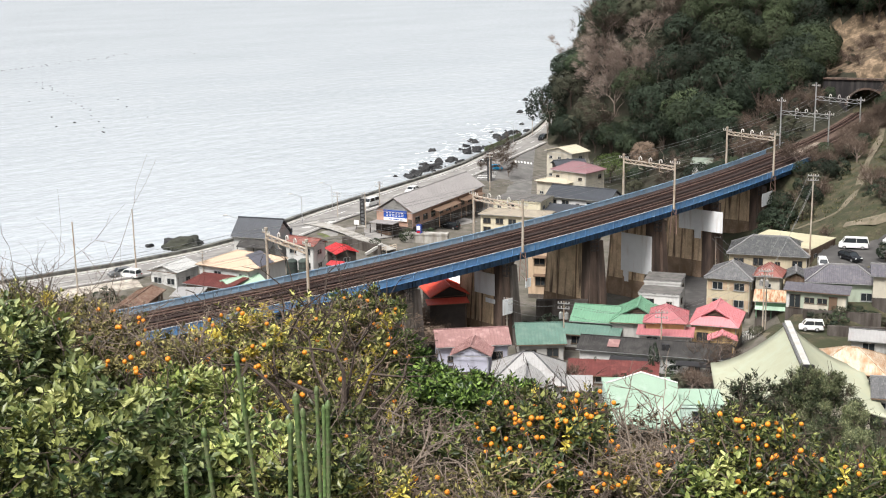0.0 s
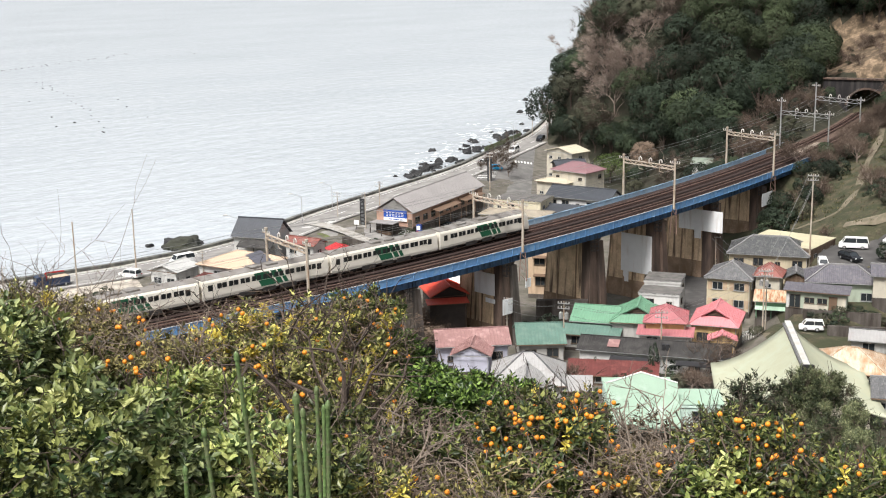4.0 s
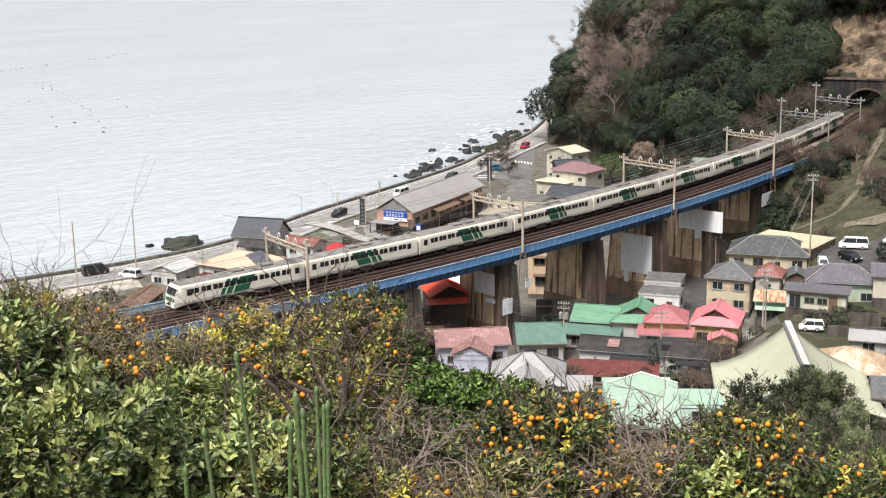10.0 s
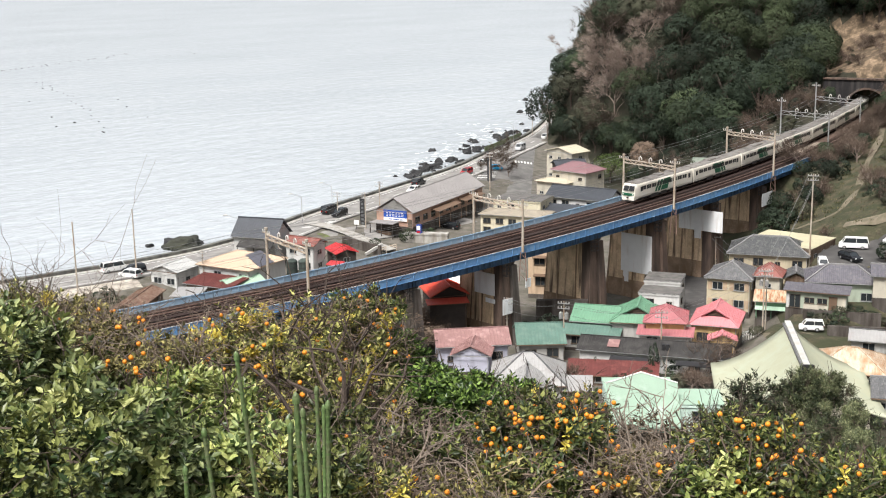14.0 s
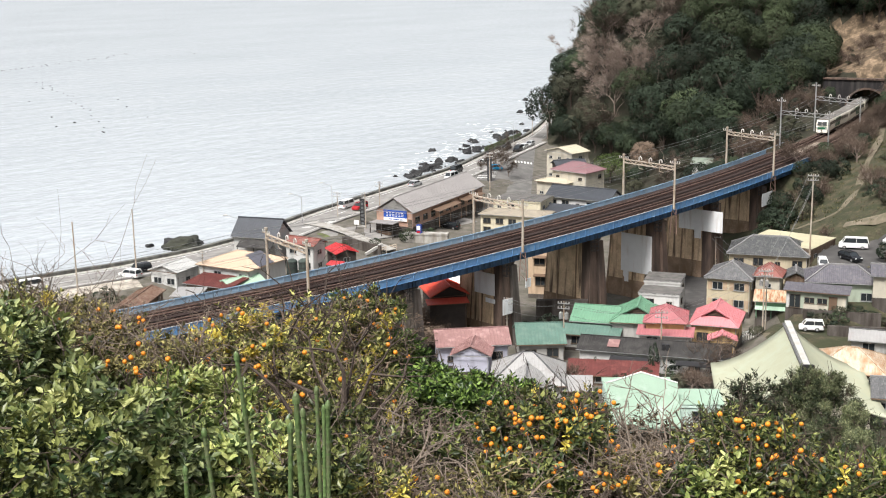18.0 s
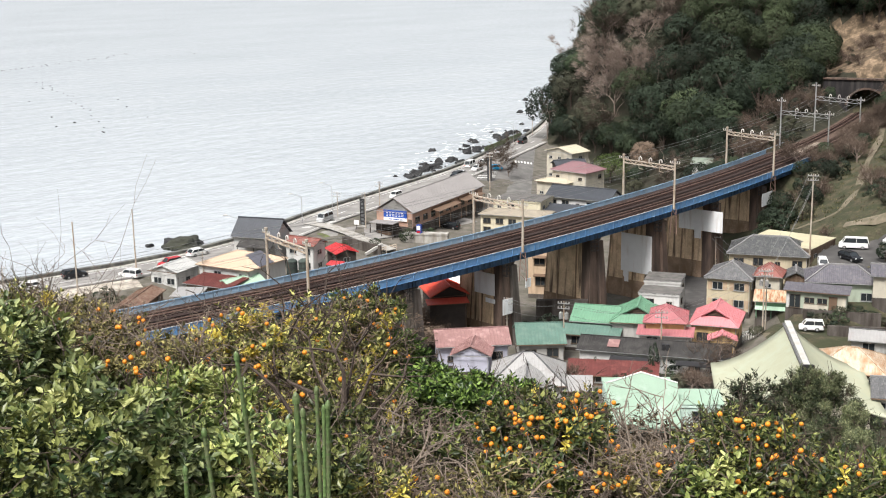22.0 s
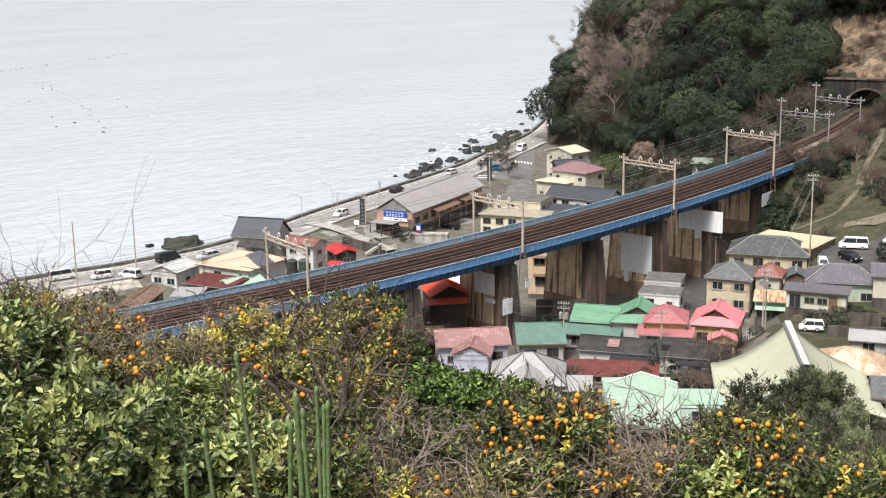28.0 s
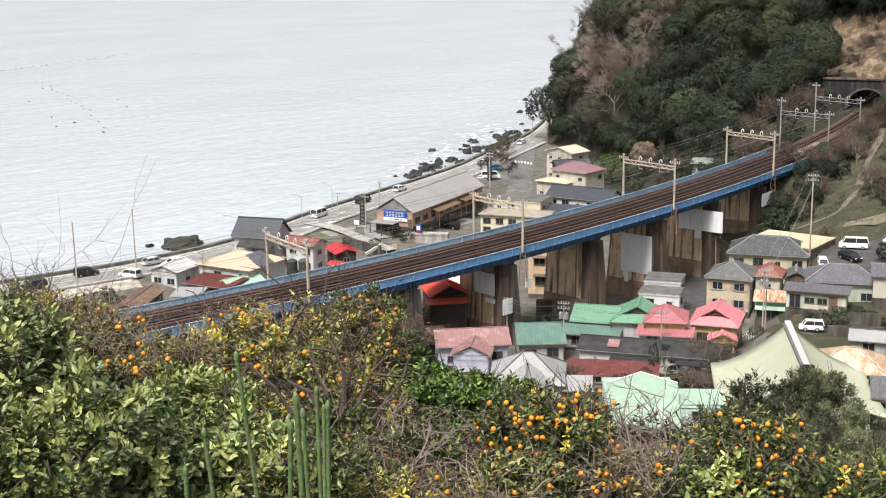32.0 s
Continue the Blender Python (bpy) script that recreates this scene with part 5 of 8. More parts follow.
# ---------------------------------------------------------------- vehicles
def vehicle(kind, paint, label, name="car"):
    """A parked or driving vehicle, its nose towards +y."""
    L, W, H, hood, roof0, roof1, belt = {
        "sedan": (4.5, 1.7, 1.46, 1.15, -1.5, 0.45, 0.92), "suv": (4.4, 1.78, 1.68, 1.1, -1.95, 0.5, 1.02),
        "kei": (3.4, 1.48, 1.62, 0.6, -1.6, 0.75, 0.98), "van": (4.7, 1.7, 1.98, 0.35, -2.25, 1.35, 1.15),
        "truck": (6.2, 2.0, 2.2, 0.25, 1.35, 2.6, 1.25)}[kind]
    root = thing(name, Matrix(), label, "car" if kind != "truck" else "truck")
    y0, y1 = -L / 2, L / 2
    bm = bmesh.new()
    x = W / 2
    low = [(-x * 0.97, 0.28), (-x, 0.55), (-x * 0.98, belt), (x * 0.98, belt), (x, 0.55), (x * 0.97, 0.28)]
    rows = []
    for y, k, up in ((y0, 0.93, -0.06), (y0 + 0.25, 1, 0), (y1 - hood, 1, 0), (y1 - 0.3, 0.97, -0.12), (y1, 0.9, -0.28)):
        rows.append([bm.verts.new((a * k, y, z + (up if z > 0.8 else 0))) for a, z in low])
    for a, b in zip(rows, rows[1:]):
        for i in range(6):
            j = (i + 1) % 6
            bm.faces.new((a[i], a[j], b[j], b[i]))
    bm.faces.new(rows[0][::-1]), bm.faces.new(rows[-1])
    body = part("body", bm, paint, root)
    if kind == "truck":
        bm = bmesh.new()
        box(bm, -x, 1.2, belt - 0.05, x, 2.9, H)
        part("cab", bm, paint, root)
        bm = bmesh.new()
        for a in ((-x, y0, -x + 0.06, 1.05), (x - 0.06, y0, x, 1.05), (-x + 0.06, y0, x - 0.06, y0 + 0.06)):
            box(bm, a[0], a[1], belt, a[2], a[3], belt + 0.45)
        part("cargo_bed", bm, paint, root)
        bm = bmesh.new()
        box(bm, -x + 0.07, 2.9, 1.4, x - 0.07, 2.93, 2.05)
        part("windscreen", bm, "glass", root)
    else:
        bm = bmesh.new()
        tw = x * 0.82
        rake0, rake1 = (0.25 if kind != "sedan" else 0.75), (0.45 if kind in ("van", "kei") else 0.7)
        base = [(-x * 0.95, roof0 - rake0, belt - 0.02), (x * 0.95, roof0 - rake0, belt - 0.02), (x * 0.95, roof1 + rake1, belt - 0.02), (-x * 0.95, roof1 + rake1, belt - 0.02)]
        top = [(-tw, roof0, H - 0.06), (tw, roof0, H - 0.06), (tw, roof1, H - 0.06), (-tw, roof1, H - 0.06)]
        a, b = [bm.verts.new(p) for p in base], [bm.verts.new(p) for p in top]
        for i in range(4):
            j = (i + 1) % 4
            bm.faces.new((a[i], a[j], b[j], b[i]))
        bm.faces.new(b), bm.faces.new(a[::-1])
        part("glasshouse", bm, "glass", root, "dark tinted window band")
        bm = bmesh.new()
        box(bm, -tw - 0.02, roof0 - 0.03, H - 0.07, tw + 0.02, roof1 + 0.03, H)
        bmesh.ops.bevel(bm, geom=bm.edges[:], offset=0.03, segments=1, affect="EDGES")
        part("roof", bm, paint, root)
        for p, q in zip(base, top):
            bm = bmesh.new()
            bar(bm, p, q, 0.09, 0.09)
            part("pillar", bm, paint, root)
        ym = (roof0 + roof1) / 2
        for sx in (-1, 1):
            bm = bmesh.new()
            bar(bm, (sx * x * 0.955, ym, belt), (sx * (tw + 0.01), ym, H - 0.05), 0.1, 0.04)
            part("pillar", bm, paint, root)
    for sx in (-1, 1):
        for y in (y0 + 0.85, y1 - 0.85):
            bm = bmesh.new()
            beam(bm, (sx * (x - 0.19), y, 0.31), (sx * (x + 0.01), y, 0.31), 0.31, 14)
            t = part("wheel", bm, "rubber", root)
            bm = bmesh.new()
            beam(bm, (sx * (x - 0.1), y, 0.31), (sx * (x + 0.02), y, 0.31), 0.19, 10)
            part("rim", bm, "aluminium", t)
        bm = bmesh.new()
        box(bm, sx * x * 0.66 - 0.17, y1 - 0.12, 0.58, sx * x * 0.66 + 0.17, y1 - 0.005, 0.76)
        part("headlight", bm, "lamp_clear", root)
        bm = bmesh.new()
        box(bm, sx * x * 0.76 - 0.12, y0 - 0.012, 0.66, sx * x * 0.76 + 0.12, y0 + 0.1, 0.9)
        part("tail_light", bm, "lamp_red", root)
    for y, a in ((y1 + 0.0, 1), (y0, -1)):
        bm = bmesh.new()
        box(bm, -x * 0.86, min(y - 0.1, y + 0.04 * a), 0.3, x * 0.86, max(y - 0.1, y + 0.04 * a) if a > 0 else y + 0.1, 0.5)
        part("bumper", bm, "black_steel" if kind == "truck" else paint, root)
    return root


# ---------------------------------------------------------------- vegetation
def raw(name, V, F, *mats):
    me = bpy.data.meshes.new(name)
    me.from_pydata([tuple(v) for v in V], [], F)
    for m in mats:
        me.materials.append(MATS[m])
    return me


def limb(bm, rng, p, q, r, depth, ends, grow=(0.45, 0.8)):
    """A crooked limb from p to q that forks."""
    m = p.lerp(q, 0.5) + Vector((rng.gauss(0, 1), rng.gauss(0, 1), rng.gauss(0, 0.6))) * (q - p).length * 0.09
    beam(bm, p, m, r, 5, r * 0.8)
    beam(bm, m, q, r * 0.8, 5, r * 0.55)
    ends.append(q)
    if depth > 0:
        for _ in range(rng.choice((2, 3))):
            d = (q - p) * rng.uniform(*grow)
            d.rotate(Euler((rng.gauss(0, 0.6), rng.gauss(0, 0.6), rng.gauss(0, 0.9))))
            limb(bm, rng, q, q + d, r * 0.55, depth - 1, ends, grow)


def big_tree(seed, h, rx, rz, leaf, label, n=13, per=270, size=0.37, category="tree", wide=0.34):
    """A broad evergreen: trunk with limbs, and a crown of rounded clumps, their leaves turned outwards."""
    rng = random.Random(seed)
    root = thing("tree", Matrix(), label, category, "trees of the wooded headland")
    bm = bmesh.new()
    beam(bm, (0, 0, -1.5), (rng.gauss(0, 0.2), rng.gauss(0, 0.2), h * 0.5), 0.07 * rx, 6, 0.045 * rx)
    for k in range(5):
        a = k * 1.26 + rng.gauss(0, 0.3)
        p = Vector((0, 0, h * rng.uniform(0.28, 0.48)))
        q = Vector((rx * 0.65 * math.cos(a), rx * 0.65 * math.sin(a), h * rng.uniform(0.6, 0.85)))
        m = p.lerp(q, 0.5) + Vector((rng.gauss(0, 0.1), rng.gauss(0, 0.1), 0.08)) * rx
        beam(bm, p, m, 0.035 * rx, 5, 0.026 * rx)
        beam(bm, m, q, 0.026 * rx, 4, 0.01 * rx)
    part("trunk", bm, "bark", root)
    V, F, shade = [], [], []
    ry = rx * rng.uniform(0.85, 1.1)
    for k in range(n):
        u = 1 - (k + 0.5) / n * 1.5
        a = k * 2.4 + rng.gauss(0, 0.25)
        r = math.sqrt(max(0, 1 - u * u))
        out = Vector((r * math.cos(a), r * math.sin(a), u))
        q = rng.uniform(0.5, 0.85)
        c = Vector((rx * q * out.x, ry * q * out.y, h - rz + rz * q * u))
        cr = rx * rng.uniform(0.36, 0.56)
        for _ in range(int(per * (cr / rx / 0.46) ** 2)):
            d = Vector((rng.gauss(0, 1), rng.gauss(0, 1), rng.gauss(0.25, 1))).normalized()
            if d.dot(out) < -0.2:
                d = (d + out * 1.2).normalized()
            p = c + Vector((d.x, d.y, d.z * 0.78)) * cr * rng.uniform(0.86, 1.05)
            nor = (d + Vector((rng.gauss(0, 0.25), rng.gauss(0, 0.25), rng.gauss(0.1, 0.22)))).normalized()
            axis = nor.cross(Vector((rng.gauss(0, 1), rng.gauss(0, 1), rng.gauss(0, 1)))).normalized()
            side = axis.cross(nor)
            l = size * rng.uniform(0.65, 1.3)
            i = len(V)
            V += [p - axis * l * 0.5, p + side * l * wide, p + axis * l * 0.5, p - side * l * wide]
            F.append((i, i + 1, i + 2, i + 3))
            shade += [tuple((d * 1.1 + out * 0.3).normalized())] * 4
    crown = smooth(raw("crown", V, F, leaf))
    crown.normals_split_custom_set_from_vertices(shade)
    part("crown", crown, None, root)
    return root


def bare_tree(seed, h, rx, label, twig_m="twig_pale", n=900, wide=0.04, group="bare trees of the wooded headland"):
    """A leafless tree: limbs and a haze of fine twigs."""
    rng = random.Random(seed)
    root = thing("bare_tree", Matrix(), label, "tree", group)
    bm = bmesh.new()
    ends = []
    beam(bm, (0, 0, -1.5), (0, 0, h * 0.35), 0.2, 6, 0.15)
    for _ in range(7):
        a = rng.uniform(0, 6.28)
        limb(bm, rng, Vector((0, 0, h * rng.uniform(0.2, 0.38))), Vector((rx * 0.7 * math.cos(a), rx * 0.7 * math.sin(a), h * rng.uniform(0.55, 0.9))), 0.09, 2, ends)
    part("trunk", bm, "twig_hill", root)
    V, F = [], []
    for _ in range(n):
        c = rng.choice(ends)
        d = Vector((c.x * 0.35, c.y * 0.35, 0.9)) + Vector((rng.gauss(0, 0.5), rng.gauss(0, 0.5), rng.gauss(0, 0.3)))
        p = c + Vector((rng.gauss(0, 0.4), rng.gauss(0, 0.4), rng.gauss(0, 0.4)))
        d = d.normalized() * rng.uniform(0.5, 1.3)
        s = d.cross(Vector((rng.gauss(0, 1), rng.gauss(0, 1), rng.gauss(0, 1)))).normalized() * wide
        i = len(V)
        V += [p - s, p + s, p + d]
        F.append((i, i + 1, i + 2))
    part("crown", raw("crown", V, F, twig_m), None, root)
    return root


WOOD = [big_tree(11, 9, 4.2, 3.6, "leaf_dark", "dark evergreen broadleaf tree on the headland"),
        big_tree(12, 12, 5.2, 4.8, "leaf_dark", "large dark evergreen tree on the headland", 16),
        big_tree(13, 8.5, 4.0, 3.4, "leaf_mid", "green broadleaf tree on the headland"),
        big_tree(14, 11, 5.0, 4.2, "leaf_mid", "broad green evergreen tree on the headland", 16),
        big_tree(15, 8, 4.0, 3.2, "leaf_olive", "dull olive tree on the headland"),
        bare_tree(16, 9, 4.0, "leafless grey-brown tree on the headland", "twig", 2600),
        bare_tree(17, 8, 3.8, "leafless pale brown tree on the headland", "twig_hill", 3000),
        bare_tree(20, 8, 3.8, "leafless pale brown thicket tree below the bridge", "twig_tan", 3600),
        big_tree(21, 12, 5.4, 4.4, "leaf_top", "tall light green evergreen tree on the headland", 18),
        big_tree(22, 12, 3.6, 5.4, "leaf_mid", "tall narrow evergreen tree on the headland", 16)]
rng = random.Random(5)
placed = []
first = [True] * len(WOOD)


def put_tree(k, x, y, s=1.0):
    m = pose(x, y, gz(x, y) - 0.3, 0, 0, rng.uniform(0, 360)) @ Matrix.Scale(s, 4)
    if first[k]:
        WOOD[k].matrix_basis = m
        first[k] = False
        return WOOD[k]
    ob = copy_thing(WOOD[k], m)
    ob.matrix_basis = m
    return ob


def wood_kind(x, y, z):
    """What grows at a spot of the headland: bare brown trees high on its seaward side, olive scrub below, evergreens elsewhere."""
    w = noise.noise((x * 0.05, y * 0.05, 7.0))
    if x < 9 + y * np.interp(z + 10, [24, 32, 38, 44, 53], [0.06, 0.08, 0.088, 0.107, 0.138]):
        return rng.choice((0, 4, 4, 2, 3, 5))
    if z > 46 and x < 60 + 20 * w:
        return rng.choice((0, 4, 2, 3, 6))
    if z > 27 and x < 66 + 25 * w:
        return rng.choice((6, 6, 6, 6, 5, 4, 0))
    if x < 52 + 20 * w:
        return rng.choice((5, 5, 4, 4, 0, 1, 6))
    return rng.choice((0, 1, 8, 3, 8, 9)) if w > -0.1 else rng.choice((0, 1, 1, 2, 3, 0))


cand = np.array([(rng.uniform(26, 152), rng.uniform(310, 480)) for _ in range(9000)])
c_z = ground(cand[:, 0], cand[:, 1])
c_in = coast_dist(cand[:, 0], cand[:, 1])
c_all = np.hypot(cand[:, :1] - TRK_P[None, :, 0], cand[:, 1:] - TRK_P[None, :, 1])
c_s, c_d = TRK_S[c_all.argmin(1)], c_all.min(1)
for (x, y), z, inl, s_near, d in zip(cand.tolist(), c_z, c_in, c_s, c_d):
    if len(placed) >= 360:
        break
    if z > 57 or y < np.interp(x, [20, 31, 48, 62, 76, 96, 112, 150], [470, 388, 350, 336, 322, 334, 338, 300]) + 1 or (d < 11 and s_near < 232) or inl < 8:
        continue
    if x < y * np.interp(z + 10, [24, 32, 38, 44, 53], [0.06, 0.08, 0.088, 0.107, 0.138]):
        continue
    if x > 0.297 * y and y < 379 - (x - 112) * 0.87:
        continue
    if any((x - a) ** 2 + (y - b) ** 2 < 4.7 ** 2 for a, b in placed):
        continue
    placed.append((x, y))
    put_tree(wood_kind(x, y, z), x, y, rng.uniform(0.85, 1.4))

# a round pale bare tree and a bright green mound at the foot of the hill
round_tree = big_tree(18, 8.5, 3.7, 3.3, "leaf_wintry", "round tree with dense pale brown winter twigs", 16, 620, 0.5, "tree", 0.07)
round_tree.matrix_basis = pose(53.0, 328, gz(53.0, 328) - 0.3)
hedge = big_tree(19, 8.0, 4.6, 3.8, "leaf_hedge", "bright green bushy tree behind the houses", 20, 190, 0.3)
hedge.matrix_basis = pose(44.2, 328, gz(44.2, 328) - 0.4)
for x, y, k, s in ((109.5, 300, 1, 0.8), (111, 294, 1, 0.8), (19.6, 354, 5, 0.62), (114, 304, 3, 0.9), (80, 262, 2, 0.6), (77, 252, 0, 0.55), (73.5, 247, 4, 0.6), (71, 241, 0, 0.5),
                   (63, 238, 0, 0.5), (66, 243, 1, 0.45), (62, 246, 0, 0.5), (68, 235, 4, 0.5), (95, 258, 0, 0.6), (99, 268, 0, 0.6),
                   (99, 281, 2, 0.6), (58, 262, 0, 0.6), (55, 270, 1, 0.6), (60, 276, 0, 0.6), (52, 280, 3, 0.6), (58, 318, 0, 0.7), (63, 315, 1, 0.6), (68, 312, 0, 0.7), (60, 306, 4, 0.6), (67, 302, 0, 0.6), (72, 313, 1, 0.7), (76, 305, 4, 0.6), (56, 311, 5, 0.7), (50, 320, 0, 0.6), (34.5, 386, 1, 0.8), (38, 396, 4, 1.1), (40, 401, 0, 1.2), (37, 377, 0, 0.85), (40.5, 369, 1, 0.85), (44, 361, 0, 0.85), (47.5, 354, 1, 0.85), (51.5, 350, 0, 0.85), (55.5, 346, 1, 0.85), (60, 341, 1, 0.85), (64, 322, 1, 0.8), (70, 324, 0, 0.9), (48, 312, 4, 0.5), (54, 300, 5, 0.6)):
    put_tree(k, x, y, s)
for k in range(9):
    x = 113 + 3.4 * k
    put_tree(rng.choice((0, 1, 3, 2)), x, 384 - (x - 112) * 0.87, rng.uniform(0.6, 0.95))
for x, y, s in ((13.5, 330, 0.55), (15.5, 333, 0.6), (17.5, 329, 0.5), (14.8, 337, 0.5)):
    put_tree(5, x, y, s)
for k in range(16):
    put_tree(rng.choice((0, 1, 0, 2)), 114 + 2.1 * k, 389 - (2.0 + 2.1 * k) * 0.87 + rng.uniform(0, 10), rng.uniform(0.6, 0.9))
for x, y, s in ((-9.6, 178, 1.15), (-12.5, 176, 1.2), (-15.5, 174, 1.2), (-8.0, 173.5, 1.05)):
    put_tree(7, x, y, s)

# ---------------------------------------------------------------- tunnel, gantries, wires
S_P = 228.0
ph = heading(S_P)
PORTAL = Matrix.Translation(trk(S_P, 0.2)) @ Matrix.Rotation(-ph, 4, "Z")
portal = thing("tunnel_portal", PORTAL, "dark stone tunnel portal with arched double-track mouth", "tunnel portal", kind="structure")
R_T, SPRING = 4.7, 1.9


def arch(n=18, r=R_T):
    return [(-r, -0.8)] + [(-r * math.cos(math.pi * k / n), SPRING + r * 0.86 * math.sin(math.pi * k / n)) for k in range(n + 1)] + [(r, -0.8)]


bm = bmesh.new()
A = arch()
outer = [(-11, -0.8)] + [(-11 + 24 * k / 18, 8.4) for k in range(19)] + [(13, -0.8)]
for y0 in (0.0, 1.2):
    a, b = [bm.verts.new((x, y0, z)) for x, z in A], [bm.verts.new((x, y0, z)) for x, z in outer]
    for i in range(len(A) - 1):
        bm.faces.new((a[i], a[i + 1], b[i + 1], b[i]))
    if y0 == 0.0:
        fa, fb = a, b
    else:
        for i in range(len(A) - 1):
            bm.faces.new((fa[i], fa[i + 1], a[i + 1], a[i]))
            bm.faces.new((fb[i], fb[i + 1], b[i + 1], b[i]))
part("portal_wall", bm, "portal_stone", portal, "dark stained stone face wall")
bm = bmesh.new()
box(bm, -11.4, -0.35, 8.4, 13.4, 1.4, 8.8)
part("coping", bm, "pier_dark", portal, "brown stone coping")
for k in range(19):
    a0, a1 = math.pi * k / 19, math.pi * (k + 0.94) / 19
    bm = bmesh.new()
    p = [(-r * math.cos(a), SPRING + r * 0.86 * math.sin(a)) for a in (a0, a1) for r in (R_T, R_T + 0.6)]
    v = [bm.verts.new((p[i][0], y, p[i][1])) for y in (-0.06, 0.04) for i in (0, 1, 3, 2)]
    for q in ((0, 1, 2, 3), (7, 6, 5, 4), (0, 4, 5, 1), (1, 5, 6, 2), (2, 6, 7, 3), (3, 7, 4, 0)):
        bm.faces.new([v[i] for i in q])
    part("arch_stone", bm, "pier_dark", portal)
bm = bmesh.new()
n = 24
prev = None
for k in range(n + 1):
    s = S_P + 1.0 + k * 5
    c, h = trk(s, 0.2), heading(s)
    row = [bm.verts.new(c + Vector((math.cos(h), -math.sin(h), 0)) * x + Vector((0, 0, z))) for x, z in arch(18, R_T + 0.02)]
    if prev:
        for i in range(len(row) - 1):
            bm.faces.new((prev[i], prev[i + 1], row[i + 1], row[i]))
    prev = row
bm.faces.new(prev)
mesh_thing("tunnel_lining", bm, "soot", "dark sooty tunnel lining behind the portal", "tunnel", kind="structure")


def gantry(s_near, s_far, h_near, h_far, style):
    """A catenary gantry across both tracks: two masts, a beam and its fittings."""
    pn, pf = trk(s_near, EDGE_NEAR + 0.3, -0.6), trk(s_far, EDGE_FAR - 0.6, -0.6)
    root = thing("catenary_gantry", Matrix.Translation(pf), "weathered concrete catenary gantry over the tracks" if style == "concrete" else "grey steel lattice catenary gantry", "gantry", "catenary gantries")
    inv = Matrix.Translation(-pf)
    r = 0.2 if style == "concrete" else 0.16
    m = "concrete_pole" if style == "concrete" else "aluminium"

    def gp(name, bm, material, label=""):
        bmesh.ops.transform(bm, matrix=inv, verts=bm.verts)
        return part(name, bm, material, root, label)
    for p, h in ((pn, h_near), (pf, h_far)):
        bm = bmesh.new()
        beam(bm, p, p + Vector((0, 0, h + 0.6)), r * 1.1, 10, r * 0.85)
        gp("mast", bm, m)
        bm = bmesh.new()
        beam(bm, p + Vector((0, 0, h + 0.5)), p + Vector((0, 0, h + 0.8)), r * 1.25, 10)
        gp("mast_cap", bm, m)
        bm = bmesh.new()
        q = (pn - pf).normalized()
        bar(bm, p - q * 1.1 + Vector((0, 0, h)), p + q * 1.1 + Vector((0, 0, h)), 0.1, 0.1)
        gp("cross_arm", bm, m)
        for e in (-1.0, -0.5, 0.5, 1.0):
            bm = bmesh.new()
            beam(bm, p + q * e + Vector((0, 0, h + 0.05)), p + q * e + Vector((0, 0, h + 0.38)), 0.09, 8)
            gp("insulator", bm, "insulator", "white porcelain insulator")
    z = min(h_near, h_far) - 0.4
    a, b = pf + Vector((0, 0, z)), pn + Vector((0, 0, z))
    b.z = a.z = max(a.z, b.z) if style == "concrete" else a.z
    if style == "concrete":
        bm = bmesh.new()
        bar(bm, a + Vector((0, 0, 0.25)), b + Vector((0, 0, 0.25)), 0.28, 0.16)
        gp("beam_chord", bm, m)
        bm = bmesh.new()
        bar(bm, a - Vector((0, 0, 0.35)), b - Vector((0, 0, 0.35)), 0.28, 0.16)
        gp("beam_chord", bm, m)
        for k in range(10):
            bm = bmesh.new()
            u0, u1 = a.lerp(b, k / 10), a.lerp(b, (k + 1) / 10)
            up = Vector((0, 0, 0.2 if k % 2 else -0.3))
            dn = Vector((0, 0, -0.3 if k % 2 else 0.2))
            bar(bm, u0 + up, u1 + dn, 0.12, 0.12)
            gp("beam_web", bm, m)
    else:
        for dz in (0.35, -0.45):
            bm = bmesh.new()
            bar(bm, a + Vector((0, 0, dz)), b + Vector((0, 0, dz)), 0.12, 0.1)
            gp("beam_chord", bm, m)
        for k in range(8):
            bm = bmesh.new()
            u0, u1 = a.lerp(b, k / 8), a.lerp(b, (k + 1) / 8)
            bar(bm, u0 + Vector((0, 0, 0.35 if k % 2 else -0.45)), u1 + Vector((0, 0, -0.45 if k % 2 else 0.35)), 0.07, 0.07)
            gp("beam_web", bm, m)
    # hooked hangers and cantilevers that hold the wires
    for o in (FAR_TRACK, (FAR_TRACK + NEAR_TRACK) / 2, NEAR_TRACK):
        k = (o - EDGE_FAR + 0.6) / (EDGE_NEAR - EDGE_FAR + 0.9)
        p = a.lerp(b, k)
        bm = bmesh.new()
        q = (b - a).normalized()
        pts = [p + Vector((0, 0, 0.2)), p + Vector((0, 0, 0.9)), p + q * 0.3 + Vector((0, 0, 1.15)), p + q * 0.6 + Vector((0, 0, 0.9)), p + q * 0.6 + Vector((0, 0, 0.6))]
        for u, v in zip(pts, pts[1:]):
            beam(bm, u, v, 0.09, 6)
        gp("hook_arm", bm, "insulator", "pale hooked wire support")
        if o != (FAR_TRACK + NEAR_TRACK) / 2:
            bm = bmesh.new()
            beam(bm, p, p + Vector((0, 0, -1.0)), 0.05, 6)
            beam(bm, p + Vector((0, 0, -1.0)), p + q * 0.9 + Vector((0, 0, -1.1)), 0.04, 6)
            gp("registration_arm", bm, m)
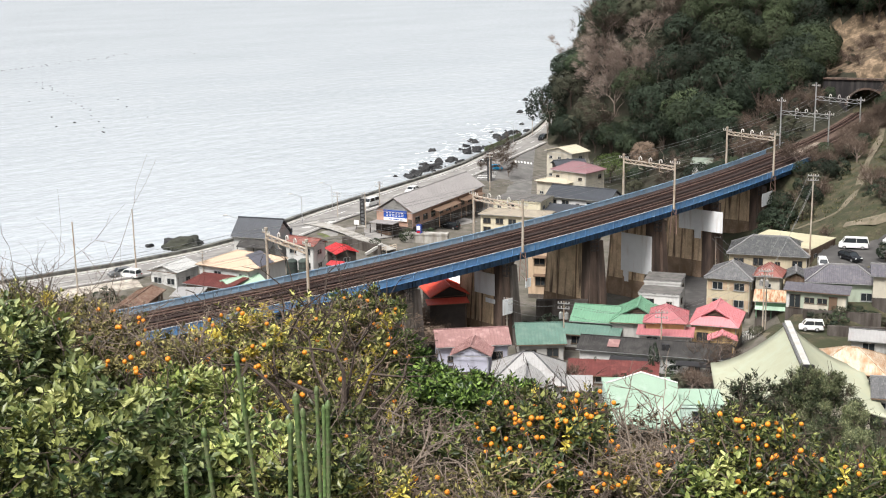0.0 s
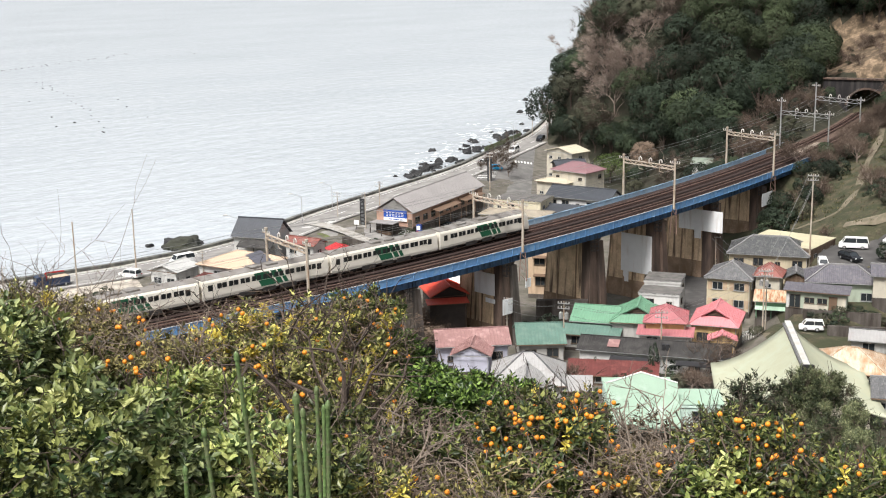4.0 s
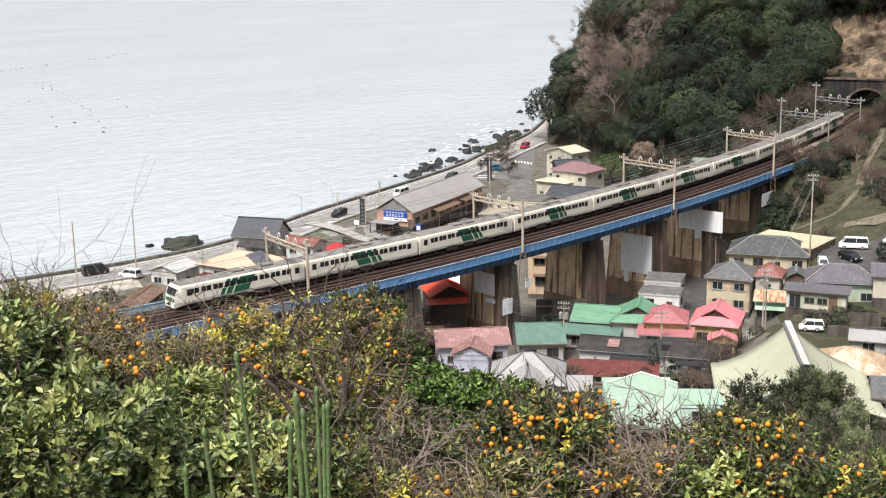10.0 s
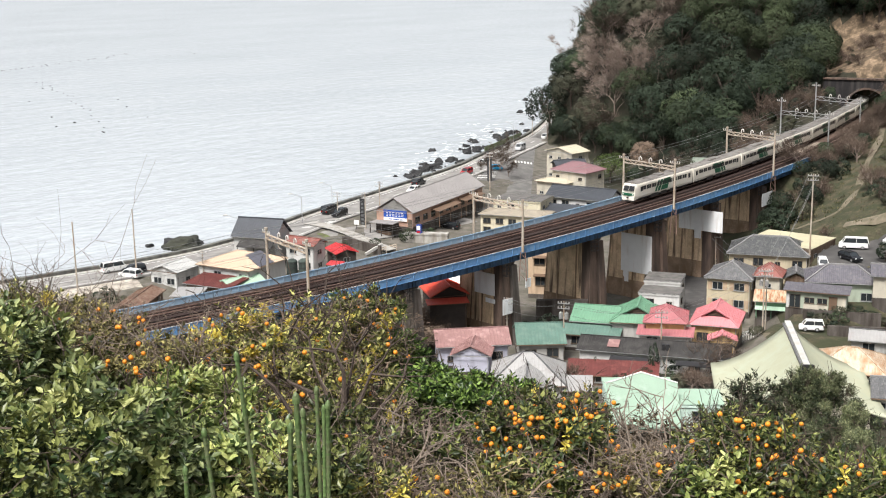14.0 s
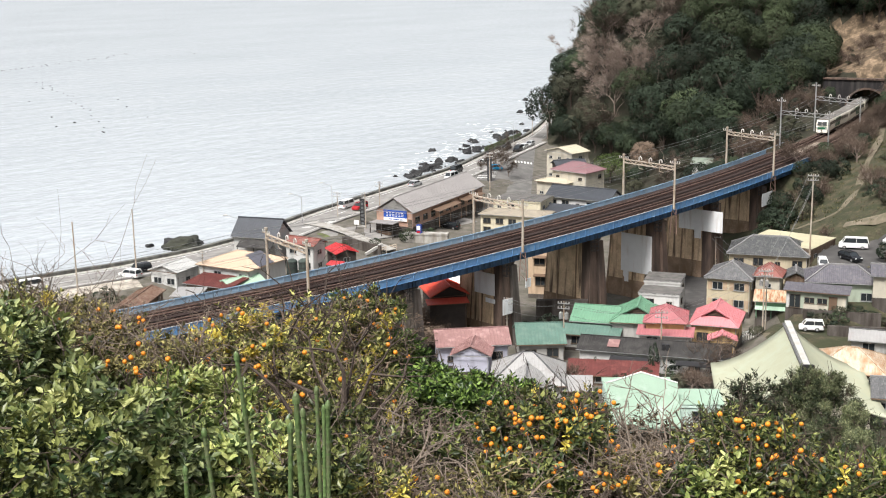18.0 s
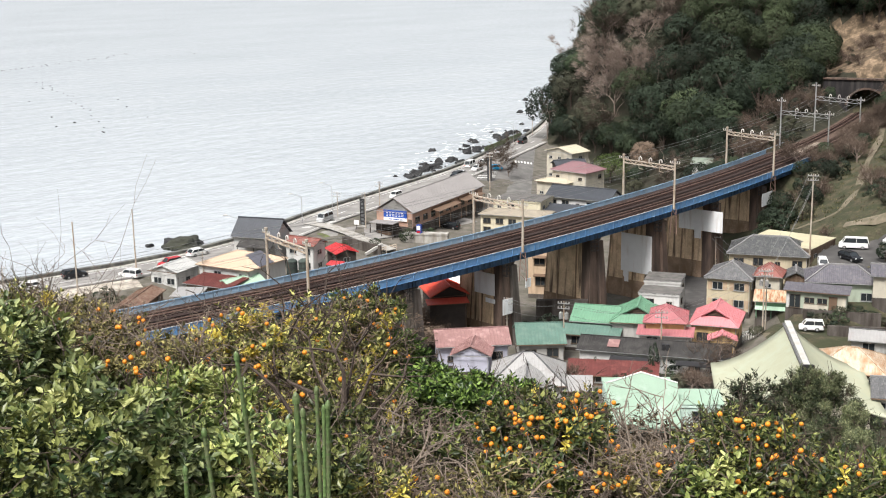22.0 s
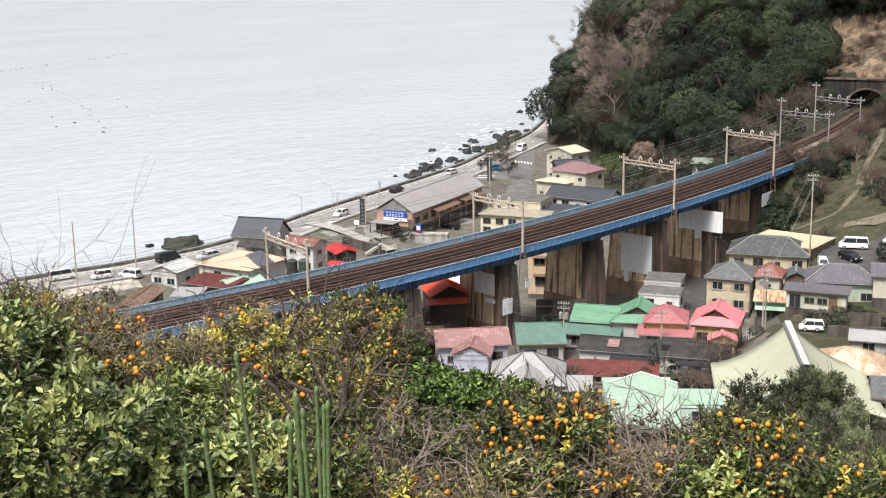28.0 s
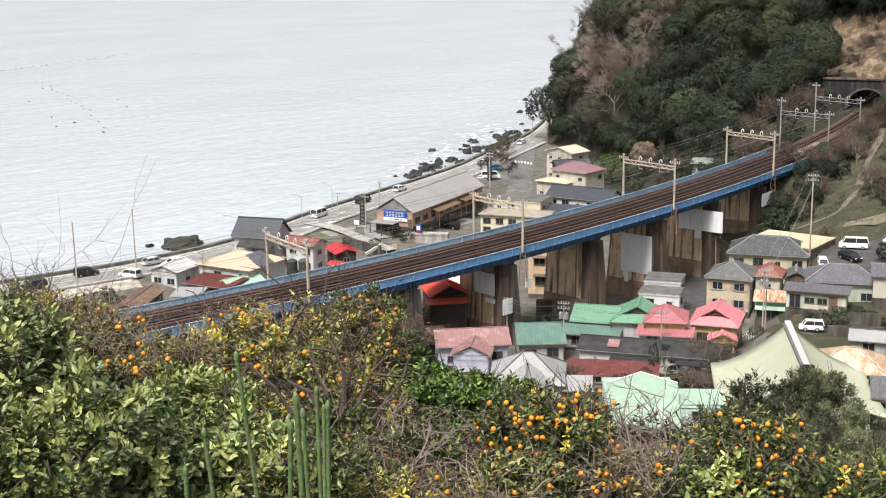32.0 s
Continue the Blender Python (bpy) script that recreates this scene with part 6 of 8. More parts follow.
    if style == "concrete":
        # raking lattice legs below the deck
        bm = bmesh.new()
        for dx in (-0.35, 0.35):
            bar(bm, pn + Vector((dx, 0, 0)), pn + Vector((dx * 1.6, 0.1, -4.6)), 0.12, 0.12)
        for k in range(4):
            bar(bm, pn + Vector((-0.4, 0, -1.1 * k)), pn + Vector((0.4, 0, -1.1 * (k + 1))), 0.07, 0.07)
        gp("mast_bracket", bm, "rail_steel", "rusty lattice bracket below the deck")
    return root


GANTRIES = [(-20.5, -20.0, 8.0, 7.5, "concrete"), (18.5, 19.5, 7.9, 7.5, "concrete"), (57.5, 58.7, 7.2, 7.2, "concrete"), (97.0, 98.7, 8.0, 7.6, "concrete"),
            (135.0, 138.5, 8.0, 7.6, "concrete"), (165.0, 168.0, 8.3, 10.3, "lattice"), (189.0, 194.0, 8.6, 11.0, "lattice")]
for g in GANTRIES:
    gantry(*g)


def wire(name, pts, sag, label, r=0.022, group="wires"):
    """A hanging wire through pts, one unbroken tube."""
    way = []
    for a, b in zip(pts, pts[1:]):
        a, b = Vector(a), Vector(b)
        for k in range(6):
            t = k / 6
            way.append(a.lerp(b, t) - Vector((0, 0, sag * 4 * t * (1 - t))))
    way.append(Vector(pts[-1]))
    bm = bmesh.new()
    prev = None
    for k, p in enumerate(way):
        d = (way[min(k + 1, len(way) - 1)] - way[max(k - 1, 0)]).normalized()
        u = d.cross(Vector((0, 0, 1))).normalized()
        v = u.cross(d)
        ring = [bm.verts.new(p + u * r * math.cos(q) + v * r * math.sin(q)) for q in (0.5, 2.6, 4.7)]
        if prev:
            for i in range(3):
                bm.faces.new((prev[i], prev[(i + 1) % 3], ring[(i + 1) % 3], ring[i]))
        prev = ring
    return mesh_thing(name, bm, "wire_mat", label, "wire", group=group)


S_G = [-60.0] + [g[0] for g in GANTRIES] + [226.0]
for o in (FAR_TRACK, NEAR_TRACK):
    wire("contact_wire", [trk(s, o, 5.2) for s in S_G], 0.05, "thin contact wire over the track", 0.02)
    wire("messenger_wire", [trk(s, o, 6.4) for s in S_G], 0.6, "messenger wire over the track", 0.02)
for o, z in ((EDGE_NEAR + 0.3, 7.6), (EDGE_FAR - 1.4, 7.5), (EDGE_FAR + 0.3, 7.5)):
    wire("feeder_wire", [trk(s, o, z) for s in S_G[:-1]], 0.5, "feeder wire along the mast tops", 0.028)

# panels on the piers
panel_on_pier(94.2, -1.85, -1.9, 20.0, 6.3, 6.8, (0.5, 1.6, 1.9), "side")
panel_on_pier(113.4, -1.85, -1.9, 21.4, 9.0, 3.9, (3.3, 4.7, 1.5), "side")
panel_on_pier(55.6, -1.85, -0.9, 20.7, 4.3, 3.4, None, "side")
panel_on_pier(55.6, -1.9, 1.5, 16.8, 2.0, 0.7, None, "side")
panel_on_pier(55.6, -2.2, 5.35, 17.1, 2.1, 2.4, None, "end")
panel_on_pier(132.4, -1.5, 5.35, 21.5, 4.6, 2.5, None, "end")
panel_on_pier(55.6, 2.2, 5.9, 19.7, 1.2, 1.4, None, "end")

# ---------------------------------------------------------------- temple, mint hall
temple = thing("temple", pose(43.4, 149.7, 11.0, 0, 0, -8.1), "temple hall with a sweeping pale green-cream roof", "temple")
bm = bmesh.new()
box(bm, -7.6, -8.0, -2, 7.6, 8.0, 3.2)
part("wall", bm, "wall_pale", temple)
for side in (-1, 1):
    bm = bmesh.new()
    n, L = 12, 9.3
    rows = []
    for k in range(n + 1):
        u = k / n
        x = side * (0.2 + 9.5 * u)
        z = 3.1 + 6.0 * (1 - u) ** 1.6
        rows.append([bm.verts.new((x, y, z + 0.55 * (abs(y) / L) ** 3 * u - d)) for d in (0, 0.25) for y in np.linspace(-L, L, 9)])
    for a, b in zip(rows, rows[1:]):
        for i in range(8):
            bm.faces.new((a[i], a[i + 1], b[i + 1], b[i]))
            bm.faces.new((a[9 + i], b[9 + i], b[10 + i], a[10 + i]))
        bm.faces.new((a[0], b[0], b[9], a[9]))
        bm.faces.new((a[8], a[17], b[17], b[8]))
    for i in range(8):
        bm.faces.new((rows[-1][i], rows[-1][i + 1], rows[-1][10 + i], rows[-1][9 + i]))
    me = data(bm, "roof_slope", "roof_temple")
    smooth(me)
    part("roof_slope", me, None, temple)
for sy in (-7.9, 7.9):
    bm = bmesh.new()
    t = [bm.verts.new((x, sy + y, z)) for y in (-0.1, 0.1) for x, z in ((-7.5, 3.1), (7.5, 3.1), (0, 7.2))]
    bm.faces.new(t[:3]), bm.faces.new(t[3:])
    for i, j in ((0, 1), (1, 2), (2, 0)):
        bm.faces.new((t[i], t[j], t[j + 3], t[i + 3]))
    part("gable", bm, "wall_pale", temple)
for x, w, z, h, m in ((0, 0.75, 9.0, 0.55, "concrete_pale"), (-0.5, 0.2, 8.95, 0.3, "tile_grey"), (0.5, 0.2, 8.95, 0.3, "tile_grey")):
    bm = bmesh.new()
    box(bm, x - w / 2, -9.5, z, x + w / 2, 9.7, z + h)
    part("ridge_cap", bm, m, temple, "pale tiled ridge")
bm = bmesh.new()
box(bm, -0.75, -9.9, 8.3, 0.75, -9.5, 9.9)
box(bm, -1.1, -9.85, 8.0, 1.1, -9.55, 8.7)
bmesh.ops.bevel(bm, geom=bm.edges[:], offset=0.12, segments=2, affect="EDGES")
part("ridge_ornament", bm, "black_steel", temple, "dark ridge-end tile ornament")

hall = house("hall", 22.9, 143.2, 12.5, -2, 8.2, 6.0, 5.0, 0.3, "flat", "roof_palemint", "wall_paleMint", "small hall with a steep pale mint front roof", False, 0.2)
bm = bmesh.new()
prism(bm, [(-4.1, -7.0, 2.6), (4.1, -7.0, 2.6), (4.1, -3.05, 6.5), (0, -2.05, 7.5), (-4.1, -3.05, 6.5)], 0.2)
part("front_slope", bm, "roof_palemint", hall, "steep pale mint front slope with a pointed top")
for p, q in (((-4.15, -3.05, 6.52), (0, -2.05, 7.52)), ((0, -2.05, 7.52), (4.15, -3.05, 6.52))):
    bm = bmesh.new()
    bar(bm, p, q, 0.22, 0.08)
    part("coping", bm, "trim_white", hall)
house("annex", 29.4, 140.6, 12.3, -5, 5.6, 5.5, 4.6, 0.3, "flat", "roof_palemint", "wall_paleMint", "flat-roofed pale mint annex of the hall")

house("wing", 10.2, 150.8, 12.3, -5.6, 6.6, 5.6, 2.75, 2.3, "gable_y", "roof_ribgrey", "wall_grey", "front wing with latticed gable and ribbed grey roof", False, 0.3)

# seaside restaurant: long gabled building with a blue board on its gable
rest = house("restaurant", -2.3, 281.2, 11.1, -27.6, 9.8, 35.2, 3.5, 3.05, "gable_y", "roof_greymetal", "wall_salmon", "long seaside restaurant with grey metal roof and salmon walls", False, 0.5)
rest["category"] = "restaurant"
for z0, z1, m, n in ((2.2, 3.75, "sign_blue", "sign_board"), (1.5, 2.2, "sign_white", "sign_board")):
    bm = bmesh.new()
    box(bm, -2.5, -17.42, z0, 3.1, -17.16, z1 - 0.01)
    b = part(n, bm, m, rest, "blue sign board with white writing bars" if m == "sign_blue" else "white lower sign board")
    if m == "sign_blue":
        for k, (x, w) in enumerate(((-1.9, 0.55), (-1.1, 0.5), (-0.4, 0.6), (0.4, 0.45), (1.1, 0.5), (1.8, 0.6))):
            for q, dz in enumerate((0.5, 0.85, 1.2)):
                bm = bmesh.new()
                box(bm, x + 0.06 * (q % 2), -17.44, z0 + dz - 0.3 + 0.04 * (k % 3), x + w - 0.08 * ((k + q) % 2), -17.421, z0 + dz - 0.16 + 0.04 * (k % 3))
                part("writing_bar", bm, "sign_white", b)
    else:
        for x, w in ((-1.2, 0.8), (-0.1, 1.4), (1.6, 0.7)):
            bm = bmesh.new()
            box(bm, x, -17.44, z0 + 0.24, x + w, -17.421, z0 + 0.42)
            part("writing_bar", bm, "sign_blue", b)
for k in range(9):
    y = -15 + k * 3.6
    window(rest, 1.9, 1.3, pose(4.4, y, 1.0, 0, 0, 90), "bronze_frame")
for y0, y1 in ((-9, 2), (4, 14)):
    bm = bmesh.new()
    prism(bm, [(4.5, y0, 2.85), (6.6, y0, 2.45), (6.6, y1, 2.45), (4.5, y1, 2.85)], 0.1)
    part("awning", bm, "trim_brown", rest, "brown lean-to awning along the side")
    for y in (y0 + 0.2, (y0 + y1) / 2, y1 - 0.2):
        bm = bmesh.new()
        bar(bm, (6.5, y, -1), (6.5, y, 2.4), 0.12, 0.12)
        part("awning_post", bm, "trim_brown", rest)
bm = bmesh.new()
box(bm, 3.3, -17.2, -0.5, 4.3, -17.1, 2.0)
part("door", bm, "bronze_frame", rest)
# dark boarding in the gable above the sign
bm = bmesh.new()
prism(bm, [(-3.6, -17.24, 3.8), (3.6, -17.24, 3.8), (0, -17.24, 6.15)], 0.06)
part("gable_boarding", bm, "wall_grey", rest, "weathered grey boarding in the gable")
# paved terrace before the gable, porch and walls below it
bm = bmesh.new()
box(bm, -4.6, -1.1, -2.4, 4.6, 1.1, -0.02)
box(bm, -4.7, -1.22, -0.3, 4.7, -1.02, 0.12)
mesh_thing("terrace", bm, "concrete", "weathered concrete terrace with a low kerb wall", "terrace", pose(-3.4, 261.9, 10.7, 0, 0, -10), kind="structure")
porch = thing("porch", pose(-12.4, 264.6, gz(-12.4, 264.6), 0, 0, -27.6), "open dark timber porch with a flat grey roof", "porch")
top = 12.5 - gz(-12.4, 264.6)
bm = bmesh.new()
box(bm, -2.9, -1.5, top, 2.9, 1.5, top + 0.14)
part("roof", bm, "roof_greymetal", porch)
# Added dark sheet that stands for the shade beneath the porch roof.
bm = bmesh.new()
box(bm, -2.8, 1.3, 0.0, 2.8, 1.4, top)
part("back_panel", bm, "wall_dark", porch)
for x in (-2.7, 0, 2.7):
    bm = bmesh.new()
    box(bm, x - 0.08, -1.4, -0.4, x + 0.08, -1.24, top)
    part("post", bm, "wall_dark", porch)
bm = bmesh.new()
box(bm, -2.2, 0.2, 0.0, 1.4, 0.9, 0.75)
part("bench", bm, "wall_brown", porch)
bm = bmesh.new()
prism(bm, [(-20.6, 253.6, 12.1), (-16.5, 251.7, 11.4), (-12.6, 249.9, 10.75), (-12.4, 250.3, 10.75), (-16.3, 252.1, 11.4), (-20.4, 254.0, 12.1)], 3.2)
mesh_thing("retaining_wall", bm, "pier_grey", "dark stained stone wall below the concrete lane", "wall", kind="structure")
bm = bmesh.new()
bar(bm, (-15.6, 248.6, 9.4), (-12.3, 251.0, 10.9), 0.35, 0.55)
mesh_thing("stair_parapet", bm, "concrete_pale", "pale concrete parapet beside the steps", "parapet")
sign = thing("notice_board", pose(-18.4, 266.5, gz(-18.4, 266.5), 0, 0, -20), "small white notice board on a post", "sign")
bm = bmesh.new()
box(bm, -0.05, -0.05, -0.4, 0.05, 0.05, 1.2)
part("post", bm, "black_steel", sign)
bm = bmesh.new()
box(bm, -0.55, -0.1, 1.0, 0.55, -0.051, 2.0)
part("board", bm, "sign_white", sign)
vend = thing("vending_machine", pose(-4.9, 261.4, 10.7, 0, 0, -27.6), "blue and red drinks vending machine by the wall", "vending machine")
bm = bmesh.new()
box(bm, -0.5, -0.4, 0, 0.5, 0.4, 1.83)
part("body", bm, "sign_blue", vend)
bm = bmesh.new()
box(bm, -0.42, -0.42, 0.8, 0.42, -0.401, 1.7)
part("display", bm, "sign_white", vend)
bm = bmesh.new()
box(bm, -0.42, -0.42, 0.15, 0.42, -0.401, 0.6)
part("panel", bm, "car_red", vend)

# ---------------------------------------------------------------- coast details
rng = random.Random(21)
ROCK = []
for k in range(4):
    bm = bmesh.new()
    bmesh.ops.create_icosphere(bm, subdivisions=3, radius=1.0)
    for v in bm.verts:
        n = noise.fractal(v.co * 1.3 + Vector((k * 9, 0, 0)), 1, 2, 4)
        v.co *= 1 + 0.55 * n
        v.co.z *= 0.8
    ROCK.append(data(bm, "rock", "rock"))


def rock(x, y, r):
    z = -0.15 * r
    mesh_thing("rock", ROCK[rng.randrange(4)], None, "dark wet sea rock", "rock", pose(x, y, z, 0, 0, rng.uniform(0, 360)) @ Matrix.Diagonal((r * 1.2, r, r * rng.uniform(0.9, 1.4), 1)), "rocks along the shore")


SHORE_ROCKS = [(-71.1, 300.6, 1.5), (-65.4, 303.2, 3.2), (-60.5, 302.8, 2.6), (-7.5, 401.6, 1.4), (-3.2, 445.2, 1.6), (-8.3, 396.4, 2.6), (-4.8, 406.8, 2.2),
               (-1.2, 408.6, 1.9), (3.6, 423.1, 2.2), (6.3, 416.9, 2.0), (9.7, 438.5, 2.2), (12.9, 447.3, 2.0), (16.0, 450.9, 2.0), (21.1, 474.5, 2.0),
               (24.7, 481.7, 1.7), (27.3, 489.2, 1.6), (34.4, 550.8, 1.8), (40.0, 597.8, 1.8), (-14.5, 393.9, 1.0), (19.7, 490.2, 1.0), (39.4, 558.2, 1.6)]
for x, y, r in SHORE_ROCKS:
    rock(x, y, r * 0.7)
for k in range(260):
    i = rng.randrange(len(SHORE))
    x, y = along(SHORE, -rng.uniform(1.5, 8) - abs(rng.gauss(0, 9)))[i]
    heap = 300 < y < 560 and noise.noise((x * 0.045, y * 0.045, 1.0)) > -0.25
    if y > 375 and heap or 305 < y < 345 and rng.random() < 0.3:
        rock(x, y, rng.uniform(0.4, 1.5))
for k in range(110):
    u = rng.random()
    x, y = -11 + 40 * u + rng.gauss(0, 1.5), 387 + 100 * u + abs(rng.gauss(0, 8))
    if noise.noise((x * 0.09, y * 0.05, 4.0)) > -0.12:
        rock(x, y, 0.35 + 1.4 * rng.random() ** 2)
# flat slab of rock with weed beyond the wall
bm = bmesh.new()
bmesh.ops.create_icosphere(bm, subdivisions=4, radius=1.0)
for v in bm.verts:
    v.co *= 1 + 0.3 * noise.fractal(v.co * 1.6, 1, 2, 4)
mat("weedy_rock", (0.03, 0.031, 0.028), 0.85, 0.35, 0.6, 6, 0.5, stain=(0.042, 0.044, 0.03), amount=0.5)
mesh_thing("rock", bm, "weedy_rock", "broad flat rock with green weed in the sea", "rock", pose(-62.3, 299, 0.0, 0, 0, 20) @ Matrix.Diagonal((4.6, 3, 2.8, 1)))
# surf about the rocks
mat("foam_mat", (0.62, 0.645, 0.66), 0.8, 0.1, 0.5, 3, 0.3)
bm = bmesh.new()
for x, y, r in [(x, y, r) for x, y, r in SHORE_ROCKS[3:]] + [(along(SHORE, -rng.uniform(3, 14))[i] + (rng.uniform(1, 2.5),)) for i in range(140, 215)] + [(-12 + 40 * u + rng.gauss(0, 2), 396 + 100 * u + abs(rng.gauss(0, 14)), 2.0) for u in [k / 60 for k in range(60)]]:
    for _ in range(4):
        a, d = rng.uniform(0, 6.28), r * rng.uniform(0.6, 2.4)
        c = Vector((x + d * math.cos(a), y + d * math.sin(a), 0.03 + rng.uniform(0, 0.03)))
        n = 9
        rx, ry = rng.uniform(0.3, 1.6), rng.uniform(0.15, 0.6)
        t = rng.uniform(-0.3, 0.6)
        vs = []
        for k in range(n):
            q = 2 * math.pi * k / n
            s = rng.uniform(0.5, 1.1)
            u, w = rx * s * math.cos(q), ry * s * math.sin(q)
            vs.append(bm.verts.new(c + Vector((u * math.cos(t) - w * math.sin(t), u * math.sin(t) + w * math.cos(t), 0))))
        bm.faces.new(vs)
mesh_thing("surf", bm, "foam_mat", "white surf around the shore rocks", "surf", kind="stuff")
# floats of the fixed nets far out
bm = bmesh.new()
bmesh.ops.create_uvsphere(bm, u_segments=10, v_segments=6, radius=0.55)
for v in bm.verts:
    v.co.z = v.co.z * 0.6 + 0.15
FLOAT = data(bm, "net_float", "black_steel")


def net_float(x, y, s=1.0):
    mesh_thing("net_float", FLOAT, None, "dark float of a fixed fishing net on the sea", "float", pose(x, y, 0) @ Matrix.Scale(s * 0.65, 4), "net floats")


for k in range(26):
    u = k / 25
    net_float(-280 + 50 * u + rng.gauss(0, 2), 812 + 125 * u + rng.gauss(0, 6), rng.uniform(0.9, 1.6))
for k in range(20):
    u = k / 19
    net_float(-232 + 94 * u + rng.gauss(0, 1.5), 735 - 215 * u ** 1.15 + rng.gauss(0, 4), rng.uniform(0.7, 1.3))
for x, y in ((-226, 983), (-178, 932), (-217, 697), (-160, 633), (-148, 600), (-129, 559), (-173, 565), (-204, 632), (-157, 544), (-161, 531), (-136, 511), (-192, 915)):
    net_float(x, y, rng.uniform(1.0, 1.7))

# ---------------------------------------------------------------- paving
mat("tank_net", (0.05, 0.064, 0.056), 0.95, 0.4, 1.5, 14, 0.5)
mat("lawn_green", (0.10, 0.12, 0.04), 0.95, 0.4, 0.5, 6, 0.5, stain=(0.09, 0.085, 0.04))
mat("dirt", (0.165, 0.138, 0.102), 0.95, 0.25, 0.5, 12, 0.3, stain=(0.12, 0.105, 0.07), amount=0.45)
drape("lane", [(44, 232), (50, 232), (45, 206), (39.4, 206)], "asphalt_dark", "dark asphalt lane under the bridge", "lane")
drape("lane", [(39.4, 206), (45, 206), (44.2, 168), (41.2, 168)], "asphalt_dark", "narrow asphalt village lane", "lane", 0.07)
drape("car_park", [(61.5, 200), (77, 199), (80, 215), (65, 217)], "asphalt_dark", "small asphalt car park above the houses", "car park")
drape("car_park", [(7, 322), (18, 322), (20, 351), (10.6, 345)], "asphalt_mid", "asphalt car park beside the coast road", "car park", 0.08)
drape("street", [(15.5, 308), (21.8, 308), (29, 385), (24.6, 385)], "asphalt_mid", "asphalt street up to the coast road", "street", 0.1)
drape("gravel_yard", [(-90, 186), (-51, 214), (-57, 227), (-90, 206)], "gravel", "pale gravel yard beside the coast road", "yard", 0.05)
drape("car_park", [(-20, 255), (8, 282), (3, 288), (-26, 262)], "asphalt", "asphalt yard in front of the restaurant", "car park", 0.06)
way = [(66.0, 231.5), (69.0, 230.8), (71.8, 230.4), (74.0, 230.8), (76.6, 234.2), (78.4, 237.2), (80.2, 240.5), (82.7, 246), (85.4, 252), (88.5, 258), (91, 262.5), (93.2, 267), (95.5, 273)]
for k, ((ax, ay), (bx, by)) in enumerate(zip(way, way[1:])):
    wa, wb = 0.55 + 0.2 * math.sin(k * 2.1), 0.55 + 0.2 * math.sin(k * 2.1 + 2.1)
    drape("path", [(ax - wa, ay + wa), (ax + wa, ay - wa), (bx + wb, by - wb), (bx - wb, by + wb)], "dirt", "trodden dirt path up the scrub slope", "path", 0.12, 1.5)
way = [(63.5, 229.6), (66.8, 227.0), (70.0, 224.0), (72.6, 221.6), (76.4, 218.6), (80.5, 216.6)]
for (ax, ay), (bx, by) in zip(way, way[1:]):
    drape("dirt_road", [(ax - 0.7, ay - 0.8), (bx - 0.7, by - 0.8), (bx + 0.7, by + 0.8), (ax + 0.7, ay + 0.8)], "dirt", "pale dirt road above the car park", "road", 0.1, 1.5)
drape("car_park", [(-53.5, 232.5), (-38.5, 246.5), (-35.5, 241), (-50.5, 227)], "asphalt_dark", "new dark asphalt lot beside the coast road", "car park", 0.25)
drape("lawn", [(-26.5, 260.5), (-22, 263), (-16.5, 257.2), (-22.5, 254.5)], "lawn_green", "rough grass patch below the road", "lawn", 0.05)


def guard_fence(name, p, q, h, n, label, material="trim_white"):
    """Posts and two rails between two points."""
    p, q = Vector(p), Vector(q)
    root = thing(name, Matrix.Translation(p), label, "fence")
    for k in range(n + 1):
        c = (q - p) * (k / n)
        bm = bmesh.new()
        bar(bm, c - Vector((0, 0, 0.6)), c + Vector((0, 0, h)), 0.12, 0.12)
        part("post", bm, material, root)
    for z in (h * 0.55, h * 0.95):
        bm = bmesh.new()
        bar(bm, Vector((0, 0, z)), q - p + Vector((0, 0, z)), 0.06, 0.2)
        part("rail", bm, material, root)
    return root


ramp = drape("lane", [(-33, 271.5), (-31, 274.5), (-9.5, 254), (-11.5, 251.5)], "concrete", "pale concrete lane down from the coast road", "lane", 0.5)
for a, b in (((-33, 271.5), (-11.5, 251.5)), ((-31, 274.5), (-9.5, 254))):
    guard_fence("guard_fence", (*a, gz(*a) + 0.5), (*b, gz(*b) + 0.5), 1.0, 14, "weathered grey guard fence along the concrete lane", "concrete_pole")
guard_fence("guard_fence", (45.5, 186.5, gz(45.5, 186.5)), (47.8, 188.5, gz(47.8, 188.5)), 1.3, 5, "white pipe fence beside the village lane")
for k in range(4):
    a, b = (56 + 8 * k, 178.3 - 1.6 * k), (64 + 8 * k, 176.7 - 1.6 * k)
    bm = bmesh.new()
    bar(bm, (0, 0, 0.3), (b[0] - a[0], b[1] - a[1], 0.3), 0.35, 2.6)
    mesh_thing("garden_wall", bm, "pier_grey", "dark weathered concrete garden wall", "wall", Matrix.Translation((*a, gz(*a))))
for a, b in (((60.5, 197.3), (72, 194.2)), ((55, 187.5), (66, 184.4)), ((46.5, 199.8), (48.8, 206)), ((38.8, 170), (38.9, 186))):
    bm = bmesh.new()
    bar(bm, (0, 0, 0.4), (b[0] - a[0], b[1] - a[1], 0.4), 0.25, 2.2)
    mesh_thing("garden_wall", bm, "pier_grey", "dark grey concrete block garden wall", "wall", Matrix.Translation((*a, gz(*a))))
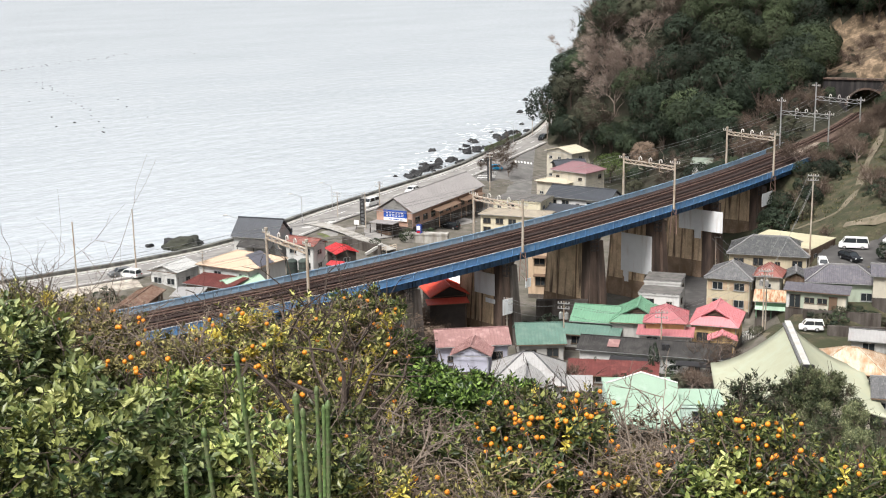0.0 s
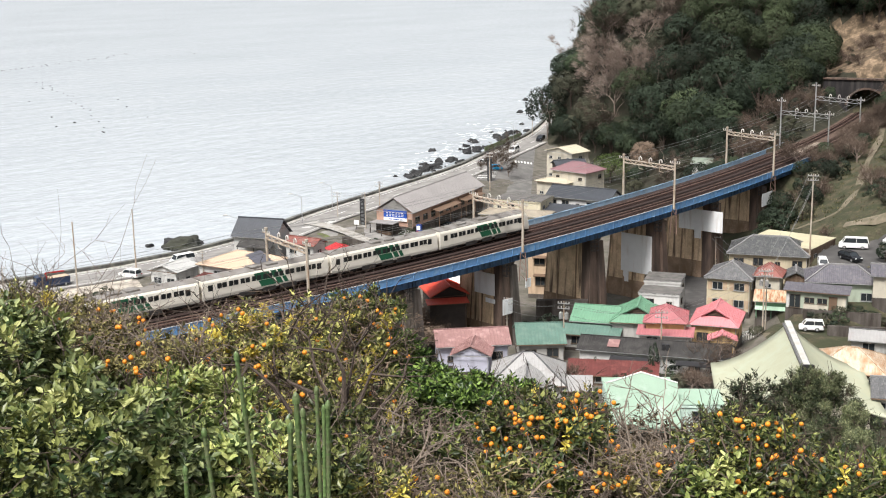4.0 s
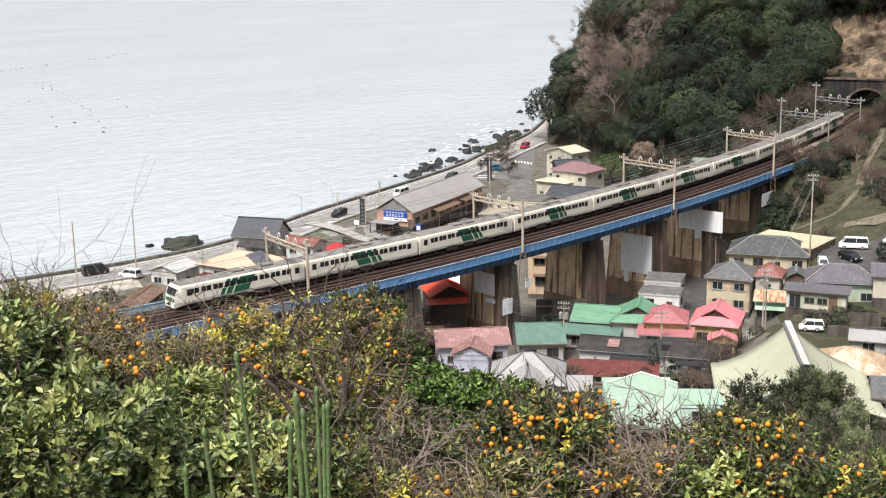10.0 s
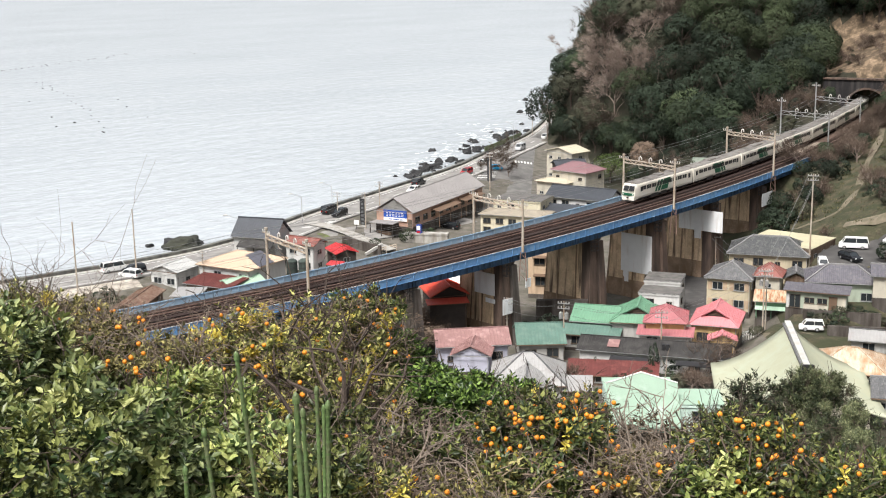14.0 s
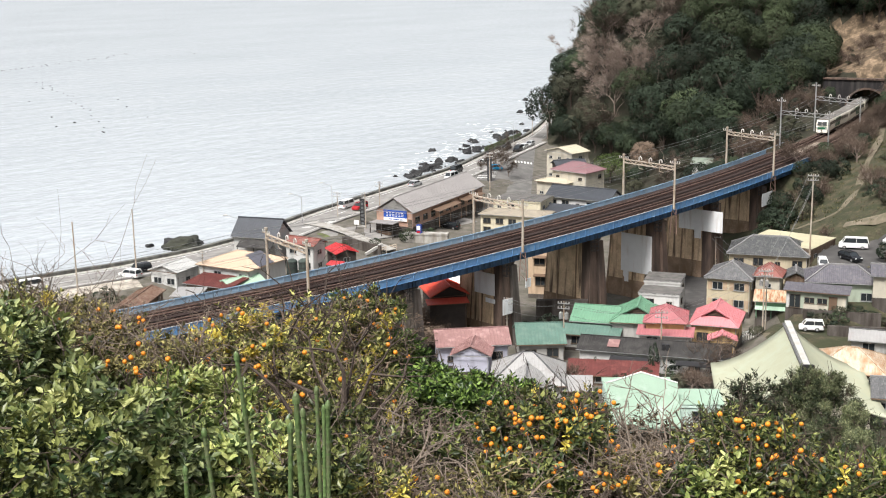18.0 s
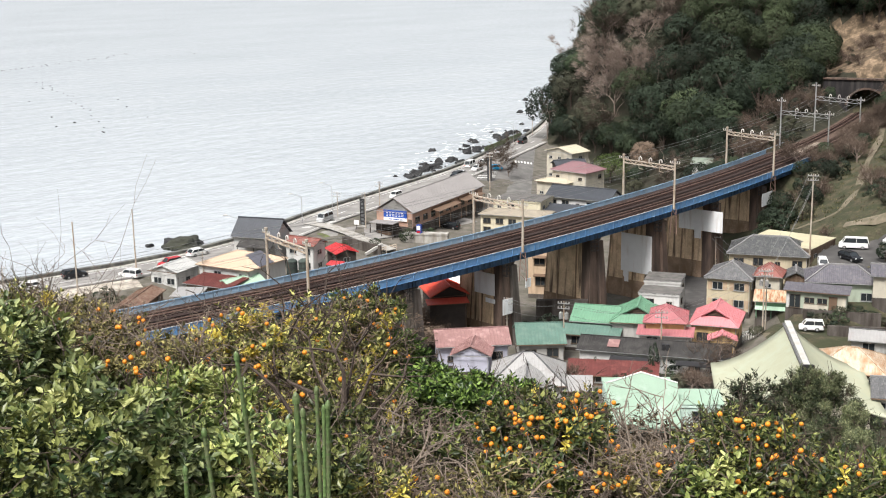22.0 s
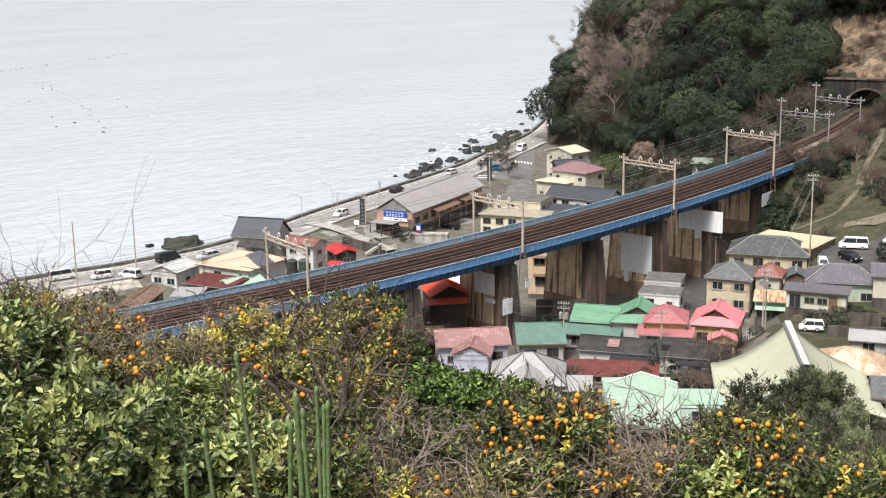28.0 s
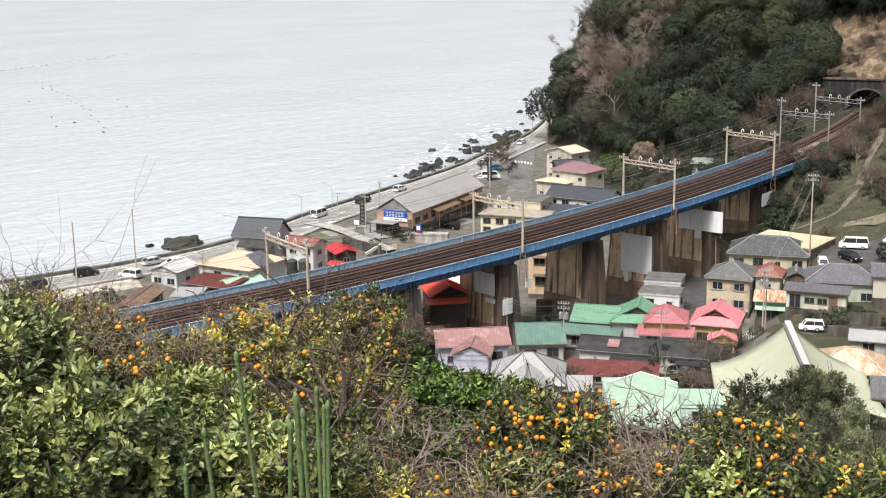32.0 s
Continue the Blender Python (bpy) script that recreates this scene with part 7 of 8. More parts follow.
# solar panels on the tan roof
sol = thing("solar_array", pose(-36.3, 223.4, 9.6, 0, 0, -30.5), "dark blue solar panels on the tan hip roof", "solar panels")
for i in range(4):
    for j in range(3):
        bm = bmesh.new()
        x0, y0 = 2.1 + 1.02 * i, -1.6 + 1.4 * j - 0.35 * i
        z = [4.9 + 0.12 + 1.9 * min(1.0, (6.1 - (x0 + dx)) / 5.1) for dx in (0, 0.98)]
        prism(bm, [(x0, y0, z[0] + 0.1), (x0 + 0.96, y0, z[1] + 0.1), (x0 + 0.96, y0 + 1.34, z[1] + 0.1), (x0, y0 + 1.34, z[0] + 0.1)], 0.05)
        part("solar_panel", bm, "solar", sol)
lines = thing("parking_lines", pose(10, 325, 0), "white painted parking bay lines", "road marking", kind="structure")
for k in range(7):
    bm = bmesh.new()
    x0, y0 = 8.3 + 0.35 * k, 324.5 + 3.0 * k
    z = max(gz(x0, y0), gz(x0 + 5, y0 - 1)) + 0.1
    bar(bm, (x0 - 10, y0 - 325, z), (x0 - 5, y0 - 326, z), 0.14, 0.006)
    part("bay_line", bm, "lane_paint", lines)

# ---------------------------------------------------------------- poles and cables
def utility_pole(x, y, z, h, arms=2, kit=False, r=0.15):
    root = thing("utility_pole", pose(x, y, z, 0, 0, -20), "grey concrete utility pole with cross-arms and insulators" + (" and transformers" if kit else ""), "utility pole", "utility poles")
    bm = bmesh.new()
    beam(bm, (0, 0, -2), (0, 0, h), r, 10, r * 0.65)
    part("pole", bm, "concrete_pole", root)
    for k in range(arms):
        zz = h - 0.35 - 0.75 * k
        bm = bmesh.new()
        box(bm, -0.9, -0.2, zz, 0.9, -0.11, zz + 0.1)
        part("cross_arm", bm, "aluminium", root)
        for e in (-0.8, -0.35, 0.35, 0.8):
            bm = bmesh.new()
            beam(bm, (e, -0.15, zz + 0.1), (e, -0.15, zz + 0.34), 0.07, 7)
            part("insulator", bm, "insulator", root)
    for k in range(5):
        bm = bmesh.new()
        beam(bm, (-0.25, 0, 1.8 + k * 0.6), (0.25, 0, 1.8 + k * 0.6), 0.018, 5)
        part("step_bolt", bm, "aluminium", root)
    if kit:
        for e in (-0.42, 0.42):
            bm = bmesh.new()
            beam(bm, (e, -0.1, h - 2.6), (e, -0.1, h - 1.7), 0.28, 12)
            t = part("transformer", bm, "aluminium", root, "grey drum transformer")
            bm = bmesh.new()
            beam(bm, (e, -0.1, h - 1.7), (e, -0.1, h - 1.5), 0.08, 8)
            part("bushing", bm, "insulator", t)
    return root


POLES = [(-63.9, 214.9, 10.2, 13.8), (-56.1, 225.7, 10.3, 13.7), (-16.5, 267.4, 10.0, 8.6), (-13.6, 272.1, 10.2, 9.8), (61.3, 206.7, 15.0, 16.5),
         (49.2, 188.7, 11.0, 8.7), (50.0, 190.2, 11.0, 8.4), (17.3, 176.9, 11.0, 7.5), (31.2, 175.4, 11.2, 6.1), (9.5, 185.2, 11.0, 6.0), (-43.0, 221.1, 10.0, 6.8),
         (12.0, 312.7, 10.0, 9.7), (-23.2, 276.6, 10.3, 6.8), (-77.8, 217.7, 10.2, 5.5), (50.3, 228.3, 10.0, 6.2), (28.9, 399.8, 10.5, 7.2), (16.6, 270.4, 10.0, 3.5)]
for k, (x, y, z, h) in enumerate(POLES):
    utility_pole(x, y, min(z, gz(x, y) + 0.3), h + max(0, z - gz(x, y)), 0 if k < 2 else 2 if k not in (13, 14, 16) else 1, k in (5, 7), 0.16 if k < 5 else 0.13)
for a, b in ((10, 2), (2, 3), (3, 11), (11, 15), (7, 8), (8, 5), (5, 4), (9, 7), (6, 14), (12, 2)):
    pa, pb = POLES[a], POLES[b]
    for e, dz in ((-0.8, -0.1), (0.8, -0.1), (0.0, -1.6)):
        wire("power_cable", [(pa[0] + e, pa[1], pa[2] + pa[3] + dz), (pb[0] + e, pb[1], pb[2] + pb[3] + dz)], 0.7, "black overhead power cable", 0.022, "village cables")


def street_lamp(x, y, z, h, turn):
    root = thing("street_lamp", pose(x, y, z, 0, 0, turn), "grey street lamp with a curved arm", "street lamp", "street lamps")
    bm = bmesh.new()
    beam(bm, (0, 0, -1), (0, 0, h), 0.09, 8, 0.06)
    part("pole", bm, "aluminium", root)
    bm = bmesh.new()
    pts = [Vector((2.2 * math.sin(q), 0, h - 0.05 + 0.9 * (1 - math.cos(q)) * 0 + 0.9 * math.sin(q))) for q in (0, 0.4, 0.8, 1.2, 1.55)]
    for p, q in zip(pts, pts[1:]):
        beam(bm, p, q, 0.05, 6)
    part("arm", bm, "aluminium", root)
    bm = bmesh.new()
    box(bm, 2.0, -0.15, h + 0.75, 2.8, 0.15, h + 0.92)
    part("lamp_head", bm, "concrete_pale", root)


for x, y, t in ((-41, 249, 200), (-30.5, 271, 200), (-25, 284, 200), (8.5, 349, 200), (22, 384, 210)):
    street_lamp(x, y, ROAD_Z - 0.3, 6.0, t)

# tall dark banner sign beside the road
for x, y, h in ((-17.3, 270.6, 6.4), (12.3, 322.0, 6.5)):
    root = thing("banner_sign", pose(x, y, 10.2, 0, 0, -20), "tall narrow black banner sign with white writing bars", "sign")
    bm = bmesh.new()
    box(bm, -0.6, -0.14, 0.4, 0.6, 0.14, h)
    bmesh.ops.bevel(bm, geom=bm.edges[:], offset=0.04, segments=1, affect="EDGES")
    part("board", bm, "black_steel", root)
    bm = bmesh.new()
    beam(bm, (0, 0, -1), (0, 0, 0.5), 0.12, 8)
    part("post", bm, "black_steel", root)
    for k in range(6):
        bm = bmesh.new()
        box(bm, -0.28, -0.16, h - 1.4 - k * 0.85, 0.28, -0.141, h - 0.9 - k * 0.85)
        part("writing_bar", bm, "car_grey", root)

hatch = thing("road_hatching", Matrix(), "white painted hatching at the road's bend", "road marking", kind="structure")
for k in range(9):
    bm = bmesh.new()
    x, y = -30.0 + 0.62 * k, 265.6 + 0.75 * k
    bar(bm, (x, y, ROAD_Z + 0.012), (x + 1.9, y - 0.4, ROAD_Z + 0.012), 0.34, 0.006)
    part("hatch_bar", bm, "lane_paint", hatch)

# dark green safety net along the sea wall by the cape
ribbon("safety_net", -0.5, -0.42, ROAD_Z + 2.0, "stake_green", "dark green safety net fence on the sea wall", "net fence", 145, 154, 1.3)

# dark stone terrace below the beige house, and fittings of the black-roofed warehouse
bm = bmesh.new()
box(bm, -4.2, -0.5, -2, 4.2, 0.5, 4.2)
mesh_thing("retaining_wall", bm, "pier_grey", "dark stained stone retaining wall below the beige house", "wall", pose(19.2, 199.5, gz(19.2, 199.5), 0, 0, -4), kind="structure")
ware = bpy.data.objects["warehouse"]
for x0, x1 in ((-5.6, -0.4), (3.4, 8.6)):
    bm = bmesh.new()
    prism(bm, [(x0, -4.7, 2.3), (x1, -4.7, 2.3), (x1, -3.6, 2.6), (x0, -3.6, 2.6)], 0.12)
    part("awning", bm, "black_steel", ware, "dark sheet awning on the wall")

# bare dirt yard beside the village lane
drape("dirt_yard", [(46.5, 171), (52, 170), (55.5, 178), (47.8, 185)], "dirt", "trodden dirt yard beside the village lane", "yard", 0.06, 1.5)
# net-wrapped storage tanks beside the tan-roofed house
tank = thing("storage_tank", pose(-27.0, 229.5, gz(-27.0, 229.5)), "dark green net-wrapped storage tanks on a frame", "tank")
for dx in (-1.1, 1.1):
    bm = bmesh.new()
    beam(bm, (dx, 0, 0.4), (dx, 0, 4.0), 1.02, 20)
    beam(bm, (dx, 0, 4.0), (dx, 0, 4.35), 1.02, 20, 0.5)
    part("tank_body", bm, "tank_net", tank)
    for z in (0.9, 1.8, 2.7, 3.6):
        bm = bmesh.new()
        beam(bm, (dx, 0, z), (dx, 0, z + 0.1), 1.05, 20)
        part("band", bm, "black_steel", tank)
    for y in (-0.7, 0.7):
        bm = bmesh.new()
        bar(bm, (dx, y, -0.5), (dx, y, 0.5), 0.2, 0.2)
        part("leg", bm, "black_steel", tank)

# painted bays of the roadside car park and a crossing on the street
bays = thing("parking_lines", Matrix(), "white painted parking bay lines on asphalt", "road marking", kind="structure")
for k in range(7):
    x, y = 9.2 + 0.38 * k, 325 + 3.1 * k
    bm = bmesh.new()
    z = max(gz(x, y), gz(x + 4.6, y)) + 0.14
    box(bm, x, y - 0.09, z - 0.1, x + 4.6, y + 0.09, z)
    part("bay_line", bm, "lane_paint", bays)
crossing = thing("crossing", Matrix(), "white painted crossing bars on the street", "road marking", kind="structure")
for k in range(6):
    x, y = 20.4 + 0.85 * k, 349.5 - 0.2 * k
    bm = bmesh.new()
    z = gz(x, y) + 0.2
    box(bm, x, y - 1.3, z - 0.12, x + 0.42, y + 1.3, z)
    part("crossing_bar", bm, "lane_paint", crossing)
bm = bmesh.new()
prism(bm, [(x, y, 3.26 + (y + 3.4) / 3.4 * 1.1) for x, y in ((-6.3, -2.6), (-4.7, -2.6), (-4.7, -0.9), (-6.3, -0.9))], 0.05)
part("roof_patch", bm, "roof_rose", ware, "rose metal patch on the roof")
for x in (1.4, 2.0):
    bm = bmesh.new()
    box(bm, x - 0.22, -2.3, 3.3, x + 0.22, -1.8, 4.25)
    part("roof_vent", bm, "black_steel", ware, "black roof vent")

# ---------------------------------------------------------------- orchard slope in the foreground
LEAFY = {"dense": ("leaf_fruit", 3900, 0.098), "light": ("leaf_bright", 4200, 0.074), "citrus": ("leaf_deep", 4700, 0.063),
         "sparse": ("leaf_lime", 2700, 0.068), "dryfruit": ("leaf_tan", 2500, 0.062), "dry": ("leaf_dry", 1500, 0.05),
         "pine": ("leaf_pine", 15000, 0.066), "thin": ("leaf_pine", 1800, 0.08), "dark": ("leaf_deep", 4300, 0.075),
         "glossy": ("leaf_glossy", 5200, 0.075)}
FRUIT = {"citrus": 46, "sparse": 13, "dryfruit": 20, "light": 1, "dry": 2}
TWIGS = {"dense": 60, "light": 60, "citrus": 330, "sparse": 400, "dryfruit": 330, "dry": 340, "pine": 150, "thin": 300, "dark": 60, "glossy": 30}
NAMES = {"dense": ("citrus_tree", "glossy dark green citrus tree on the orchard slope"), "light": ("shrub", "bright green leafy shrub on the slope"),
         "citrus": ("orange_tree", "orange tree hung with ripe fruit, some leaves yellowed"), "sparse": ("orange_tree", "sparse orange tree with bare crooked branches and few fruit"),
         "dryfruit": ("orange_tree", "half-bare orange tree with brown twigs and fruit"), "dry": ("bare_shrub", "leafless tangled grey-brown shrub"),
         "pine": ("evergreen_tree", "grey-green evergreen tree below the orchard"), "thin": ("evergreen_tree", "thin olive-green evergreen sapling"),
         "glossy": ("shrub", "lush glossy green shrub among the orchard trees"),
         "dark": ("shrub", "dense dark green shrub on the slope")}
bm = bmesh.new()
bmesh.ops.create_uvsphere(bm, u_segments=12, v_segments=8, radius=0.036)
ORANGE = smooth(data(bm, "orange", "orange_peel"))
grng = random.Random(77)


def leaf_shoots(lists, rng, c, away, n, size, spread, narrow):
    """n folded leaves set round short shoots that grow out and up from about the point c."""
    V, F = lists
    while n > 0:
        j = Vector((rng.gauss(0, 1), rng.gauss(0, 1), rng.gauss(0, 1))).normalized()
        p = c + j * spread * rng.random() ** 0.4
        grow = (away * 0.6 + j * 0.5 + Vector((0, 0, 0.7)) + Vector((rng.gauss(0, 0.3), rng.gauss(0, 0.3), rng.gauss(0, 0.3)))).normalized()
        u = grow.orthogonal().normalized()
        w = grow.cross(u)
        m = min(n, rng.randint(6, 10))
        tip = size * rng.uniform(1.2, 2.2)
        for k in range(m):
            f = (k + 0.5) / m
            a = k * 2.4 + rng.gauss(0, 0.4)
            side = u * math.cos(a) + w * math.sin(a)
            axis = (side * (1.1 - 0.6 * f) + grow * (0.25 + 0.75 * f) - Vector((0, 0, 0.25 * (1 - f)))).normalized()
            nor = (grow - axis * grow.dot(axis) + Vector((rng.gauss(0, 0.25), rng.gauss(0, 0.25), rng.gauss(0.1, 0.25)))).normalized()
            over = axis.cross(nor).normalized()
            l = size * rng.uniform(0.7, 1.25)
            q = p + grow * tip * (f - 0.5)
            i = len(V)
            wing = over * l * narrow * 0.5
            if narrow < 0.4:
                V += [q, q + axis * l * 0.5 + wing + nor * l * 0.07, q + axis * l - nor * l * 0.08, q + axis * l * 0.5 - wing + nor * l * 0.07]
                F += [(i, i + 1, i + 2), (i, i + 2, i + 3)]
            else:
                droop = nor * l * rng.uniform(0.05, 0.2)
                V += [q, q + axis * l * 0.3 + wing * 0.9 + nor * l * 0.06, q + axis * l * 0.68 + wing * 0.82 + nor * l * 0.03 - droop * 0.4, q + axis * l - droop,
                      q + axis * l * 0.68 - wing * 0.82 + nor * l * 0.03 - droop * 0.4, q + axis * l * 0.3 - wing * 0.9 + nor * l * 0.06]
                F += [(i, i + 1, i + 2), (i, i + 2, i + 3), (i, i + 3, i + 4), (i, i + 4, i + 5)]
        n -= m


def curl(bm, rng, p, d, r, depth):
    """A long crooked branch that bends as it grows and throws off thinner ones."""
    turn = Vector((rng.gauss(0, 1), rng.gauss(0, 1), rng.gauss(-0.2, 0.7))).normalized()
    n = 5
    for k in range(n):
        q = p + d / n
        beam(bm, p, q, r * (1 - 0.12 * k), 4, r * (1 - 0.12 * (k + 1)))
        d = d + (turn + Vector((rng.gauss(0, 0.5), rng.gauss(0, 0.5), rng.gauss(0, 0.5)))) * d.length * 0.24
        d *= 0.97
        p = q
        if depth and k in (1, 2, 3, 4) and rng.random() < 0.8:
            e = d * rng.uniform(0.35, 0.65)
            e.rotate(Euler((rng.gauss(0, 0.7), rng.gauss(0, 0.7), rng.gauss(0, 0.9))))
            curl(bm, rng, p, e, r * 0.55, depth - 1)


def orchard_tree(kind, x, y, z, rx, rz, fruit=None):
    """A tree or shrub whose crown is centred at x, y, z."""
    rng = random.Random(int(x * 97 + y * 31 + z * 7))
    g = gz(x, y)
    name, label = NAMES[kind]
    root = thing(name, pose(x, y, g), label, "tree" if "tree" in name else "shrub", "orchard trees and shrubs")
    c = Vector((0, 0, z - g))
    lower = c.z - rz * 0.9
    bm = bmesh.new()
    base = Vector((rng.gauss(0, 0.15), rng.gauss(0, 0.15), max(0.3, min(lower, c.z * 0.6))))
    woody = kind in ("sparse", "dry", "dryfruit", "citrus")
    stem = min(0.05, max(0.018, rx * 0.05)) * (1.5 if kind == "dry" else 1.0)
    beam(bm, (0, 0, -0.4), base, stem * 1.5, 7, stem)
    ends = []
    for k in range(11 if woody else 6):
        a = k * 0.6 + rng.gauss(0, 0.3)
        u = rng.uniform(-0.4, 0.62)
        k0 = math.sqrt(1 - u * u)
        q = c + Vector((rx * 0.6 * k0 * math.cos(a), rx * 0.6 * k0 * math.sin(a), rz * u))
        p = base.lerp(c, rng.uniform(0.0, 0.5))
        limb(bm, rng, p, q, stem * 0.42, 2 if woody else 1, ends, (0.22, 0.42))
    if woody and kind != "citrus":
        for k in range(13 if kind == "dry" else 6):
            a = rng.uniform(0, 6.28)
            p = c + Vector((rx * 0.35 * math.cos(a), rx * 0.35 * math.sin(a), rz * rng.uniform(-0.9, 0.2)))
            curl(bm, rng, p, Vector((rx * rng.uniform(0.4, 0.9) * math.cos(a), rx * rng.uniform(0.4, 0.9) * math.sin(a), rz * rng.uniform(0.3, 1.0))), min(0.014, stem * 0.3), 2)
    part("trunk", bm, "bark_grey" if kind in ("dry", "dryfruit") else "bark", root)
    # fine twigs
    V, F = [], []
    for _ in range(int(TWIGS[kind] * rx * rz * 4)):
        a, b = rng.uniform(0, 6.28), rng.uniform(-1, 1)
        k = rng.random() ** 0.4
        r = math.sqrt(1 - b * b)
        p = c + Vector((rx * k * r * math.cos(a), rx * k * r * math.sin(a), rz * k * b))
        d = Vector((rng.gauss(0, 1), rng.gauss(0, 1), rng.gauss(0.35, 0.7))).normalized() * rng.uniform(0.12, 0.34)
        m = p + d * 0.5 + Vector((rng.gauss(0, 0.03), rng.gauss(0, 0.03), rng.gauss(0, 0.03)))
        s = d.cross(Vector((rng.gauss(0, 1), rng.gauss(0, 1), rng.gauss(0, 1)))).normalized() * rng.uniform(0.003, 0.008)
        i = len(V)
        V += [p - s, p + s, m + s * 0.7, m - s * 0.7, p + d]
        F += [(i, i + 1, i + 2, i + 3), (i + 3, i + 2, i + 4)]
    if V:
        part("twig_tangle", raw("twig_tangle", V, F, "twig_tan" if kind in ("dryfruit", "sparse") else "twig_pale" if kind == "dry" and rng.random() < 0.6 else "twig"), None, root)["kind"] = "stuff"
    # leaves in clumps, yellowed ones between them
    lm, per, size = LEAFY[kind]
    total = int(per * math.pi * rx * rz * (1.6 if kind in ("pine", "thin") else 1.0) * (0.16 if kind == "pine" else 0.35 if kind == "thin" else 1))
    V, F, Y, G = [], [], [], []
    clumps = 84 if kind in ("dense", "light", "dark", "glossy") else 52 if kind == "pine" else 44
    V2, F2 = [], []
    for k in range(clumps):
        a, b = rng.uniform(0, 6.28), rng.uniform(-0.9, 1)
        q = rng.uniform(0.35, 0.95)
        r = math.sqrt(1 - b * b)
        p = c + Vector((rx * q * r * math.cos(a), rx * q * r * math.sin(a), rz * q * b))
        yellowed = kind in ("citrus", "sparse", "dryfruit", "light", "dense") and rng.random() < {"citrus": 0.1, "sparse": 0.22}.get(kind, 0.02)
        spread = min(rx, rz) * (rng.uniform(0.13, 0.25) if clumps in (84, 52) else rng.uniform(0.2, 0.38))
        # Paler clusters, likelier higher up, paint top light into the leaf colour.
        lit_top = clumps == 84 and kind not in ("dark", "glossy") and rng.random() < 0.2 + 0.3 * b or kind == "pine" and rng.random() < 0.9 * b
        away = (p - c).normalized() if (p - c).length > 0.01 else Vector((0, 0, 1))
        leaf_shoots((V2, F2) if lit_top else (V, F), rng, p, away, max(1, total // (clumps * (3 if yellowed else 1))), size * (0.72 + 0.02 * y), spread * 1.15, 0.3 if kind == "pine" else 0.5)
        if yellowed:
            leaf_shoots((Y, G), rng, p, away, int(total / clumps * (0.9 if kind == "sparse" else 0.3)) + 3, size * 0.95, spread * 0.6, 0.42)
    part("crown", raw("crown", V, F, lm), None, root)
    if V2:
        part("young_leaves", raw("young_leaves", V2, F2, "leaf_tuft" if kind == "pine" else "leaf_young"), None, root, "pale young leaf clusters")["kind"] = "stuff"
    if Y:
        part("yellow_leaves", raw("yellow_leaves", Y, G, "leaf_yellow"), None, root, "yellowed leaves")["kind"] = "stuff"
    n = int((FRUIT.get(kind, 0) if fruit is None else fruit) * max(0.5, rx * rz * 1.7))
    for _ in range(n):
        a, b = rng.uniform(3.2, 6.2), rng.uniform(-0.9, 0.97)
        q = rng.uniform(0.85, 1.08)
        r = math.sqrt(1 - b * b)
        p = c + Vector((rx * q * r * math.cos(a), rx * q * r * math.sin(a), rz * q * b))
        for _ in range(rng.choice((1, 1, 1, 1, 2))):
            o = p + Vector((rng.gauss(0, 0.05), rng.gauss(0, 0.05), rng.gauss(0, 0.05)))
            part("orange", ORANGE, None, root, "", Matrix.Translation(o) @ Matrix.Scale(rng.uniform(0.72, 1.0) * min(1.0, y / 14.6), 4))
    return root


orchard_tree("dense", -3.75, 11.00, 64.19, 0.65, 0.65)
orchard_tree("dense", -2.51, 9.00, 64.47, 0.78, 0.45)
orchard_tree("dark", -2.60, 7.50, 64.87, 0.52, 0.38)
orchard_tree("dense", -4.97, 14.00, 63.77, 0.45, 0.35)
orchard_tree("light", -2.38, 11.00, 63.89, 0.76, 0.40)
orchard_tree("dense", -1.67, 9.50, 64.01, 0.65, 0.35)
orchard_tree("dryfruit", -4.51, 16.00, 62.99, 0.81, 0.37)
orchard_tree("dryfruit", -3.33, 15.00, 63.14, 0.62, 0.38)
orchard_tree("sparse", -2.42, 17.00, 62.71, 1.17, 0.74)
orchard_tree("sparse", -1.40, 18.00, 62.34, 0.99, 0.66)
orchard_tree("sparse", -1.72, 16.00, 62.23, 1.25, 0.66)
orchard_tree("glossy", -0.72, 20.00, 61.45, 0.55, 0.46)
orchard_tree("glossy", 0.12, 22.00, 60.08, 1.21, 0.45)
orchard_tree("glossy", -0.76, 18.00, 61.17, 0.91, 0.41)
orchard_tree("dry", -0.53, 11.00, 63.35, 0.65, 0.30)
orchard_tree("dry", 0.17, 12.00, 63.04, 0.60, 0.27)
orchard_tree("glossy", 0.89, 17.00, 61.61, 0.47, 0.35)
orchard_tree("citrus", 1.06, 11.50, 63.49, 0.58, 0.39, 85)
orchard_tree("citrus", 1.77, 15.00, 62.34, 0.34, 0.29, 44)
orchard_tree("citrus", 0.69, 11.20, 63.56, 0.44, 0.44, 70)
orchard_tree("dry", 2.21, 13.00, 62.69, 0.65, 0.42)
orchard_tree("dry", 0.99, 10.00, 63.52, 0.64, 0.14)
orchard_tree("citrus", 3.48, 15.00, 61.93, 0.58, 0.38, 50)
orchard_tree("citrus", 3.46, 13.00, 62.46, 0.60, 0.33, 56)
orchard_tree("pine", 11.72, 38.00, 53.91, 1.48, 1.01)
orchard_tree("pine", 10.49, 37.00, 53.37, 1.61, 0.98)
orchard_tree("pine", 11.92, 36.00, 53.65, 1.40, 1.02)
orchard_tree("thin", 9.49, 37.00, 54.37, 0.93, 0.85)
orchard_tree("pine", 10.54, 30.00, 55.34, 1.10, 0.76)
orchard_tree("pine", 11.51, 38.00, 54.48, 0.96, 0.59)
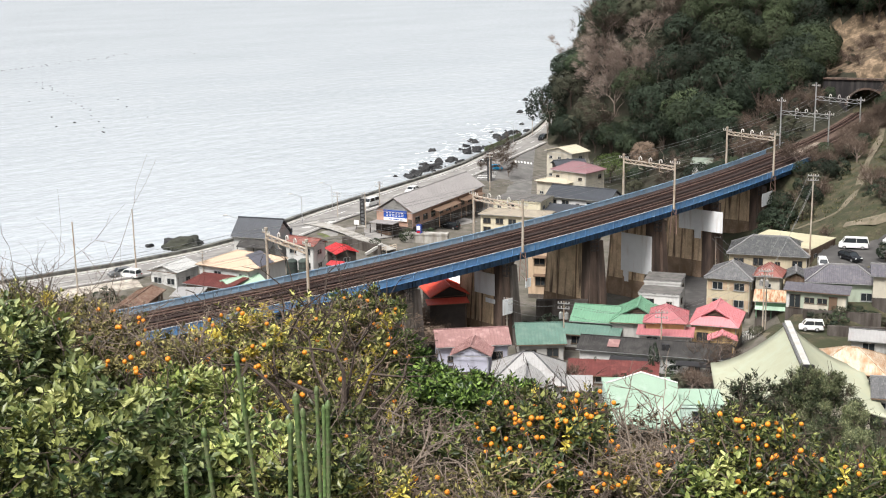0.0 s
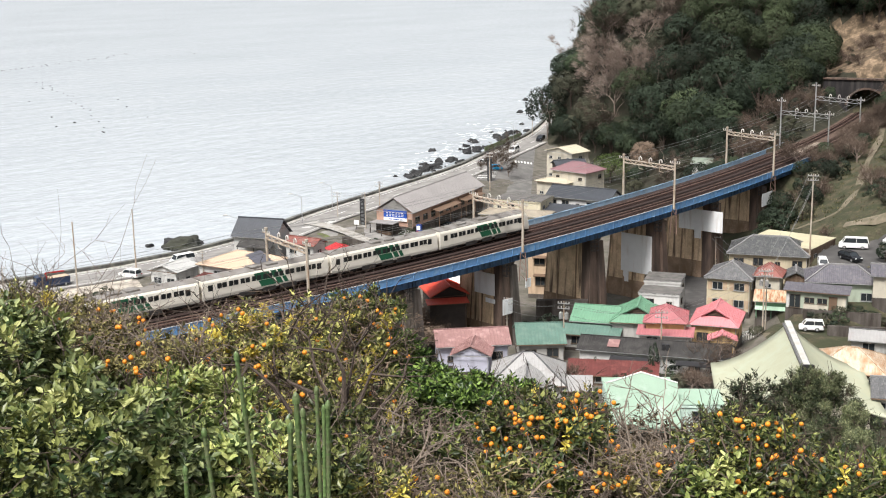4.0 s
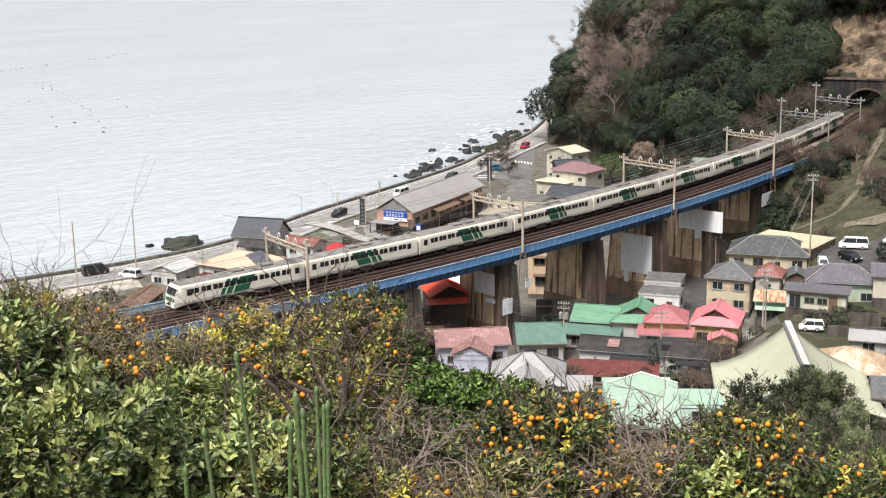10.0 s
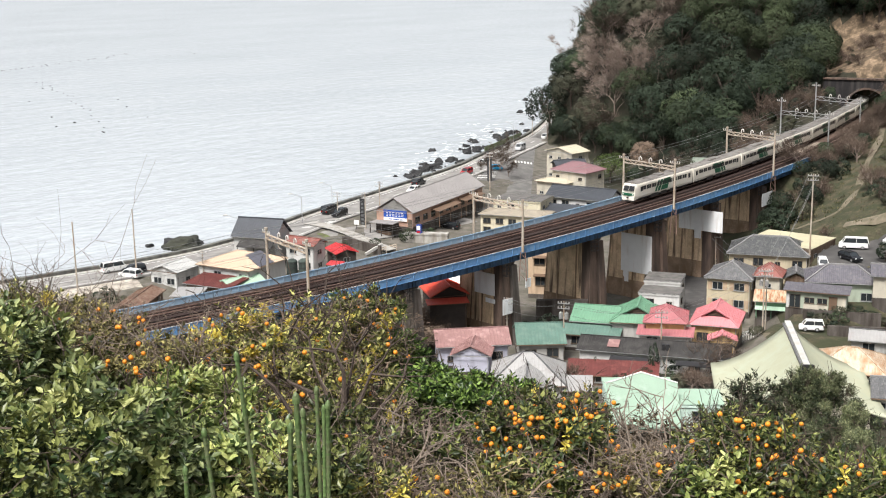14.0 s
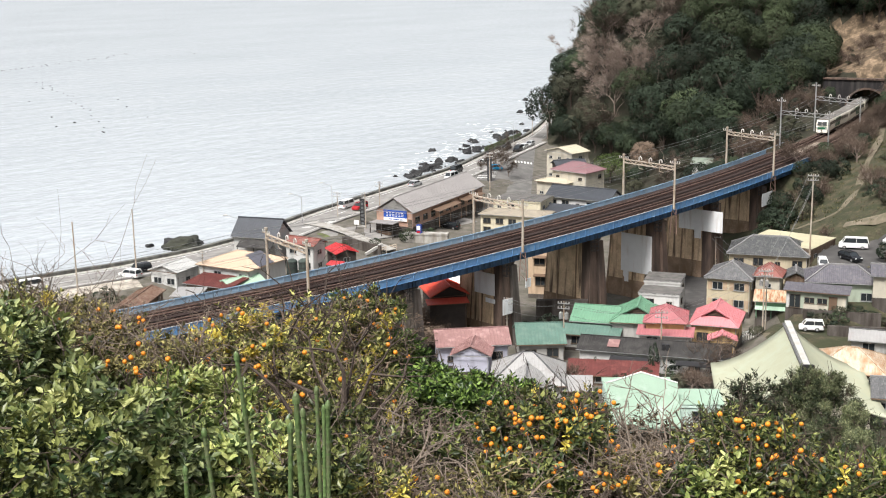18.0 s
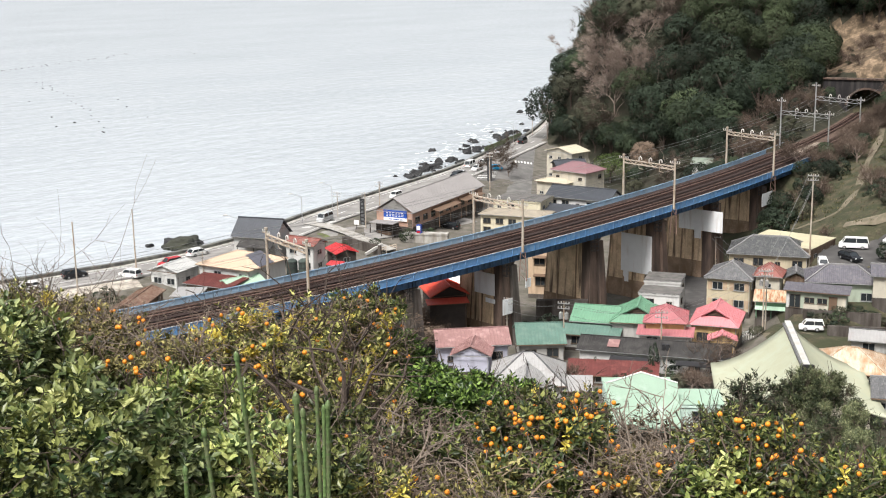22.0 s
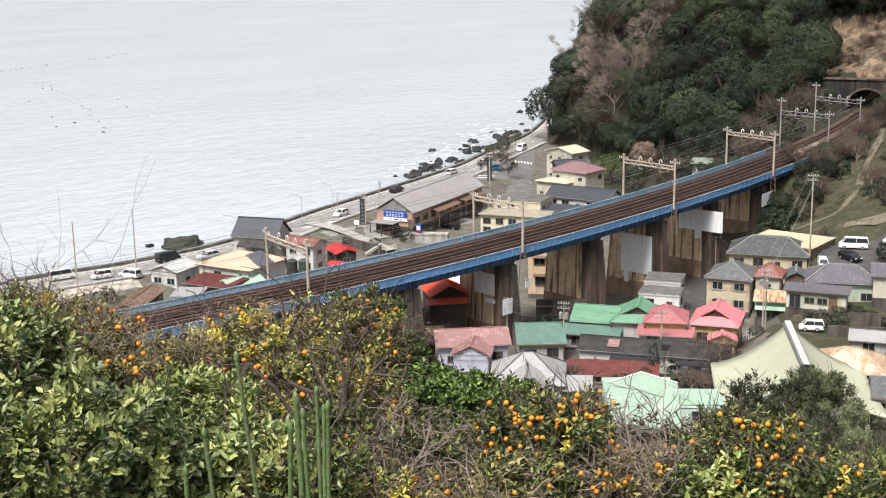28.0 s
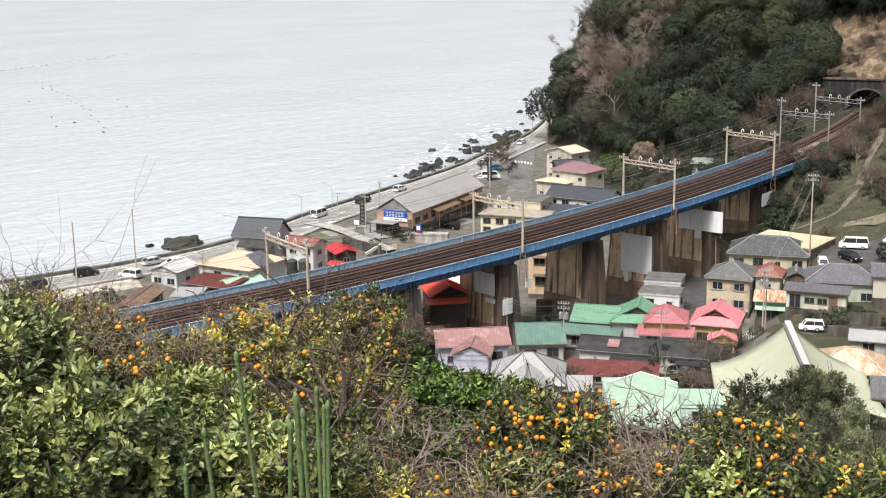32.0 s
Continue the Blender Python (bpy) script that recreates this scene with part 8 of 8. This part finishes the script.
orchard_tree("pine", 10.48, 34.00, 53.77, 1.71, 0.78)
orchard_tree("light", 3.72, 11.00, 63.10, 0.60, 0.23)
orchard_tree("dark", 2.10, 10.00, 63.50, 0.50, 0.2)
orchard_tree("dark", -0.99, 9.00, 64.10, 0.45, 0.24)
orchard_tree("citrus", -1.28, 19.00, 62.52, 0.70, 0.39)
orchard_tree("dry", 1.57, 10.00, 63.63, 0.64, 0.21)
orchard_tree("dryfruit", 0.31, 9.50, 63.78, 0.61, 0.17)
orchard_tree("sparse", -6.44, 19.00, 62.73, 0.54, 0.37)
orchard_tree("dryfruit", -5.73, 19.50, 62.35, 0.76, 0.41)
orchard_tree("dryfruit", -4.90, 18.50, 62.47, 0.47, 0.30)
orchard_tree("glossy", -0.29, 17.00, 61.92, 0.56, 0.48)
orchard_tree("glossy", 0.20, 16.50, 61.89, 0.45, 0.34)
orchard_tree("light", 3.40, 10.50, 63.30, 0.55, 0.28)
orchard_tree("light", 3.85, 10.00, 63.50, 0.45, 0.28)
orchard_tree("citrus", 2.79, 10.60, 63.62, 0.45, 0.40, 90)
orchard_tree("citrus", 2.66, 11.50, 63.45, 0.28, 0.26, 24)
orchard_tree("citrus", 0.98, 10.60, 63.80, 0.42, 0.42, 85)
orchard_tree("citrus", 1.16, 11.30, 63.30, 0.46, 0.36, 70)
orchard_tree("dense", -2.25, 9.00, 64.10, 0.50, 0.30)
orchard_tree("dense", -1.95, 9.30, 64.00, 0.40, 0.26)
orchard_tree("dark", -1.46, 10.50, 63.52, 0.42, 0.26)
orchard_tree("dark", -1.2, 12.50, 63.20, 0.45, 0.26)
orchard_tree("dark", -0.72, 10.50, 63.45, 0.36, 0.2)
orchard_tree("citrus", -0.95, 12.20, 63.05, 0.42, 0.28, 14)
orchard_tree("glossy", 0.74, 22.00, 60.10, 0.60, 0.42)
orchard_tree("glossy", 1.20, 20.00, 60.75, 0.50, 0.36)

# the old orange tree's own trunk and dark crooked limbs
MB = Vector((-1.45, 14.4, 0))
g = gz(MB.x, MB.y)
root = thing("orange_tree", pose(MB.x, MB.y, g), "old orange tree with thick dark crooked trunk and limbs", "tree", "orchard trees and shrubs")
z0 = EYE_Z - 14.4 * 0.44 - g
bm = bmesh.new()
trng = random.Random(8)
fork = Vector((0.03, 0, z0 + 0.75))
beam(bm, (-0.05, 0, -0.5), (0, 0, z0 + 0.3), 0.095, 9, 0.08)
beam(bm, (0, 0, z0 + 0.3), fork, 0.08, 9, 0.07)
part("trunk", bm, "bark", root)
ends = []
for dx, dy, dz, r in ((-0.5, 0.1, 0.6, 0.036), (-0.95, 0.1, 0.8, 0.032), (0.1, 0.1, 0.95, 0.036), (0.55, -0.1, 0.8, 0.034), (0.9, 0.2, 0.5, 0.026), (-0.25, 0.3, 1.0, 0.028), (0.35, 0.1, 1.0, 0.026), (-0.8, -0.1, 0.3, 0.024)):
    bm = bmesh.new()
    mid = fork + Vector((dx * 0.45, dy, dz * 0.35)) + Vector((trng.gauss(0, 0.12), 0, trng.gauss(0, 0.1)))
    beam(bm, fork - Vector((0, 0, 0.05 + 0.65 * trng.random())), mid, r * 1.25, 7, r)
    limb(bm, trng, mid, fork + Vector((dx, dy * 2, dz)), r * 0.9, 3, ends, (0.4, 0.7))
    part("limb", bm, "bark", root)

# thicket that closes the slope below and between the trees
TOP_U = [-0.362, -0.317, -0.248, -0.226, -0.201, -0.168, -0.14, -0.103, -0.076, -0.04, -0.017, -0.011, 0.029, 0.052, 0.099, 0.127, 0.137, 0.17, 0.193, 0.217, 0.236, 0.259, 0.277, 0.296, 0.324, 0.348, 0.367]
TOP_T = [0.275, 0.288, 0.3, 0.304, 0.286, 0.271, 0.263, 0.262, 0.278, 0.298, 0.31, 0.33, 0.342, 0.35, 0.353, 0.357, 0.382, 0.373, 0.381, 0.382, 0.373, 0.367, 0.358, 0.347, 0.346, 0.364, 0.384]
LOW_U, LOW_T = [0.2, 0.225, 0.25, 0.283, 0.318, 0.348, 0.37], [0.37, 0.385, 0.395, 0.408, 0.422, 0.434, 0.44]
for k in range(64):
    u = -0.37 + 0.74 * ((k * 0.618) % 1.0)
    t0 = float(np.interp(u, TOP_U, TOP_T)) if u < 0.2 else float(np.interp(u, LOW_U, LOW_T))
    t = grng.uniform(min(t0 + 0.045, 0.45), 0.46)
    D = grng.uniform(9, 12) if t > 0.4 else grng.uniform(13, 20)
    r = D * grng.uniform(0.032, 0.05)
    z = EYE_Z - D * t
    zone = "dense" if u < -0.17 else "sparse" if u < -0.03 else "dark" if u < 0.04 else "citrus"
    kind = grng.choice((zone, zone, zone, "dark" if u > -0.03 else zone, "sparse", "dry" if -0.12 < u < 0.2 else "light"))
    if 0.13 < u < 0.2:
        kind = grng.choice(("dry", "dry", "dryfruit"))
    if zone == "sparse" and t < 0.40 or 0.0 < u < 0.135 and t < 0.435:
        continue
    orchard_tree(kind, D * u, D, max(z, gz(D * u, D) + 0.25), r, r * 0.7, 0 if kind in ("dark", "dense") else None)
# wood on the lower slope
for k in range(60):
    u, D = grng.uniform(-0.42, 0.36), grng.uniform(34, 112)
    t = float(np.interp(u, TOP_U, TOP_T)) + (0.02 if u < 0.03 else 0.035)
    g = gz(D * u, D)
    room = EYE_Z - D * t - g
    if room > 2.0:
        put_tree(grng.choice((0, 1, 2, 3, 3, 4)), D * u, D, min(1.1, room / 11.5))

# bare twigs that stand up before the sea, and green garden stakes near the camera
for x, y, z, h in ((-5.6, 17.5, 63.3, 2.9), (-6.2, 18.5, 62.9, 2.7), (-4.6, 18.2, 62.7, 2.4), (-4.9, 16.6, 63.1, 2.2), (-4.1, 17.2, 62.7, 2.3), (-3.5, 16.4, 62.7, 2.0)):
    rng = random.Random(int(x * 50))
    g = gz(x, y)
    root = thing("bare_sapling", pose(x, y, g), "thin leafless sapling with long bare twigs", "tree", "bare saplings")
    bm = bmesh.new()
    ends = []
    beam(bm, (0, 0, -0.3), (0, 0, z - g - 1.2), 0.03, 6, 0.02)
    for k in range(6):
        p = Vector((0, 0, z - g - 1.2))
        q = p + Vector((rng.gauss(0, 0.5), rng.gauss(0, 0.4), rng.uniform(0.5, 1.0) * h * 0.5))
        limb(bm, rng, p, q, 0.0085, 2, ends, (0.5, 0.8))
    part("trunk", bm, "twig_pale", root)


def stake(p, q, r=0.0066):
    """A plastic-coated garden stake with a rounded cap and rings."""
    p, q = Vector(p), Vector(q)
    root = thing("garden_stake", Matrix.Translation(q), "green plastic-coated garden stake with rounded cap", "stake", "garden stakes")
    a = p - q
    bm = bmesh.new()
    beam(bm, (0, 0, 0), a, r, 12)
    part("rod", bm, "stake_green", root)
    bm = bmesh.new()
    for u, v, w0, w1 in ((0.0, 0.012, 1.35, 1.35), (0.012, 0.02, 1.35, 1.0), (0.02, 0.026, 1.0, 0.35)):
        d = a.normalized()
        beam(bm, a + d * (u - 0.012), a + d * (v - 0.012), r * w0, 12, r * w1)
    part("cap", bm, "stake_green", root)
    n = int(min(a.length, 0.62) / 0.04)
    for k in range(1, n):
        bm = bmesh.new()
        c = a * (1 - k * 0.04 / a.length)
        beam(bm, c, c + a.normalized() * 0.006, r * 1.12, 10)
        part("ring", bm, "stake_green", root)


stake((-0.618, 3.600, 66.840), (-0.418, 3.600, 64.488))
stake((-0.728, 3.600, 66.602), (-0.567, 3.600, 64.488))
stake((-0.792, 3.600, 66.481), (-0.807, 3.600, 64.488))
stake((-0.425, 3.273, 66.737), (-0.520, 3.273, 64.625))
stake((-0.344, 2.769, 67.001), (-0.311, 2.769, 64.837))
stake((-0.429, 3.600, 66.659), (-0.386, 3.600, 64.488))
stake((-0.428, 4.000, 66.589), (-0.430, 4.000, 64.320))
stake((-0.457, 4.500, 66.342), (-0.517, 4.500, 64.110))
stake((-0.353, 3.600, 66.682), (-0.412, 3.600, 64.488))

# ---------------------------------------------------------------- scrub by the line and in the village
SCRUB = [big_tree(31, 2.4, 1.5, 1.2, "leaf_mid", "low green shrub on bare ground", 8, 90, 0.24, "shrub"), big_tree(32, 2.2, 1.4, 1.1, "leaf_olive", "low olive-brown shrub on bare ground", 8, 90, 0.24, "shrub"),
         big_tree(33, 2.6, 1.5, 1.3, "leaf_dark", "low dark green shrub on bare ground", 8, 90, 0.24, "shrub"), bare_tree(34, 2.6, 1.5, "dry brown leafless bush", "twig_brown", 1100, 0.026, "dry bushes")]
for ob in SCRUB:
    ob.name = "bush" if ob is SCRUB[3] else "shrub"
    ob["group"] = "shrubs about the village"
used = [False] * 4


def shrub(k, x, y, s):
    m = pose(x, y, gz(x, y) - 0.15, 0, 0, grng.uniform(0, 360)) @ Matrix.Scale(s, 4)
    ob = SCRUB[k] if not used[k] else copy_thing(SCRUB[k], m)
    used[k] = True
    ob.matrix_basis = m
    return ob


def beside_line(x, y):
    """Distance from the line and the place along it."""
    q = np.hypot(TRK_P[:, 0] - x, TRK_P[:, 1] - y)
    return float(q.min()), float(TRK_S[int(q.argmin())])


TRODDEN = [(66, 231.3), (70, 230.6), (74, 230.8), (76.6, 234.2), (80.2, 240.5), (82.7, 246), (85.4, 252), (88.5, 258), (93.2, 267), (64.5, 229), (68.4, 225.5), (72, 222), (76.4, 218.6)]
n = 0
while n < 200:
    x, y = grng.uniform(58, 112), grng.uniform(214, 320)
    d, s_near = beside_line(x, y)
    if x < 55 + (y - 216) * 0.2 or s_near > 226 or gz(x, y) > 60 or x * math.cos(heading(s_near)) < trk(s_near, 0.85).x * math.cos(heading(s_near)):
        continue
    if min(math.hypot(x - a, y - b) for a, b in TRODDEN) < 2.6 or math.hypot(x - 71, y - 208) < 11:
        continue
    if s_near > 150:
        # brown brush below the rails, dark clumps in it
        if d < 7.4 or d > 26:
            continue
        shrub(grng.choice((3, 3, 3, 1, 3, 2)) if d < 15 else grng.choice((0, 1, 2)), x, y, grng.uniform(0.7, 1.25) if d < 15 else grng.uniform(0.25, 0.6))
    elif s_near > 120 and 4.6 < d < 13.5:
        # dark thicket under the bridge's end
        shrub(grng.choice((2, 2, 2, 0, 3)), x, y, grng.uniform(0.8, 1.4))
    elif d > 13.5:
        # open grass with low clumps
        if d < 23 and grng.random() < 0.6:
            continue
        shrub(grng.choice((0, 1, 2, 2, 3)), x, y, grng.uniform(0.2, 0.55) if d < 25 else grng.uniform(0.6, 1.2))
    else:
        continue
    n += 1
# rough grass on the open slope
V, F = [], []
while len(F) < 9000:
    x, y = grng.uniform(62, 104), grng.uniform(215, 300)
    d, s_near = beside_line(x, y)
    if d < 7 or d > 34 or s_near < 112 or min(math.hypot(x - a, y - b) for a, b in TRODDEN) < 0.9 or math.hypot(x - 71, y - 208) < 12:
        continue
    z = gz(x, y)
    for _ in range(9):
        p = Vector((x + grng.gauss(0, 0.35), y + grng.gauss(0, 0.35), z - 0.05))
        side = Vector((grng.gauss(0, 1), grng.gauss(0, 1), 0)).normalized() * 0.07
        tip = Vector((grng.gauss(0, 0.15), grng.gauss(0, 0.15), grng.uniform(0.2, 0.55)))
        i = len(V)
        V += [p - side, p + side, p + tip]
        F.append((i, i + 1, i + 2))
mesh_thing("rough_grass", raw("rough_grass", V, F, "grass_blade"), None, "rough tan and green grass on the slope", "grass", kind="stuff")
for x, y, k, s in ((14, 187, 2, 1.3), (16, 190, 2, 1.5), (12.5, 190, 0, 1.2), (1, 196, 2, 1.4), (3.5, 195, 2, 1.2), (-5, 181, 3, 1.6), (-8, 179, 3, 1.7), (-3, 184, 3, 1.4), (-11, 177, 3, 1.6), (-1, 180, 3, 1.3),
                   (47.2, 197.5, 0, 0.9), (30.5, 166.2, 2, 1.1), (33.0, 165.0, 0, 1.2), (35.5, 163.8, 3, 1.3), (26.5, 161.0, 2, 0.9), (23.2, 160.0, 2, 0.8), (47, 183, 1, 0.9), (56.5, 183.5, 1, 1.0), (59.5, 184, 0, 0.9),
                   (-7.5, 262, 0, 1.2), (-3.0, 264, 0, 1.1), (-24.5, 251, 0, 0.7), (-20, 252, 0, 0.6), (-14, 255.5, 0, 0.8), (-58, 211, 0, 1.2), (-55, 209, 1, 1.2), (-52, 213, 0, 1.0), (73, 203, 2, 1.3), (75.5, 204, 2, 1.5)):
    shrub(k, x, y, s)

# brown scrub on the embankment between the line and the wood
n = 0
while n < 80:
    s, off = grng.uniform(128, 226), -grng.uniform(6, 24)
    p = trk(s, off)
    if p.y > 345:
        continue
    n += 1
    if grng.random() < 0.45:
        put_tree(grng.choice((0, 2, 4, 5)), p.x, p.y, grng.uniform(0.3, 0.6))
    else:
        shrub(grng.choice((1, 2, 3, 3)), p.x, p.y, grng.uniform(0.8, 1.7))
for k in range(16):
    x = 112 + 1.9 * k
    for _ in range(3):
        shrub(2, x + grng.uniform(-1, 1), 382 + 7 * grng.random() - (x - 112) * 0.87, grng.uniform(0.8, 1.5))
for k in range(26):
    y = grng.uniform(336, 368)
    shrub(grng.choice((1, 3, 3, 3)), grng.uniform(0.305 * y, 0.35 * y), y, grng.uniform(0.35, 0.8))
# garden behind the hall: a dark narrow conifer and low shrubs
for x, y, k, sx, sz in ((28.0, 163.0, 2, 0.45, 2.0), (20.5, 165.0, 2, 0.4, 1.1), (24.5, 163.5, 2, 0.5, 0.8), (29.6, 161.0, 0, 0.8, 0.9), (31.0, 160.2, 1, 0.9, 0.9), (32.6, 159.4, 3, 0.9, 0.55), (34.0, 158.8, 3, 0.9, 0.55), (17.0, 160.5, 3, 0.9, 0.9),
                        (49.0, 172.0, 2, 0.9, 0.9), (51.0, 173.5, 0, 0.9, 0.8), (47.5, 174.5, 2, 0.9, 1.0), (57.8, 179.5, 2, 1.0, 0.7), (60.0, 178.8, 1, 1.0, 0.7), (64.5, 171.0, 2, 1.3, 1.2), (66.3, 169.5, 2, 1.4, 1.3),
                        (56.5, 188.0, 2, 1.0, 0.5), (58.6, 187.5, 2, 1.0, 0.5), (60.7, 187.0, 1, 1.1, 0.8), (62.8, 186.5, 2, 1.0, 0.5), (65.0, 186.0, 2, 1.0, 0.5), (67.2, 185.6, 1, 1.1, 0.8)):
    ob = shrub(k, x, y, 1.0)
    ob.matrix_basis = pose(x, y, gz(x, y) - 0.15, 0, 0, 40 * x) @ Matrix.Diagonal((sx, sx, sz, 1))


# ---------------------------------------------------------------- movement
TRAIN_V, TRAIN_S0 = 22.6, -24.2


def train_rows(k):
    """Rows for the k-th coach from the front."""
    rows = []
    for i in range(129):
        t = i * 0.25
        s = TRAIN_S0 + TRAIN_V * t + 0.42 * max(0.0, t - 9.0) - 20.0 * k - 9.75
        a, b = trk(s - 6.9, FAR_TRACK), trk(s + 6.9, FAR_TRACK)
        c, d = (a + b) / 2, b - a
        yaw = -math.degrees(math.atan2(d.x, d.y))
        pitch = math.degrees(math.atan2(d.z, d.xy.length))
        m = pose(c.x, c.y, c.z, 0, 0, yaw) @ pose(0, 0, 0, pitch)
        if k == 9:
            m = m @ pose(0, 0, 0, 0, 0, 180)
        rows.append((t, m))
    return rows


ROAD_Q = [0.0]
for (ax, ay), (bx, by) in zip(SHORE, SHORE[1:]):
    ROAD_Q.append(ROAD_Q[-1] + math.hypot(bx - ax, by - ay))
LANES = {d: np.array(along(SHORE, d)) for d in (3.1, 6.9)}


def road_rows(lane, q0, v):
    """Rows of a vehicle that keeps its lane at v metres a second; q0: its place on the road at the start."""
    rows = []
    P = LANES[lane]
    for i in range(65):
        t = i * 0.5
        q = q0 + v * t
        q += float(np.interp(q, [462, 493, 544, 620], [0, 14, 21, 24]))
        x, y = np.interp(q, ROAD_Q, P[:, 0]), np.interp(q, ROAD_Q, P[:, 1])
        w = 3.0 if v > 0 else -3.0
        dx, dy = np.interp(q + w, ROAD_Q, P[:, 0]) - x, np.interp(q + w, ROAD_Q, P[:, 1]) - y
        rows.append((t, pose(x, y, ROAD_Z + 0.01, 0, 0, -math.degrees(math.atan2(dx, dy)))))
    return rows


def drive(kind, paint, label, lane, q0, v):
    ob = vehicle(kind, paint, label, "truck" if kind == "truck" else "car")
    ob["group"] = "traffic on the coast road"
    TRAFFIC.append((ob, lane, q0, v))


TRAFFIC = []
drive("sedan", "car_grey", "dark grey saloon car on the coast road", 6.9, 442.8, -9.68)
drive("truck", "car_navy", "flatbed truck with a dark blue cab", 6.9, 473.3, -10.79)
drive("van", "car_white", "white delivery van on the coast road", 6.9, 501.1, -11.65)
drive("sedan", "car_white", "white saloon car on the coast road", 6.9, 517.3, -11.03)
drive("suv", "car_black", "black small car on the coast road", 6.9, 603.2, -11.31)
drive("van", "car_white", "white van on the coast road", 6.9, 621.3, -10.86)
drive("suv", "car_black", "black car on the coast road", 6.9, 645.5, -11.09)
drive("sedan", "car_white", "white saloon car on the coast road", 6.9, 679.2, -11.51)
drive("suv", "car_red", "dark red car on the coast road", 6.9, 699.3, -11.24)
drive("van", "car_silver", "silver van on the coast road", 6.9, 753.5, -12.17)
drive("kei", "car_white", "small white car on the coast road", 6.9, 771.9, -11.88)
drive("sedan", "car_silver", "silver saloon car on the coast road", 6.9, 827.9, -13.14)
drive("suv", "car_black", "black car on the coast road", 6.9, 779.0, -11.0)
drive("sedan", "car_white", "white car on the coast road", 6.9, 756.7, -9.5)
drive("suv", "car_black", "black off-road car on the coast road", 3.1, 327.9, 14.13)
drive("van", "car_black", "black people carrier on the coast road", 3.1, 309.4, 13.01)
drive("sedan", "car_silver", "silver estate car on the coast road", 3.1, 289.0, 13.07)
drive("van", "car_white", "white people carrier on the coast road", 3.1, 252.6, 13.6)
drive("sedan", "car_white", "white saloon car on the coast road", 3.1, 165.2, 13.42)
drive("suv", "car_black", "black car on the coast road", 3.1, 139.5, 13.46)
drive("sedan", "car_white", "white saloon car on the coast road", 3.1, 158.7, 11.22)
drive("van", "car_black", "black people carrier on the coast road", 3.1, 108.0, 12.35)
drive("van", "car_white", "white van on the coast road", 3.1, 45.8, 13.84)
drive("sedan", "car_silver", "silver saloon car on the coast road", 3.1, 227.8, 6.97)
drive("suv", "car_black", "black car on the coast road", 3.1, 24.7, 12.91)
# load of the flatbed truck: red folded crane and pale timber
truck = TRAFFIC[1][0]
bm = bmesh.new()
box(bm, -0.9, -2.9, 1.3, 0.9, 0.6, 1.75)
part("load", bm, "roof_tan", truck, "pale timber load")
bm = bmesh.new()
bar(bm, (0, 0.9, 1.3), (0, 0.9, 2.6), 0.3, 0.3)
bar(bm, (0, 0.9, 2.6), (0, -2.4, 2.5), 0.22, 0.26)
part("crane", bm, "car_red", truck, "folded red loading crane")


def park(kind, paint, label, x, y, turn, z=None):
    ob = vehicle(kind, paint, label)
    ob.matrix_basis = pose(x, y, (gz(x, y) + 0.1) if z is None else z, 0, 0, turn)
    ob["group"] = "parked vehicles"


park("van", "car_white", "white people carrier parked above the houses", 70.4, 212.4, 75)
park("kei", "car_white", "small white van parked beside the field", 54.4, 181.0, 78)
park("sedan", "car_black", "black saloon car in the small car park", 67.3, 204.2, 200)
park("kei", "car_white", "small white van in the small car park", 62.6, 203.4, 170)
park("kei", "car_white", "white small car at the car park's edge", 77.5, 213.0, 80)
park("suv", "car_white", "white car parked on the gravel yard", -57.3, 225.5, 62)
park("kei", "car_blue", "light blue car in the roadside car park", 14.6, 335.8, -60)
late_van = vehicle("van", "car_white", "white van that pulls into the roadside car park")
late_van["group"] = "traffic on the coast road"
park("sedan", "car_white", "white car in the roadside car park", 12.5, 346.0, -60)
park("suv", "car_black", "black car beside the restaurant", 1.6, 274.5, 60)


def late_rows():
    """The white van comes round the cape and parks beside the road."""
    way = [(0.0, 75, 545, 150), (14.5, 75, 545, 152), (27.0, 31.5, 389, 152), (28.0, 23.5, 368, 157), (28.6, 18.0, 352, 155), (29.1, 14.6, 338, 170), (29.5, 13.4, 329, 215), (29.9, 13.0, 325, 262), (32.0, 12.8, 324.6, 268)]
    return [(t, pose(x, y, (ROAD_Z + 0.01) if t < 28.5 else gz(x, y) + 0.12, 0, 0, a)) for t, x, y, a in way]


def motions():
    for ob, lane, q0, v in TRAFFIC:
        walk(ob, road_rows(lane, q0, v))
    walk(late_van, late_rows())
    for k, c in enumerate(COACHES):
        walk(c, train_rows(k))


motions()
